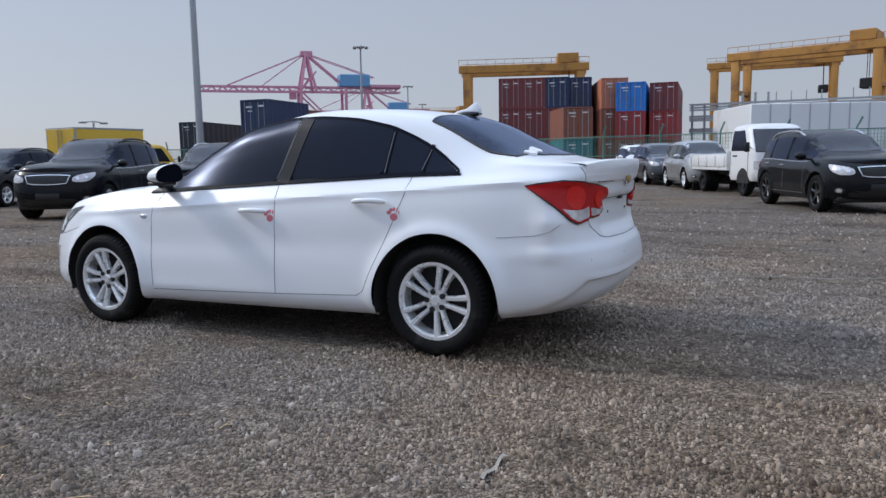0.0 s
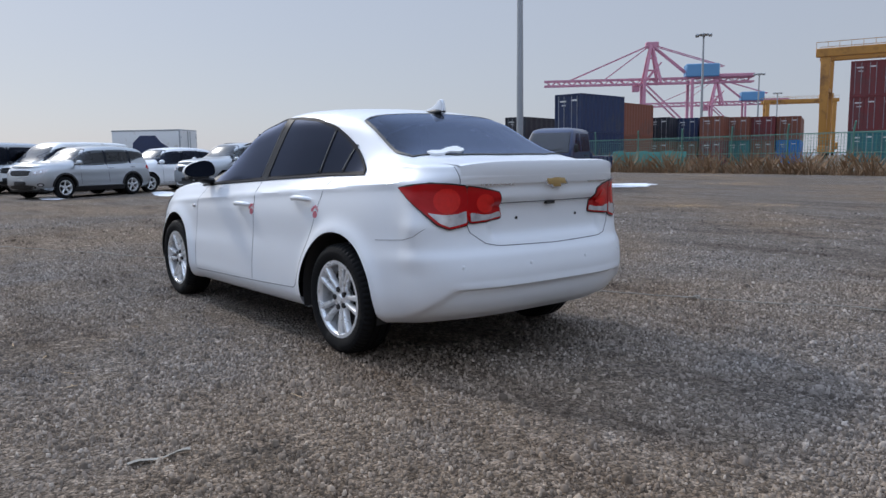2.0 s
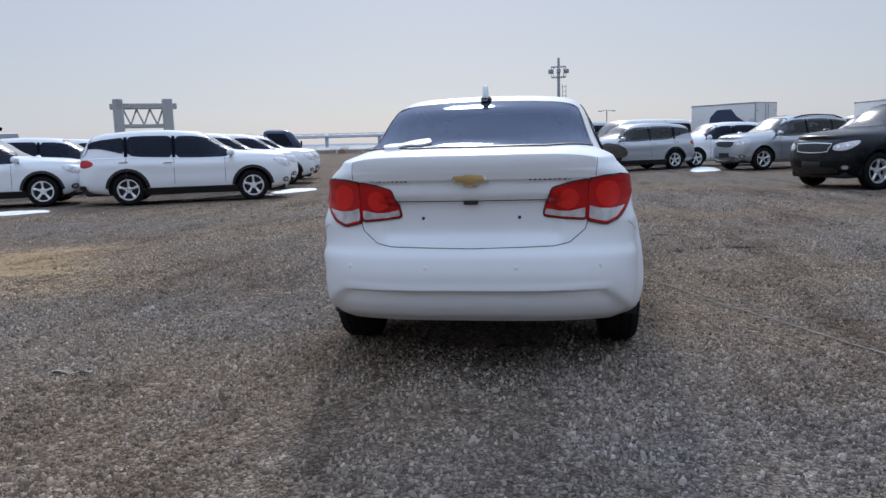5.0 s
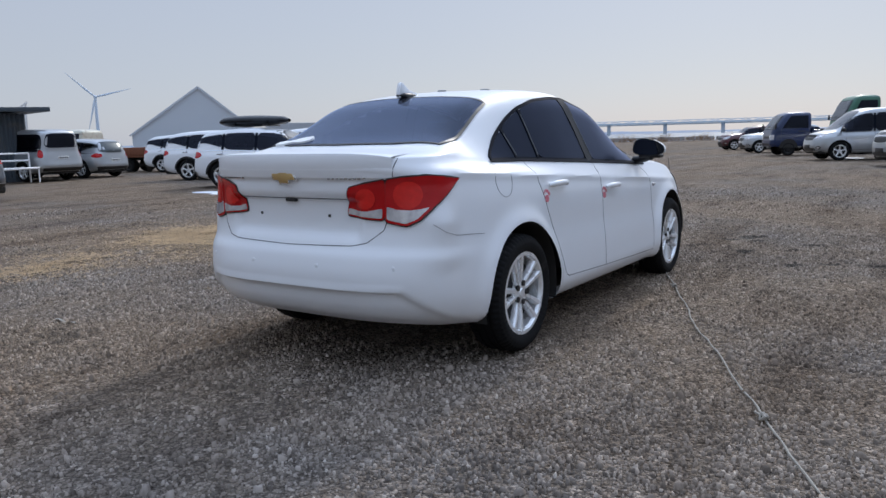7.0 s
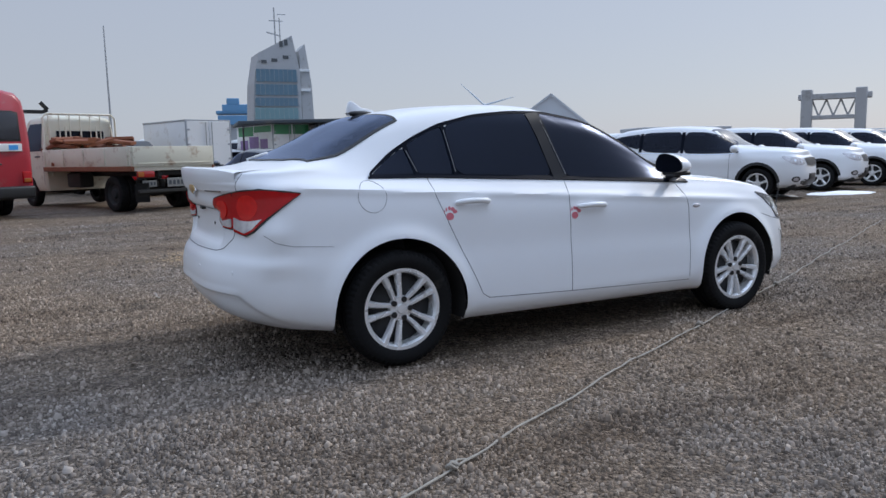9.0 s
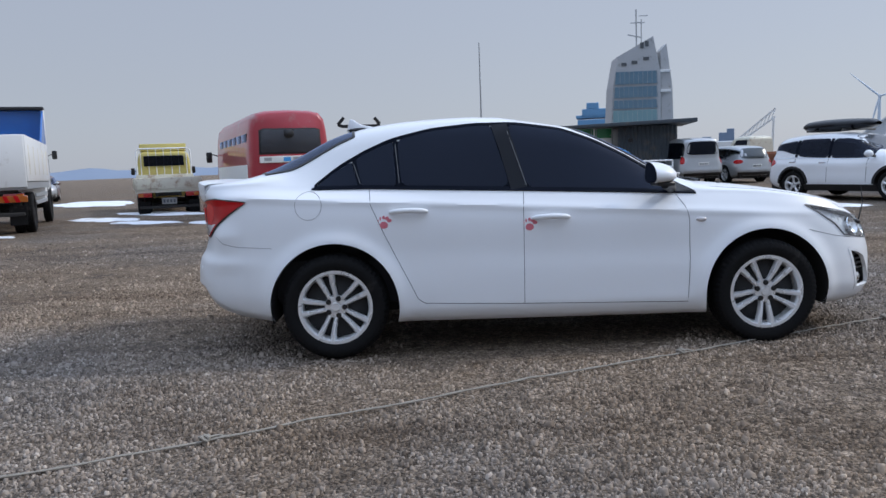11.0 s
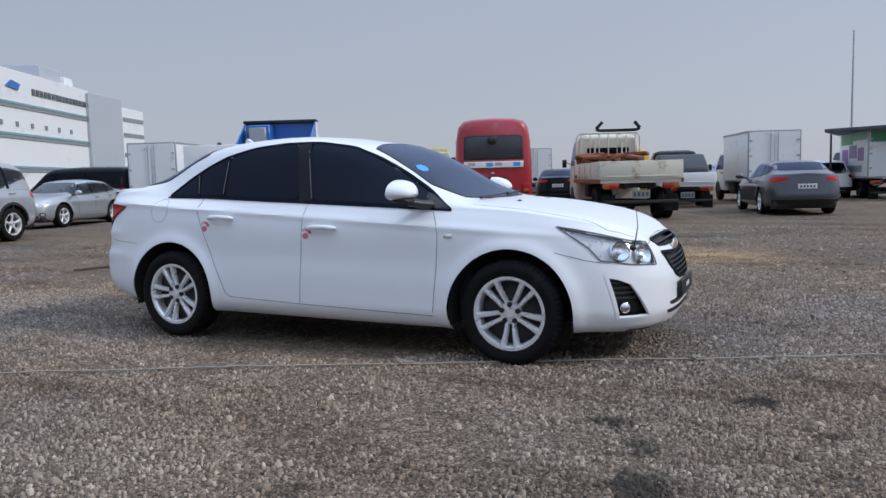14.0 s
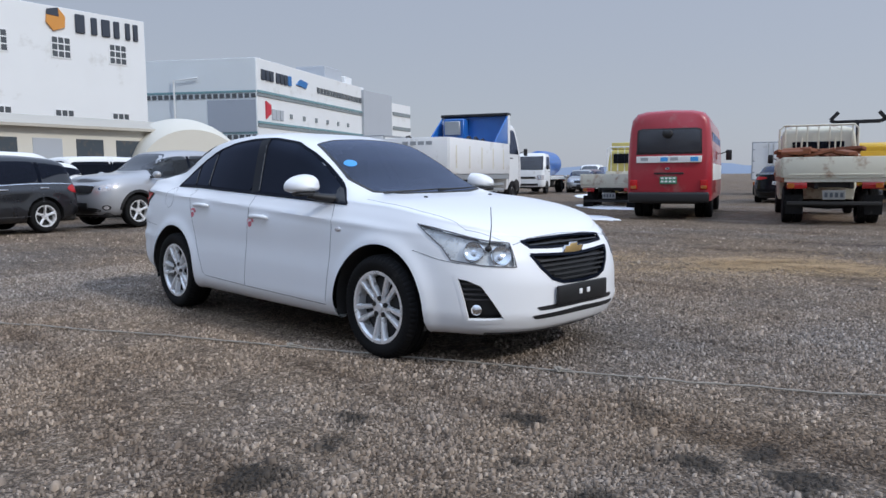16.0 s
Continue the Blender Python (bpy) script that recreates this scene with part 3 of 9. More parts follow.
class Shell:
    """A car body as one skin: walls that follow a rounded plan, and a top spanned over them, from a handful of profile lines."""

    def __init__(self, front, rear, width, low, belt, top, wheels, p=7.0, q=2.8, pr=8.0, qr=3.0, step=0.02, rows=26, cap=22, bows=(0.13, 0.10), cabin=(0.05, 0.22), dent=None, arch=0.43, arch_z=0.335, flare=0.014, ring=CABIN_RING):
        self.front, self.rear, self.width = spline(front), spline(rear), spline(width)
        self.low, self.belt, self.top = spline(low), spline(belt), spline(top)
        self.p, self.q, self.pr, self.qr, self.bows, self.cabin, self.dent = p, q, pr, qr, bows, cabin, dent
        self.wheels, self.arch, self.arch_z = wheels, arch, arch_z
        ru = [spline([(i / (len(r) - 1), pt[0]) for i, pt in enumerate(r)]) for r in (ring, HOOD_RING)]
        rw = [spline([(i / (len(r) - 1), pt[1]) for i, pt in enumerate(r)]) for r in (ring, HOOD_RING)]
        self.ru, self.rw = ru, rw
        # stations round the plan, evenly spaced, as (side, angle)
        fine = []
        for side in (1, -1):
            for k in range(401):
                th = math.pi / 2 * (k / 400)
                fine.append((side, th if side > 0 else math.pi / 2 - th))
        pts = [self.plan(s, th, 0.45) for s, th in fine]
        run = [0.0]
        for a, b in zip(pts, pts[1:]):
            run.append(run[-1] + math.hypot(a[0] - b[0], a[1] - b[1]))
        count = int(run[-1] / step)
        self.stations, j = [], 0
        for i in range(count + 1):
            want = run[-1] * i / count
            while j < len(run) - 2 and run[j + 1] < want:
                j += 1
            t = (want - run[j]) / max(1e-9, run[j + 1] - run[j])
            a, b = fine[j], fine[j + 1]
            self.stations.append((a[0], a[1] + t * (b[1] - a[1]) if a[0] == b[0] else a[1]))
        cols = []
        for s, th in self.stations:
            col = []
            xb = self.plan(s, th, 0.45)[0]
            z0 = self.low(xb)
            z1 = self.belt(self.plan(s, th, 1.0)[0])
            for r in range(rows + 1):
                v = r / rows
                x, y = self.plan(s, th, v)
                z = z0 + (z1 - z0) * v
                # flares round the wheels
                for wx in self.wheels:
                    d = math.hypot(x - wx, z - self.arch_z) - self.arch
                    if y > 0.5 and d > -0.05:
                        y += flare * math.exp(-(d / 0.06) ** 2)
                if self.dent:
                    x, y, z = self.dent(x, y, z)
                col.append((x, y, z))
            xs, ys = col[-1][0], col[-1][1]
            for k in range(1, cap + 1):
                col.append(self.roof_point(xs, ys, k / cap))
            cols.append(col)
        self.cols = cols
        self.rows = rows
        self.build()

    def plan(self, side, th, v):
        """The outline at the height fraction v: the point at an angle from the nose (side 1) or the tail (side -1)."""
        a = self.front(v) if side > 0 else self.rear(v)
        p, q = (self.p, self.q) if side > 0 else (self.pr, self.qr)
        return (side * a * max(0.0, math.cos(th)) ** (2 / p), self.width(v) * max(0.0, math.sin(th)) ** (2 / q))

    def roof_point(self, xs, ys, k):
        zb = self.belt(xs)
        c = sstep(self.cabin[0], self.cabin[1], self.top(xs) - zb)
        u = c * self.ru[0](k) + (1 - c) * self.ru[1](k)
        w = c * self.rw[0](k) + (1 - c) * self.rw[1](k)
        bow = self.bows[0] * c if xs > -0.2 else -self.bows[1] * c
        zt = max(self.top(xs + bow * u * u), zb + 0.004)
        return (xs, ys * u, zb + (zt - zb) * w)

    def build(self):
        n = len(self.cols[0])
        verts, faces = [], []
        for side in (1, -1):
            base = len(verts)
            for col in self.cols:
                for x, y, z in col:
                    verts.append((x, side * y, z))
            for i in range(len(self.cols) - 1):
                for j in range(n - 1):
                    quad = (base + i * n + j, base + (i + 1) * n + j, base + (i + 1) * n + j + 1, base + i * n + j + 1)
                    faces.append(quad if side < 0 else quad[::-1])
        self.verts, self.all_faces = verts, faces
        self.tree = BVHTree.FromPolygons([Vector(v) for v in verts], faces)
        keep, gone = [], []
        for f in faces:
            cx = sum(verts[i][0] for i in f) / 4
            cy = sum(verts[i][1] for i in f) / 4
            cz = sum(verts[i][2] for i in f) / 4
            hole = next((wx for wx in self.wheels if abs(cy) > 0.5 and math.hypot(cx - wx, cz - self.arch_z) < self.arch - 0.004), None)
            if hole is None:
                keep.append(f)
            else:
                gone.append((f, hole))
        # draw the edge of the wheel openings onto a clean arc
        edge = {}
        for f, wx in gone:
            for i in f:
                edge[i] = wx
        used = {i for f in keep for i in f}
        for i, wx in edge.items():
            if i in used:
                x, y, z = verts[i]
                r = math.hypot(x - wx, z - self.arch_z)
                verts[i] = (wx + (x - wx) * self.arch / r, y, self.arch_z + (z - self.arch_z) * self.arch / r)
        self.faces = keep
        self.holes = []

    def ray(self, kind, u, v, pivot=None):
        """Where the skin is met: from a side (s+/s-: x, z), above (t: x, y), ahead or behind (f, r: y, z), or round a pivot (p: degrees, z)."""
        if kind in ("s+", "s-"):
            k = 1 if kind == "s+" else -1
            o, d = Vector((u, 3 * k, v)), Vector((0, -k, 0))
        elif kind == "t":
            o, d = Vector((u, v, 4)), Vector((0, 0, -1))
        elif kind == "r":
            o, d = Vector((-7, u, v)), Vector((1, 0, 0))
        elif kind == "f":
            o, d = Vector((7, u, v)), Vector((-1, 0, 0))
        else:
            a = math.radians(u)
            out = Vector((math.cos(a), math.sin(a), 0))
            o, d = Vector((pivot[0], pivot[1], v)) + out * 4, -out
        hit, normal, _, _ = self.tree.ray_cast(o, d)
        if hit is None:
            hit, normal, _, _ = self.tree.find_nearest(o + d * (3 if kind[0] != "t" else 2.8))
        if normal.dot(d) > 0:
            normal = -normal
        return hit, normal

    def patch(self, kind, outline, lift=0.004, rings=7, dense=10, pivot=None, rim=0.006, mesh=None, round_ends=True):
        """A sheet of the outline's shape laid on the skin, with a turned-down rim."""
        pts = []
        n = len(outline)
        for i in range(n):
            a, b = outline[i], outline[(i + 1) % n]
            for k in range(dense):
                t = k / dense
                pts.append((a[0] + (b[0] - a[0]) * t, a[1] + (b[1] - a[1]) * t))
        if round_ends:
            for _ in range(2):
                m = len(pts)
                pts = [((pts[i - 1][0] + 2 * pts[i][0] + pts[(i + 1) % m][0]) / 4, (pts[i - 1][1] + 2 * pts[i][1] + pts[(i + 1) % m][1]) / 4) for i in range(m)]
        cx = sum(p[0] for p in pts) / len(pts)
        cy = sum(p[1] for p in pts) / len(pts)
        m = len(pts)
        verts, faces = [], []
        low = []
        for p in pts:
            h, nn = self.ray(kind, p[0], p[1], pivot)
            low.append(h - nn * rim)
        verts += low
        for r in range(rings):
            k = 1 - r / rings
            for p in pts:
                h, nn = self.ray(kind, cx + (p[0] - cx) * k, cy + (p[1] - cy) * k, pivot)
                verts.append(h + nn * lift)
        for r in range(rings):
            for i in range(m):
                faces.append((r * m + i, r * m + (i + 1) % m, (r + 1) * m + (i + 1) % m, (r + 1) * m + i))
        h, nn = self.ray(kind, cx, cy, pivot)
        verts.append(h + nn * lift)
        last = rings * m
        for i in range(m):
            faces.append((last + i, last + (i + 1) % m, len(verts) - 1))
        return (mesh or Mesh()).add(verts, faces)

    def ribbon(self, kind, line, width=0.006, lift=0.0015, pivot=None, step=0.02, mesh=None, thick=0.0, smooth=0):
        """A narrow band along a line on the skin."""
        pts = [line[0]]
        for a, b in zip(line, line[1:]):
            scale = 1.0 if kind != "p" else 0.014
            d = math.hypot((a[0] - b[0]) * scale, a[1] - b[1])
            c = max(1, int(d / step))
            pts += [(a[0] + (b[0] - a[0]) * k / c, a[1] + (b[1] - a[1]) * k / c) for k in range(1, c + 1)]
        hits = [self.ray(kind, u, v, pivot) for u, v in pts]
        for _ in range(smooth):
            last = len(hits) - 1
            hits = [hits[0]] + [((hits[i - 1][0] + hits[i][0] * 2 + hits[i + 1][0]) / 4, (hits[i - 1][1] + hits[i][1] * 2 + hits[i + 1][1]).normalized()) for i in range(1, last)] + [hits[last]]
        verts, faces = [], []
        for i, (h, nn) in enumerate(hits):
            a = hits[max(0, i - 1)][0]
            b = hits[min(len(hits) - 1, i + 1)][0]
            side = (b - a).cross(nn)
            side = side.normalized() * (width / 2) if side.length > 1e-9 else Vector((0, 0, width / 2))
            verts += [h - side - nn * thick, h - side + nn * lift, h + side + nn * lift, h + side - nn * thick]
        for i in range(len(hits) - 1):
            for k in range(3):
                faces.append((i * 4 + k, i * 4 + k + 1, i * 4 + k + 5, i * 4 + k + 4))
        return (mesh or Mesh()).add(verts, faces)

    def cut(self, kind, outline, shrink=0.94, pivot=None):
        """Opens the skin inside an outline (side, top, front or round a pivot), a little within its edge."""
        n = len(outline)
        cx = sum(p[0] for p in outline) / n
        cy = sum(p[1] for p in outline) / n
        poly = [(cx + (x - cx) * shrink, cy + (y - cy) * shrink) for x, y in outline]
        self.holes.append((kind, poly, pivot))

    def skin(self, dark=()):
        """The skin without its holes, and apart from it the faces within the dark outlines."""
        def inside(x, y, poly):
            c, j = False, len(poly) - 1
            for i in range(len(poly)):
                (xi, yi), (xj, yj) = poly[i], poly[j]
                if (yi > y) != (yj > y) and x < (xj - xi) * (y - yi) / (yj - yi) + xi:
                    c = not c
                j = i
            return c
        V = self.verts
        out, black = [], []
        for f in self.faces:
            drop = False
            zc = sum(V[i][2] for i in f) / 4
            yc = sum(V[i][1] for i in f) / 4
            for kind, poly, pivot in self.holes:
                if kind == "t" and zc > 0.9:
                    drop = all(inside(V[i][0], V[i][1], poly) for i in f)
                elif kind == "f" and V[f[0]][0] > 1.8:
                    drop = all(inside(V[i][1], V[i][2], poly) for i in f)
                elif kind == "p" and (V[f[0]][0] - pivot[0]) * (1 if pivot[0] > 0 else -1) > 0 and yc * pivot[1] > 0:
                    drop = all(inside(math.degrees(math.atan2(V[i][1] - pivot[1], V[i][0] - pivot[0])), V[i][2], poly) for i in f)
                elif kind == "s+" and yc > 0.2 or kind == "s-" and yc < -0.2:
                    drop = all(inside(V[i][0], V[i][2], poly) for i in f)
                if drop:
                    break
            if drop:
                continue
            under = False
            for kind, poly in dark:
                if kind == "t" and zc > 0.9:
                    under = all(inside(V[i][0], V[i][1], poly) for i in f)
                elif kind == "s+" and yc > 0.2 or kind == "s-" and yc < -0.2:
                    under = all(inside(V[i][0], V[i][2], poly) for i in f)
                if under:
                    break
            (black if under else out).append(f)
        return Mesh().add(V, out), Mesh().add(V, black)


def grown(line, d, sx=1.0):
    """An outline moved outwards by d all round; sx scales its first axis to metres."""
    pts = [(x * sx, y) for x, y in line]
    n = len(pts)
    area = sum(pts[i - 1][0] * pts[i][1] - pts[i][0] * pts[i - 1][1] for i in range(n))
    s = d if area > 0 else -d
    out = []
    for i, (x, y) in enumerate(pts):
        (ax, ay), (bx, by) = pts[i - 1], pts[(i + 1) % n]
        k = math.hypot(bx - ax, by - ay)
        out.append(((x + (by - ay) / k * s) / sx, y - (bx - ax) / k * s))
    return out


def lerp(a, b, t):
    return a + (b - a) * t

# ---------------------------------------------------------------- wheels
def tyre_data(name, radius, width, rim, seg=48):
    w = width / 2
    prof = [(rim, -w * 0.86), (rim + 0.02, -w), (lerp(rim, radius, 0.55), -w * 1.06), (radius - 0.022, -w * 0.98), (radius - 0.004, -w * 0.78)]
    for k in (-0.45, 0.0, 0.45):
        prof += [(radius, w * (k - 0.13)), (radius - 0.008, w * (k - 0.10)), (radius - 0.008, w * (k - 0.03)), (radius, w * k)]
    prof += [(radius - 0.004, w * 0.78), (radius - 0.022, w * 0.98), (lerp(rim, radius, 0.55), w * 1.06), (rim + 0.02, w), (rim, w * 0.86)]
    # the shoulders are notched all round
    rows = []
    for r, y in prof:
        edge = seg > 100 and r > radius - 0.03 and abs(y) > 0.7 * w
        rows.append([((r - (0.007 if edge and j % 3 == 0 else 0.0)) * math.cos(2 * math.pi * j / seg), y, (r - (0.007 if edge and j % 3 == 0 else 0.0)) * math.sin(2 * math.pi * j / seg)) for j in range(seg + 1)])
    mb = Mesh().grid(rows)
    return mb.data(name, RUBBER, angle=30)


def rim_mesh(rim, width, spokes, twin, sign):
    """Barrel, lip, hub and spokes of an alloy wheel; sign is the side that it faces."""
    w = width / 2
    mb = Mesh()
    mb.lathe([(rim + 0.004, w * 0.90 * sign), (rim + 0.004, w * 0.78 * sign), (rim - 0.016, w * 0.72 * sign), (rim - 0.022, w * 0.2 * sign), (rim - 0.03, -w * 0.8 * sign)], seg=48)
    mb.lathe([(rim + 0.008, w * 0.86 * sign), (rim + 0.008, w * 0.93 * sign), (rim - 0.010, w * 0.93 * sign), (rim - 0.020, w * 0.76 * sign)], seg=48)
    hub = rim * 0.30
    y0 = w * 0.74 * sign
    mb.lathe([(0.0, y0 + 0.006 * sign), (rim * 0.11, y0 + 0.006 * sign), (rim * 0.135, y0 - 0.002 * sign), (hub, y0 - 0.004 * sign), (hub * 1.12, y0 - 0.030 * sign), (hub * 0.9, y0 - 0.06 * sign)], seg=32)
    for k in range(spokes):
        for o in ((-1, 1) if twin else (0,)):
            a = 2 * math.pi * (k + 0.25) / spokes
            half = 0.0215 if twin else 0.036
            r0, r1 = hub * 0.86, rim - 0.004
            rm = (r0 + r1) / 2
            a_in, a_mid, a_out = [a + o * (off / r if twin else 0) for r, off in ((r0, 0.085 * rim), (rm, 0.135 * rim), (r1, 0.205 * rim))]

            def at(r, ang, off, y):
                return (r * math.cos(ang) - off * math.sin(ang), y, r * math.sin(ang) + off * math.cos(ang))
            vs = []
            for r, ang, hw, ya in ((r0, a_in, half * 0.62, y0 - 0.003 * sign), (rm, a_mid, half * 0.72, y0 + 0.012 * sign), (r1, a_out, half * 0.95, w * 0.92 * sign)):
                vs += [at(r, ang, -hw, ya - 0.035 * sign), at(r, ang, -hw, ya - 0.013 * sign), at(r, ang, -hw * 0.5, ya), at(r, ang, hw * 0.5, ya), at(r, ang, hw, ya - 0.013 * sign), at(r, ang, hw, ya - 0.035 * sign)]
            fs = [(s * 6 + i, s * 6 + i + 1, s * 6 + i + 7, s * 6 + i + 6) for s in range(2) for i in range(5)]
            mb.add(vs, fs)
    return mb


def wheel(parent, name, x, y, z, radius, width, rim, sign, tyre, alloy, dark, nuts=None, turn=0.0):
    ob = new(name)
    ob.empty_display_size = 0.1
    ob.parent = parent
    ob.matrix_basis = pose(x, y, z, 0, turn, 0)
    for part_name, me in [("tyre", tyre), ("rim", alloy), ("brake_disc", dark)] + [("wheel_nut", nut) for nut in nuts or []]:
        if me is not None:
            o = new(part_name, me)
            o.parent = ob
    return ob


def wheel_set(parent, places, radius, width, rim, spokes=5, twin=True, alloy_mat=ALLOY, nuts=True, turns=(0, 0, 0, 0), notches=48):
    tyre = tyre_data("tyre", radius, width, rim, notches)
    dark = Mesh().lathe([(0.0, 0.0), (rim * 0.90, 0.0), (rim * 0.90, -0.02), (rim * 0.6, -0.05), (0, -0.05)], seg=24).data("brake_disc", STEEL_WHEEL)
    made = {}
    for sign in (1, -1):
        nm = None
        if nuts:
            nm = []
            for k in range(5):
                a = 2 * math.pi * (k + 0.75) / 5
                r = rim * 0.245
                yo = width / 2 * 0.74 * sign
                nb = Mesh().tube([(r * math.cos(a), yo - 0.01 * sign, r * math.sin(a)), (r * math.cos(a), yo + 0.005 * sign, r * math.sin(a))], 0.0165, 10)
                nm.append(nb.data("wheel_nut", TRIM))
        made[sign] = (rim_mesh(rim, width, spokes, twin, sign).data("rim", alloy_mat, angle=35), nm)
    for (x, y, z), turn in zip(places, turns):
        s = 1 if y > 0 else -1
        wheel(parent, "wheel", x, y, z, radius, width, rim, s, tyre, made[s][0], dark, made[s][1], turn)


# ---------------------------------------------------------------- the white sedan
def white_sedan(m):
    car = thing("sedan", m, "white four-door sedan with tinted windows and red tail lamps", "car")

    def dent(x, y, z):
        # recess for the number plate in the boot lid, and the stepped lower valance
        if x < -1.7:
            x += 0.030 * sstep(0.455, 0.40, y) * sstep(0.685, 0.74, z) * sstep(0.91, 0.882, z)
            x += 0.026 * sstep(0.80, 0.74, y - (0.47 - z) * 0.9 + 0.16) * sstep(0.462, 0.448, z) * sstep(0.235, 0.30, z)
            x -= 0.007 * sstep(0.66, 0.60, y) * math.exp(-((z - 0.472) / 0.014) ** 2)
            x -= 0.012 * sstep(0.9, 0.93, z) * sstep(1.0, 0.96, z) * sstep(0.5, 0.4, y)
            y += 0.042 * sstep(0.55, 0.74, y) * sstep(-1.88, -2.1, x) * sstep(0.90, 0.76, z)
            y += 0.050 * sstep(0.40, 0.62, y) * math.exp(-((x + 2.03) / 0.13) ** 2) * (0.4 * sstep(0.52, 0.64, z) + 0.6 * sstep(0.64, 0.80, z)) * sstep(1.08, 0.99, z)
        # crisp shoulder crease from the tail lamp to the front wing; hollow below it, flared sill
        if -2.1 < x < 2.0 and y > 0.5:
            crease = 0.900 - 0.060 * x
            run = sstep(2.0, 1.1, x) * sstep(-2.1, -1.7, x)
            y -= run * 0.42 * max(0.0, z - crease) + 0.045 * sstep(-0.5, -1.5, x) * sstep(-2.05, -1.6, x) * sstep(crease - 0.01, crease + 0.07, z)
            y -= 0.012 * math.exp(-((z - 0.62) / 0.15) ** 2) * sstep(1.9, 1.4, abs(x))
            y += run * 0.007 * math.exp(-((z - crease) / 0.022) ** 2)
            y += 0.010 * math.exp(-((z - 0.30) / 0.05) ** 2) * sstep(1.0, 0.8, abs(x))
        return x, y, z

    body = Shell(
        front=[(0, 2.15), (0.08, 2.225), (0.25, 2.262), (0.5, 2.262), (0.75, 2.235), (0.9, 2.19), (1, 2.12)],
        rear=[(0, 2.16), (0.06, 2.245), (0.16, 2.292), (0.30, 2.308), (0.42, 2.292), (0.5, 2.255), (0.62, 2.235), (0.85, 2.245), (0.95, 2.285), (1, 2.275)],
        width=[(0, 0.80), (0.03, 0.842), (0.10, 0.868), (0.22, 0.882), (0.38, 0.880), (0.55, 0.868), (0.66, 0.858), (0.76, 0.846), (0.86, 0.828), (0.93, 0.814), (1, 0.798)],
        low=[(-2.3, 0.282), (-2.15, 0.268), (-2.0, 0.250), (-1.7, 0.232), (-0.9, 0.212), (0.9, 0.20), (1.75, 0.215), (2.25, 0.20)],
        belt=[(-2.3, 1.085), (-2.0, 1.085), (-1.4, 1.062), (-0.2, 1.018), (0.9, 0.955), (1.3, 0.935), (1.6, 0.895), (1.9, 0.835), (2.05, 0.785), (2.13, 0.735)],
        top=[(-2.3, 1.10), (-2.12, 1.112), (-1.93, 1.135), (-1.80, 1.175), (-1.60, 1.268), (-1.36, 1.385), (-1.13, 1.447), (-0.86, 1.479), (-0.5, 1.493), (-0.17, 1.474), (0.09, 1.437), (0.29, 1.385), (0.58, 1.25), (0.82, 1.11), (1.0, 1.025), (1.1, 1.008), (1.3, 0.99), (1.58, 0.95), (1.8, 0.905), (2.0, 0.835), (2.13, 0.745)],
        qr=3.45, wheels=(1.3425, -1.3425), dent=dent, arch=0.396, arch_z=0.325, flare=0.027, step=0.016, rows=56)
    sides = ("s+", "s-")
    glass_front = [(0.875, 0.958), (0.68, 1.086), (0.49, 1.203), (0.31, 1.295), (0.11, 1.373), (-0.07, 1.411), (-0.228, 1.418), (-0.128, 1.012), (0.4, 0.986)]
    glass_rear = [(-0.338, 1.419), (-0.45, 1.416), (-0.70, 1.393), (-0.932, 1.342), (-0.913, 1.050), (-0.232, 1.020)]
    glass_vent = [(-0.960, 1.332), (-1.08, 1.286), (-1.196, 1.230), (-1.158, 1.058), (-0.940, 1.051)]
    glass_quarter = [(-1.222, 1.212), (-1.33, 1.150), (-1.445, 1.064), (-1.182, 1.058)]
    frame_outline = [(0.925, 0.950), (0.71, 1.088), (0.51, 1.210), (0.325, 1.304), (0.11, 1.385), (-0.18, 1.427), (-0.45, 1.427), (-0.72, 1.403), (-0.97, 1.347), (-1.14, 1.276), (-1.31, 1.182), (-1.475, 1.053), (-1.1, 1.05), (-0.2, 1.01), (0.5, 0.978)]
    windscreen = [(1.06, 0.0), (1.03, 0.34), (0.94, 0.53), (0.70, 0.555), (0.42, 0.507), (0.24, 0.47), (0.20, 0.3), (0.19, 0.0)]
    windscreen = windscreen + [(x, -y) for x, y in windscreen[::-1] if y != 0]
    rear_window = [(-1.86, 0.0), (-1.84, 0.36), (-1.77, 0.602), (-1.60, 0.596), (-1.40, 0.570), (-1.21, 0.545), (-1.235, 0.32), (-1.245, 0.0)]
    rear_window = rear_window + [(x, -y) for x, y in rear_window[::-1] if y != 0]

    def placed(s, line):
        # the left-hand posts and joints stand a little further back
        return line if s == "s-" else [(x - 0.045 if -1.25 < x < -0.1 else x, z) for x, z in line]

    for s in sides:
        for o in (glass_front, glass_rear, glass_vent, glass_quarter):
            body.cut(s, placed(s, o), 0.93)
    body.cut("t", windscreen, 0.94)
    body.cut("t", rear_window, 0.94)
    grille_top = [(-0.40, 0.748), (-0.2, 0.757), (0, 0.76), (0.2, 0.757), (0.40, 0.748), (0.37, 0.715), (0.2, 0.705), (0, 0.702), (-0.2, 0.705), (-0.37, 0.715)]
    grille_low = [(-0.395, 0.675), (0, 0.655), (0.395, 0.675), (0.345, 0.60), (0.27, 0.53), (0.18, 0.502), (0, 0.495), (-0.18, 0.502), (-0.27, 0.53), (-0.345, 0.60)]
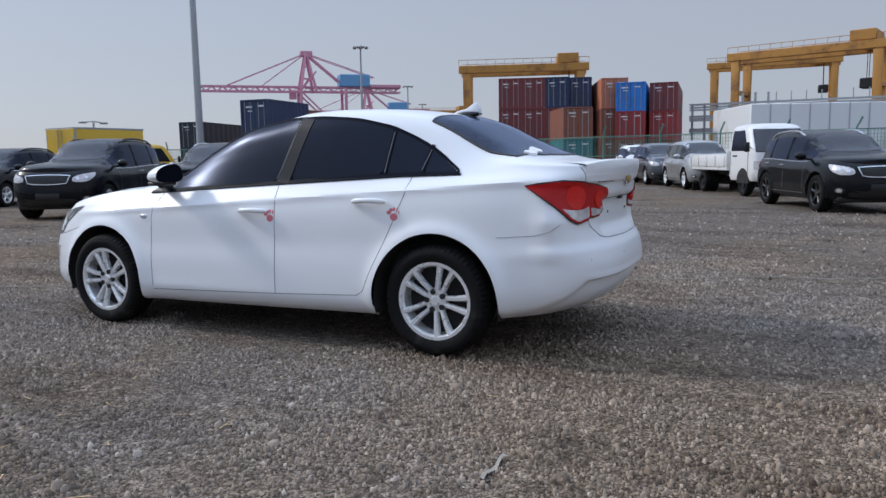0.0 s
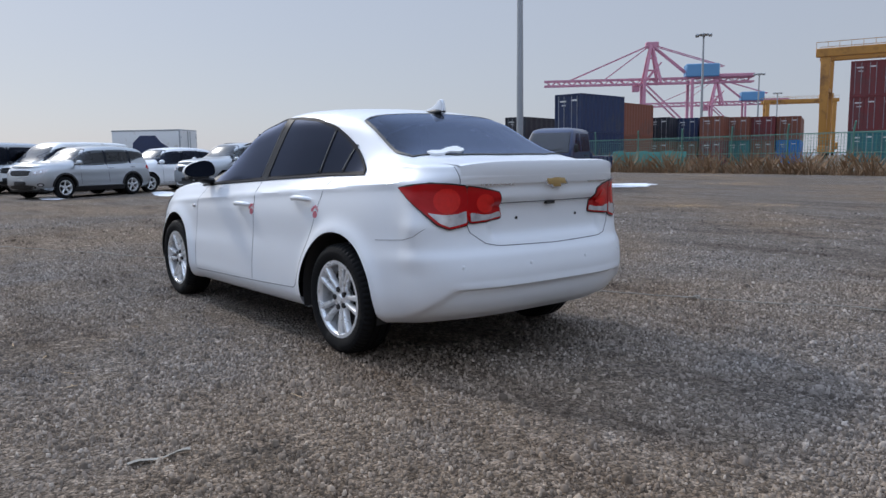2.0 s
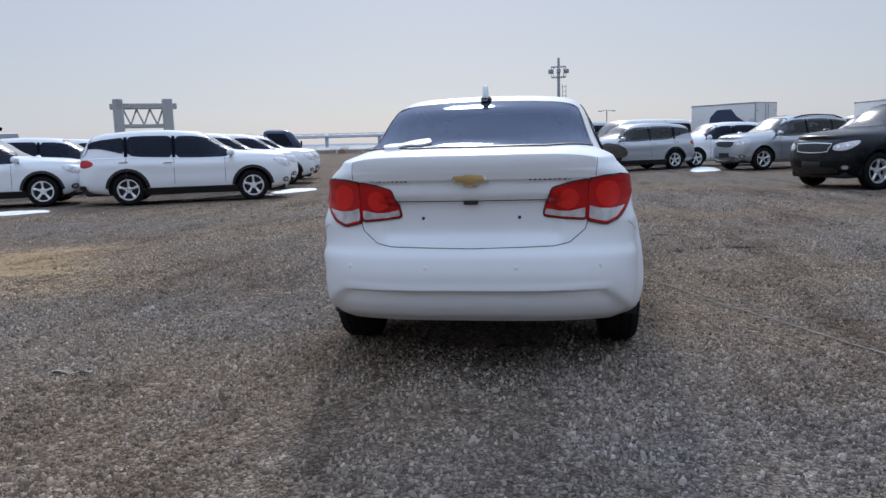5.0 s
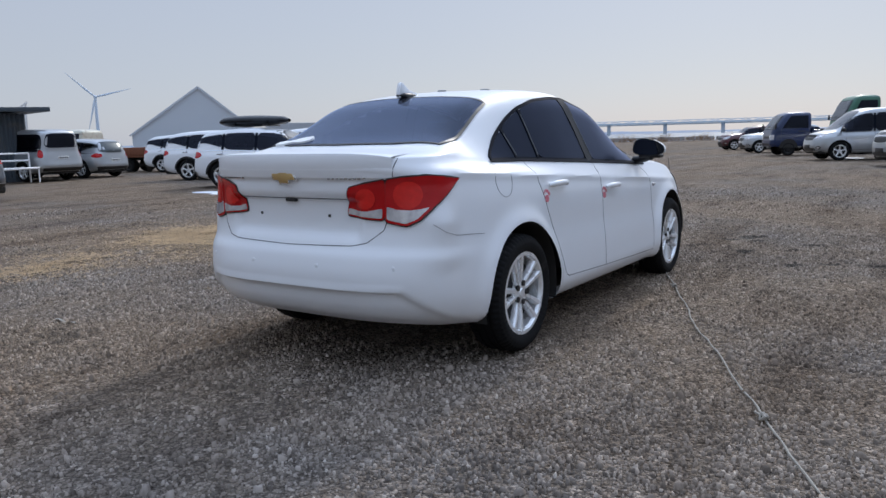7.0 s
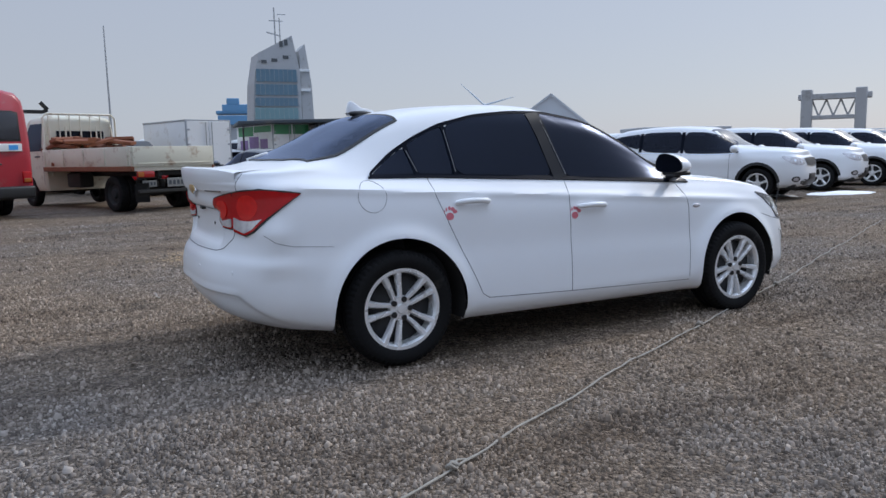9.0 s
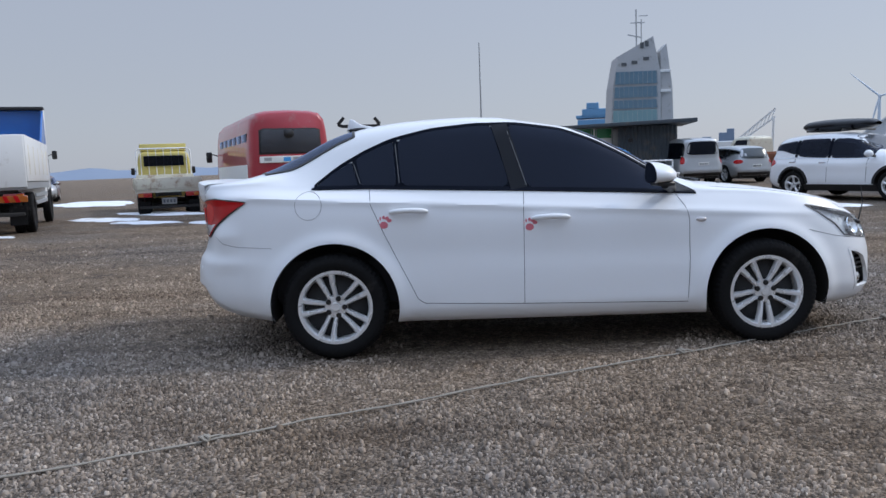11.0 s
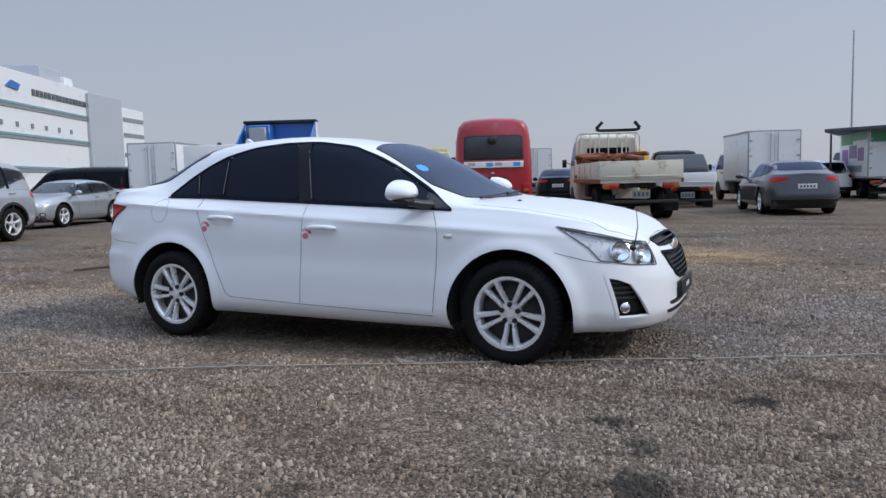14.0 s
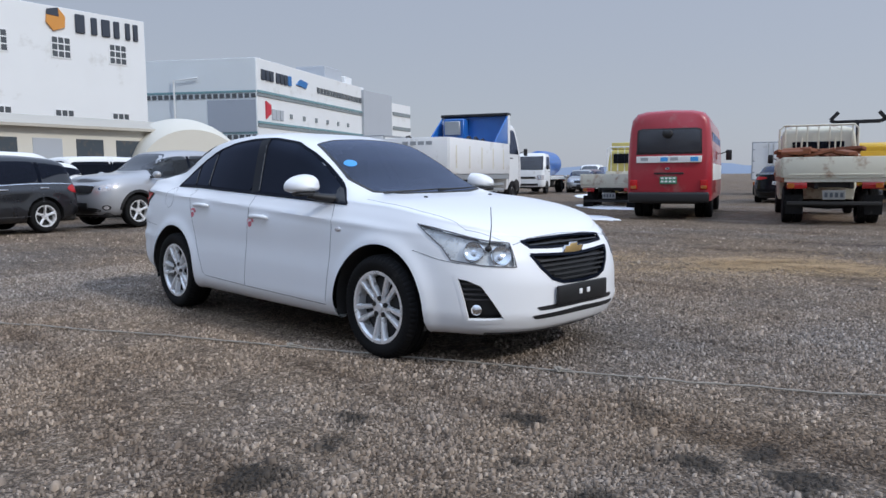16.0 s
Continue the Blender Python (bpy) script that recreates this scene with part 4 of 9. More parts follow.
    pocket = [(47.5, 0.565), (42, 0.550), (36.5, 0.518), (32, 0.43), (26.5, 0.307), (34.5, 0.303), (42.5, 0.303), (44.7, 0.43)]
    body.cut("f", grown(grille_top, 0.007), 1.0)
    body.cut("f", grown(grille_low, 0.007), 1.0)
    head = [(69, 0.852), (58, 0.832), (48.7, 0.808), (41, 0.784), (33.5, 0.762), (23, 0.745), (22, 0.612), (35, 0.624), (49.4, 0.654), (54, 0.728), (61, 0.79)]
    head_hole, pocket_hole = grown(head, 0.002, 0.014), grown(pocket, 0.004, 0.014)
    for k in (1, -1):
        body.cut("p", [(a * k, z) for a, z in head_hole], 1.0, (1.4, 0.2 * k))
        body.cut("p", [(a * k, z) for a, z in pocket_hole], 1.0, (1.4, 0.2 * k))
    skin, dark = body.skin([("s+", frame_outline), ("s-", frame_outline), ("t", windscreen), ("t", rear_window)])
    skin.part("body", WHITE_PAINT, car, angle=32)
    dark.part("pillar_cover", PIANO, car, "black pillar covers between the panes", angle=32)

    # window surrounds, then the panes
    for s in sides:
        inner = grown(frame_outline, -0.007)
        body.ribbon(s, inner + inner[:1], 0.015, 0.0068, thick=0.004, smooth=5).part("window_seal", PIANO, car)
        frame = body.ribbon(s, frame_outline + frame_outline[:1], 0.009, 0.008, thick=0.006, smooth=5)
        frame.part("window_frame", PIANO, car, "thin black window surround")
        for line in ([(-0.283, 1.418), (-0.236, 1.25), (-0.180, 1.012)], [(-0.946, 1.340), (-0.926, 1.048)], [(-1.210, 1.226), (-1.170, 1.054)]):
            line = placed(s, line)
            post = line[0][0] > -0.5
            strip = body.ribbon(s, line, 0.104 if post else 0.024, 0.0085, thick=0.006).part("pillar_trim", PILLAR if post else PIANO, car, "black pillar strip")
            ends = (line[0], line[-1])
            d = 0.046 if post else 0.002
            # a grey strip puts the light line at the post's edge into colour
            body.ribbon(s, [(ends[0][0] + d, ends[0][1] - 0.03), (ends[1][0] + d, ends[1][1] + 0.02)], 0.0035, 0.0105).part("light_line", LIGHT_LINE, strip, "thin grey line for the light on the post edge")
        mb = body.patch(s, [(0.925, 0.953), (0.78, 1.042), (0.71, 1.06), (0.73, 0.965)], 0.007, 3)
        mb.part("mirror_triangle", TRIM, car)
        for o in (glass_front, glass_rear, glass_vent, glass_quarter):
            body.patch(s, placed(s, o), 0.005, rim=0.004).part("side_window", SIDE_TINT, car, "dark tinted side glass")
        body.ribbon(s, [(0.93, 0.950), (0.5, 0.972), (-0.2, 1.005), (-1.1, 1.045), (-1.47, 1.05)], 0.011, 0.008, thick=0.004).part("belt_strip", PIANO, car)
    body.patch("t", windscreen, 0.006, rings=9, dense=8).part("windscreen", DUSTY_SHEEN_TINT, car, "tinted windscreen")
    body.patch("t", rear_window, 0.006, rings=9, dense=8).part("rear_window", DUSTY_SHEEN_TINT, car, "tinted rear window")
    body.ribbon("t", rear_window + rear_window[:1], 0.016, 0.0065, thick=0.004).part("window_seal", TRIM, car)
    body.ribbon("t", windscreen + windscreen[:1], 0.018, 0.0065, thick=0.004).part("window_seal", TRIM, car)

    # joints between panels
    for s in sides:
        for line in ([(-0.155, 1.005), (-0.165, 0.9), (-0.168, 0.7), (-0.176, 0.31)],
                     [(-1.112, 1.045), (-1.105, 0.95), (-1.026, 0.768), (-0.95, 0.61), (-0.87, 0.45), (-0.83, 0.362), (-0.78, 0.332)],
                     [(0.80, 0.95), (0.845, 0.87), (0.862, 0.80), (0.858, 0.55), (0.84, 0.31)],
                     [(-0.79, 0.335), (-0.175, 0.312), (0.84, 0.286)],
                     [(1.62, 0.70), (1.80, 0.655), (1.93, 0.635)],
                     [(-1.72, 0.700), (-1.93, 0.712), (-2.02, 0.735), (-2.07, 0.775)]):
            body.ribbon(s, placed(s, line), 0.0022 if line[0][0] < -1.6 else 0.0034, 0.0012).part("panel_joint", GAP, car)
        fuel = [(-1.485 + 0.082 * math.cos(a), 0.952 + 0.086 * math.sin(a)) for a in [2 * math.pi * k / 24 for k in range(25)]]
        if s == "s-":
            body.ribbon(s, fuel, 0.0022, 0.0012).part("fuel_flap_joint", GAP, car)
    lid = [(0.61, 1.09), (0.60, 1.0), (0.585, 0.86), (0.55, 0.75), (0.475, 0.690), (0.40, 0.675), (0.0, 0.666)]
    body.ribbon("r", lid + [(-y, z) for y, z in lid[-2::-1]], 0.0042, 0.0012).part("panel_joint", GAP, car)
    body.ribbon("t", [(2.07, 0.52), (1.9, 0.655), (1.6, 0.70), (1.25, 0.70), (1.05, 0.68)], 0.0018, 0.0012).part("panel_joint", GAP, car)
    body.ribbon("t", [(2.07, -0.52), (1.9, -0.655), (1.6, -0.70), (1.25, -0.70), (1.05, -0.68)], 0.0018, 0.0012).part("panel_joint", GAP, car)
    body.ribbon("f", [(-0.48, 0.735), (-0.3, 0.765), (0, 0.775), (0.3, 0.765), (0.48, 0.735)], 0.0036, 0.0012).part("panel_joint", GAP, car)
    body.ribbon("r", [(-0.40, 0.897), (0, 0.897), (0.40, 0.897)], 0.006, 0.002).part("lid_ledge_shadow_gap", GAP, car)

    # boot spoiler, one smooth face with the lid
    rows = []
    for k in range(29):
        y = -0.60 + 1.2 * k / 28
        e = 1 - abs(y / 0.60) ** 6
        x = body.ray("r", y, 1.02)[0].x
        rows.append([(x + 0.21, y, body.ray("t", x + 0.21, y)[0].z - 0.003), (x + 0.10, y, 1.106 + 0.006 * e), (x + 0.02, y, 1.100 + 0.024 * e), (x - 0.010 * e, y, 1.094 + 0.024 * e),
                     (x - 0.016 * e, y, 1.082 + 0.022 * e), (x - 0.012 * e, y, 1.06), (x - 0.006 * e, y, 1.03), (x + 0.004, y, 1.0)])
    Mesh().grid(rows).part("boot_spoiler", WHITE_PAINT, car)

    # tail lamps: outer part on the wing, inner part on the lid
    outer = [(124.8, 0.988), (131, 1.0), (140, 1.012), (148, 1.009), (155.3, 0.996), (155.7, 0.787), (147.5, 0.764), (142.5, 0.79), (136.0, 0.865), (128.3, 0.95)]
    inner = [(154.6, 0.997), (163, 0.980), (169.5, 0.957), (172.5, 0.812), (155.0, 0.790)]
    for k in (1, -1):
        def turned(line):
            return line if k > 0 else [(-a, z) for a, z in line]
        piv = (-1.5, 0.25 * k)
        for nm, o in (("tail_lamp", outer), ("lid_lamp", inner)):
            up = 0.003 if nm == "tail_lamp" else 0.0
            lamp = body.patch("p", turned(o), 0.005 + up, pivot=piv, rim=0.01).part(nm, TRIM, car)
            body.patch("p", turned(grown(o, -0.007, 0.014)), 0.0085 + up, pivot=piv, rim=0.002).part("red_lens", RED_LENS, lamp, "glossy red lens")
        lo = [(139.2, 0.858), (142, 0.846), (146, 0.841), (151, 0.846), (154.4, 0.862), (154.6, 0.805), (147.8, 0.784), (143.8, 0.804)]
        body.patch("p", turned(grown(lo, 0.003, 0.014)), 0.0125, pivot=piv, rim=0.002).part("reversing_lens", CLEAR_LENS, car, "clear lower lens")
        li = [(156.3, 0.852), (162, 0.838), (167, 0.840), (170.8, 0.852), (171.5, 0.828), (156.5, 0.808)]
        body.patch("p", turned(grown(li, 0.003, 0.014)), 0.0125, pivot=piv, rim=0.002).part("reflector_lens", CLEAR_LENS, car, "clear lower lens")
        for ca, cz, r in ((146.8, 0.917, 0.068), (162.8, 0.900, 0.050)):
            ringo = [(ca + r / 0.0125 * math.cos(t), cz + r * math.sin(t)) for t in [2 * math.pi * i / 20 for i in range(20)]]
            body.patch("p", turned(ringo), 0.0135, pivot=piv, rim=0.003, rings=4, dense=2).part("round_lens", LENS_BRIGHT, car, "round red lens")

    # head lamps
    for k in (1, -1):
        piv = (1.4, 0.2 * k)

        def turned(line):
            return [(a * k, z) for a, z in line]

        def inset(line, f):
            cx = sum(p[0] for p in line) / len(line)
            cz = sum(p[1] for p in line) / len(line)
            return [(cx + (a - cx) * f, cz + (z - cz) * f) for a, z in line]
        lamp = body.patch("p", turned(head), -0.030, pivot=piv, rim=0.002).part("head_lamp", LAMP_BEZEL, car)
        body.patch("p", turned(inset(head, 0.99)), 0.004, pivot=piv, rim=0.002).part("lens", LAMP_GLASS, lamp, "clear head lamp lens")
        edge = turned(head)
        body.ribbon("p", edge + edge[:1], 0.006, 0.0055, pivot=piv, thick=0.03).part("lamp_seal", LAMP_EDGE, lamp)
        for ca, cz, r in ((27.5, 0.682, 0.058), (39.5, 0.706, 0.056)):
            hub, nn = body.ray("p", ca * k, cz, piv)
            mb = Mesh()
            q = nn.to_track_quat("Z", "Y").to_matrix().to_4x4()
            mb.lathe([(0, -0.012), (r * 0.25, -0.014), (r * 0.3, -0.026), (r * 0.7, -0.022), (r, -0.008), (r * 1.1, -0.012), (r * 1.12, -0.030)], axis="z", seg=24)
            mb.v = [tuple(hub + q.to_3x3() @ Vector(p)) for p in mb.v]
            mb.part("reflector", CHROME, lamp, "chrome reflector bowl")
        # fog lamp pocket
        fog = body.patch("p", turned(pocket), -0.05, pivot=piv, rim=0.004).part("fog_lamp_pocket", TRIM, car, "black fog lamp recess")
        ring = turned(pocket)
        body.ribbon("p", ring + ring[:1], 0.022, 0.0025, pivot=piv, thick=0.02).part("pocket_edge", WHITE_PAINT, car)
        for z in (0.52, 0.49, 0.46, 0.43):
            body.ribbon("p", turned([(46, z), (36.5 - (0.52 - z) * 45, z)]), 0.010, -0.022, pivot=piv, thick=0.045).part("pocket_slat", GREY_PLASTIC, fog)
        hub, nn = body.ray("p", 39 * k, 0.368, piv)
        mb = Mesh().lathe([(0, -0.014), (0.020, -0.016), (0.031, -0.024), (0.036, -0.048)], axis="z", seg=20)
        q = nn.to_track_quat("Z", "Y").to_matrix()
        mb.v = [tuple(hub + q @ Vector(p)) for p in mb.v]
        mb.part("fog_lamp", CHROME, fog, "round fog lamp")

    # grille, plate holder and intakes
    upper, lower = grille_top, grille_low
    for o, zs in ((upper, (0.727,)), (lower, (0.635, 0.607, 0.579, 0.551, 0.523))):
        g = body.patch("f", o, -0.035, rim=0.004).part("grille", TRIM, car, "black slatted grille")
        body.ribbon("f", o + o[:1], 0.018, 0.005, thick=0.006).part("grille_frame", PIANO, g)
        for z in zs:
            hw = (0.37 if o is upper else lerp(0.19, 0.355, sstep(0.49, 0.62, z))) - 0.015
            body.ribbon("f", [(-hw, z), (hw, z)], 0.011, 0.002, thick=0.03).part("slat", TRIM, g)
    mb = Mesh().box(2.262, 2.285, -0.26, 0.26, 0.375, 0.485, 0.008, 2)
    plate = mb.part("plate_holder", TRIM, car, "empty black number plate holder")
    for y in (-0.035, 0.045):
        Mesh().box(2.284, 2.289, y - 0.016, y + 0.016, 0.418, 0.448, 0.005, 2).part("plate_fixing", WHITE_PLASTIC, plate, "small white fixing square")
    for z, hw in ((0.366, 0.40), (0.318, 0.43)):
        body.patch("f", [(-hw, z + 0.006), (0, z + 0.018), (hw, z + 0.006), (hw - 0.03, z - 0.018), (0, z - 0.014), (-hw + 0.03, z - 0.018)], 0.003, 4).part("intake_slot", TRIM, car)
    body.ribbon("f", [(-0.62, 0.222), (-0.3, 0.21), (0, 0.21), (0.3, 0.21), (0.62, 0.222)], 0.03, 0.004).part("chin_spoiler", TRIM, car)

    # emblems and lettering bars
    def bowtie(cx, y0, z0, s, d):
        o = [(-0.095, -0.018), (-0.075, 0.022), (-0.035, 0.022), (-0.028, 0.036), (0.042, 0.036), (0.036, 0.020), (0.095, 0.020), (0.075, -0.020), (0.034, -0.020), (0.027, -0.036), (-0.042, -0.036), (-0.036, -0.018)]
        return Mesh().prism([(y0 + a * s, z0 + b * s) for a, b in o], "x", cx, cx + d, 0.004, 2)
    for nm, k, z, kind in (("rear_emblem", -1, 1.005, "r"), ("front_emblem", 1, 0.683, "f")):
        hx = body.ray(kind, 0.0, z)[0].x
        big = 1.2 if k > 0 else 1.0
        rimo = bowtie(hx, 0, z, big, 0.010 * k).part(nm, CHROME, car, "chrome-edged gold emblem")
        bowtie(hx, 0, z, 0.84 * big, 0.014 * k).part("emblem_field", GOLD, rimo)
    for y0, y1 in ((0.50, 0.30), (-0.28, -0.49)):
        c = 9
        for i in range(c):
            ya, yb = lerp(y0, y1, i / c), lerp(y0, y1, (i + 0.7) / c)
            hx = body.ray("r", (ya + yb) / 2, 1.0)[0].x
            Mesh().box(hx - 0.006, hx + 0.002, min(ya, yb), max(ya, yb), 0.992, 1.008, 0.001).part("badge_bar", CHROME, car)
    for y in (0.24, -0.235):
        hx = body.ray("r", y, 0.812)[0].x
        Mesh().tube([(hx - 0.004, y, 0.812), (hx + 0.01, y, 0.812)], 0.008, 10).part("plate_screw_hole", TRIM, car)
    hx = body.ray("r", 0, 0.90)[0].x
    Mesh().box(hx - 0.004, hx + 0.02, -0.035, 0.035, 0.878, 0.897, 0.004).part("boot_release", TRIM, car)
    for y in (0.62, 0.22, -0.22, -0.62):
        h, nn = body.ray("r", y, 0.575)
        Mesh().blob(h, (0.003, 0.012, 0.012), 2).part("parking_sensor", WHITE_PAINT, car)

    # door furniture
    for k in (1, -1):
        s = "s+" if k > 0 else "s-"
        for x0, z0 in ((-0.872, 0.895), (0.0, 0.832)) if k < 0 else ((-0.915, 0.895), (-0.045, 0.832)):
            pts = []
            for t in range(9):
                x = x0 - 0.115 + 0.23 * t / 8
                h, nn = body.ray(s, x, z0 + 0.004 * math.sin(t / 8 * math.pi))
                pts.append(h + nn * (0.012 + 0.028 * math.sin(t / 8 * math.pi) ** 0.5))
            Mesh().tube(pts, [0.010] + [0.017] * 7 + [0.010], 10).part("door_handle", WHITE_PAINT, car)
            cup = [(x0 + 0.07 * math.cos(a), z0 + 0.032 * math.sin(a)) for a in [2 * math.pi * i / 16 for i in range(16)]]
            body.patch(s, cup, 0.001, 3, 2).part("handle_recess", WHITE_PAINT, car)
        for x0, z0 in ((-1.025, 0.834), (-0.132, 0.792)) if k < 0 else ((-1.085, 0.822), (-0.178, 0.803)):
            mb = Mesh()
            body.patch(s, [(x0 + 0.026 * math.cos(a), z0 - 0.012 + 0.022 * math.sin(a)) for a in [2 * math.pi * i / 14 for i in range(14)]], 0.002, 3, 2, mesh=mb, rim=0.0)
            for i in range(5):
                a = math.radians(20 + 35 * i)
                px, pz = x0 + 0.036 * math.cos(a), z0 + 0.004 + 0.03 * math.sin(a)
                body.patch(s, [(px + 0.009 * math.cos(b) + 0.007 * math.cos(a) * math.cos(b), pz + 0.012 * math.sin(b)) for b in [2 * math.pi * j / 10 for j in range(10)]], 0.002, 2, 2, mesh=mb, rim=0.0)
            mb.part("door_sticker", STICKER_RED, car, "small red paw-shaped sticker")
        h, nn = body.ray(s, 0.935, 0.79)
        Mesh().blob(h + nn * 0.003, (0.034, 0.010, 0.016), 2).part("side_indicator", CLEAR_LENS, car)
        # wing mirror
        c = Vector((0.655, 0.905 * k, 1.052))
        mb = Mesh()
        rows = []
        for i in range(11):
            t = i / 10
            x = c.x - 0.055 + 0.155 * t
            r = (1 - t ** 2.4) ** 0.5 if t < 1 else 0.0
            ring = []
            for j in range(24):
                a = 2 * math.pi * j / 24
                ca, sa = math.cos(a), math.sin(a)
                ex = abs(ca) ** 0.75 * (1 if ca > 0 else -1)
                ez = abs(sa) ** 0.8 * (1 if sa > 0 else -1)
                ring.append((x, c.y + 0.122 * r * ex, c.z + 0.012 + (0.098 * (1 - 0.42 * ((1 + ex * k) / 2) ** 1.5) if ez > 0 else 0.040) * r * ez))
            rows.append(ring + ring[:1])
        mb.grid(rows)
        mirror = mb.part("wing_mirror", WHITE_PAINT, car)
        mid = Vector((rows[0][0][0], c.y, c.z + 0.030))
        back = [(mid.x, mid.y + (p[1] - mid.y) * f, mid.z + (p[2] - mid.z) * f) for f in (1.0, 0.93) for p in rows[0][:24]]
        Mesh().add(back, [(i, (i + 1) % 24, 24 + (i + 1) % 24, 24 + i) for i in range(24)]).part("mirror_rim", TRIM, mirror)
        pane = [(mid.x + d, mid.y + (p[1] - mid.y) * 0.94, mid.z + (p[2] - mid.z) * 0.94) for d in (-0.001, 0.006) for p in rows[0][:24]]
        Mesh().add(pane, [tuple(range(24))] + [(i, (i + 1) % 24, 24 + (i + 1) % 24, 24 + i) for i in range(24)]).part("mirror_glass", MIRROR, mirror, "mirror glass", smooth=False)
        arm = Mesh().tube([(0.78, 0.74 * k, 0.985), (0.74, 0.82 * k, 0.995), (0.69, 0.90 * k, 1.012)], [0.032, 0.028, 0.024], 12)
        arm.box(0.62, 0.73, 0.84 * k - 0.02, 0.985 * k if k > 0 else 0.875 * k + 0.02, 1.006, 1.034, 0.010) if k > 0 else arm.box(0.62, 0.73, -0.985, -0.82, 1.006, 1.034, 0.010)
        arm.part("mirror_arm", TRIM, mirror)
        # sill and wheel housings
        Mesh().tube([(-0.93, 0.80 * k, 0.236), (0, 0.80 * k, 0.228), (0.93, 0.80 * k, 0.224)], 0.024, 8).part("sill", WHITE_PAINT, car)
        for wx in (1.3425, -1.3425):
            arc = [(wx + 0.399 * math.cos(a), 0.325 + 0.399 * math.sin(a)) for a in [math.radians(-14 + 208 * i / 30) for i in range(31)]]
            lip = [min(0.872, abs(body.ray(s, x, max(z, 0.30))[0].y) - 0.008) for x, z in arc]
            rows = [[(x, y * k, z) for (x, z), y in zip(arc, lip)]] + [[(x, y * k, z) for x, z in arc] for y in (0.66, 0.6, 0.5)]
            mb = Mesh().grid(rows)
            mb.add([(x, 0.5 * k, z) for x, z in arc], [tuple(range(31))])
            mb.part("wheel_housing", UNDER, car)
    # floor, sump and silencer under the car
    Mesh().box(-0.9, 0.9, -0.74, 0.74, 0.20, 0.30, 0.04, 2).part("underbody", UNDER, car)
    Mesh().box(-1.95, -0.88, -0.48, 0.48, 0.27, 0.36, 0.04, 2).part("rear_floor", UNDER, car)
    Mesh().box(0.88, 1.95, -0.48, 0.48, 0.215, 0.32, 0.04, 2).part("engine_tray", UNDER, car)
    Mesh().tube([(-1.3425, -0.72, 0.31), (-1.3425, 0.72, 0.31)], 0.035, 10).part("rear_axle", UNDER, car)

    # fin aerial on the roof, thin marker rod at the right head lamp
    fin = Mesh().prism([(-1.30, 1.425), (-1.10, 1.445), (-1.12, 1.462), (-1.20, 1.477), (-1.258, 1.516), (-1.28, 1.520), (-1.292, 1.49), (-1.30, 1.46)], "y", -0.016, 0.016, 0.010, 2)
    fin.part("roof_fin", WHITE_PAINT, car)
    Mesh().blob((-1.21, 0, 1.440), (0.10, 0.035, 0.02), 2).part("fin_base", TRIM, car)
    h, nn = body.ray("p", -33, 0.72, (1.4, -0.2))
    rod = [h + Vector((0.0, 0.0, -0.02)), h + Vector((0.015, -0.005, 0.04)), h + Vector((0.03, -0.008, 0.13)), h + Vector((0.018, 0.0, 0.24))]
    Mesh().tube(rod, [0.008, 0.004, 0.003, 0.002], 8).part("marker_rod", TRIM, car)
    Mesh().blob(h, (0.022, 0.022, 0.018), 2).part("rod_foot", TRIM, car)

    # wipers, washer jets, windscreen sticker, tissue on the parcel shelf
    for y0, y1 in ((-0.52, 0.10), (0.0, 0.55)):
        pts = [body.ray("t", lerp(1.035, 0.93 if abs(y1) > 0.3 else 1.0, t / 8) + 0.02 * math.sin(t / 8 * math.pi), lerp(y0, y1, t / 8)) for t in range(9)]
        Mesh().tube([h + nn * 0.018 for h, nn in pts], [0.010, 0.009, 0.008, 0.007, 0.006, 0.006, 0.005, 0.005, 0.004], 6).part("wiper", TRIM, car)
    for y in (0.33, -0.33):
        h, nn = body.ray("t", 1.24, y)
        Mesh().blob(h, (0.018, 0.014, 0.010), 2).part("washer_jet", TRIM, car)
    st = [(0.57 + 0.040 * math.sin(a), -0.435 + 0.055 * math.cos(a)) for a in [2 * math.pi * i / 16 for i in range(16)]]
    body.patch("t", st, 0.0085, 3, 2, rim=0.0).part("windscreen_sticker", STICKER_BLUE, car, "pale blue windscreen sticker")
    mb = Mesh()
    body.patch("t", [(-1.825, 0.51), (-1.775, 0.52), (-1.765, 0.47), (-1.785, 0.43), (-1.750, 0.36), (-1.735, 0.27), (-1.79, 0.25), (-1.825, 0.31), (-1.805, 0.38), (-1.835, 0.44)], 0.016, 4, 5, mesh=mb)
    mb.part("rear_window_paper", WHITE_PLASTIC, car, "crumpled white paper at the rear window")

    # cabin
    cabin = Mesh().box(-1.75, 1.05, -0.70, 0.70, 0.30, 0.62, 0.08, 2)
    cabin.part("cabin_floor", SEAT, car)
    Mesh().box(0.62, 1.02, -0.68, 0.68, 0.6, 0.93, 0.07, 3).part("dashboard", TRIM, car)
    Mesh().box(-1.86, -1.35, -0.62, 0.62, 0.85, 1.045, 0.05, 2).part("parcel_shelf", SEAT, car)
    for x, y, w in ((0.05, 0.36, 0.25), (0.05, -0.36, 0.25), (-0.95, 0.0, 0.62)):
        seat = Mesh().box(x - 0.25, x + 0.25, y - w, y + w, 0.45, 0.66, 0.07, 3)
        seat.box(x - 0.36, x - 0.22, y - w, y + w, 0.60, 1.10, 0.06, 3, Matrix.Translation((x, 0, 0.6)) @ Matrix.Rotation(radians(-12), 4, "Y") @ Matrix.Translation((-x, 0, -0.6)))
        so = seat.part("seat", SEAT, car)
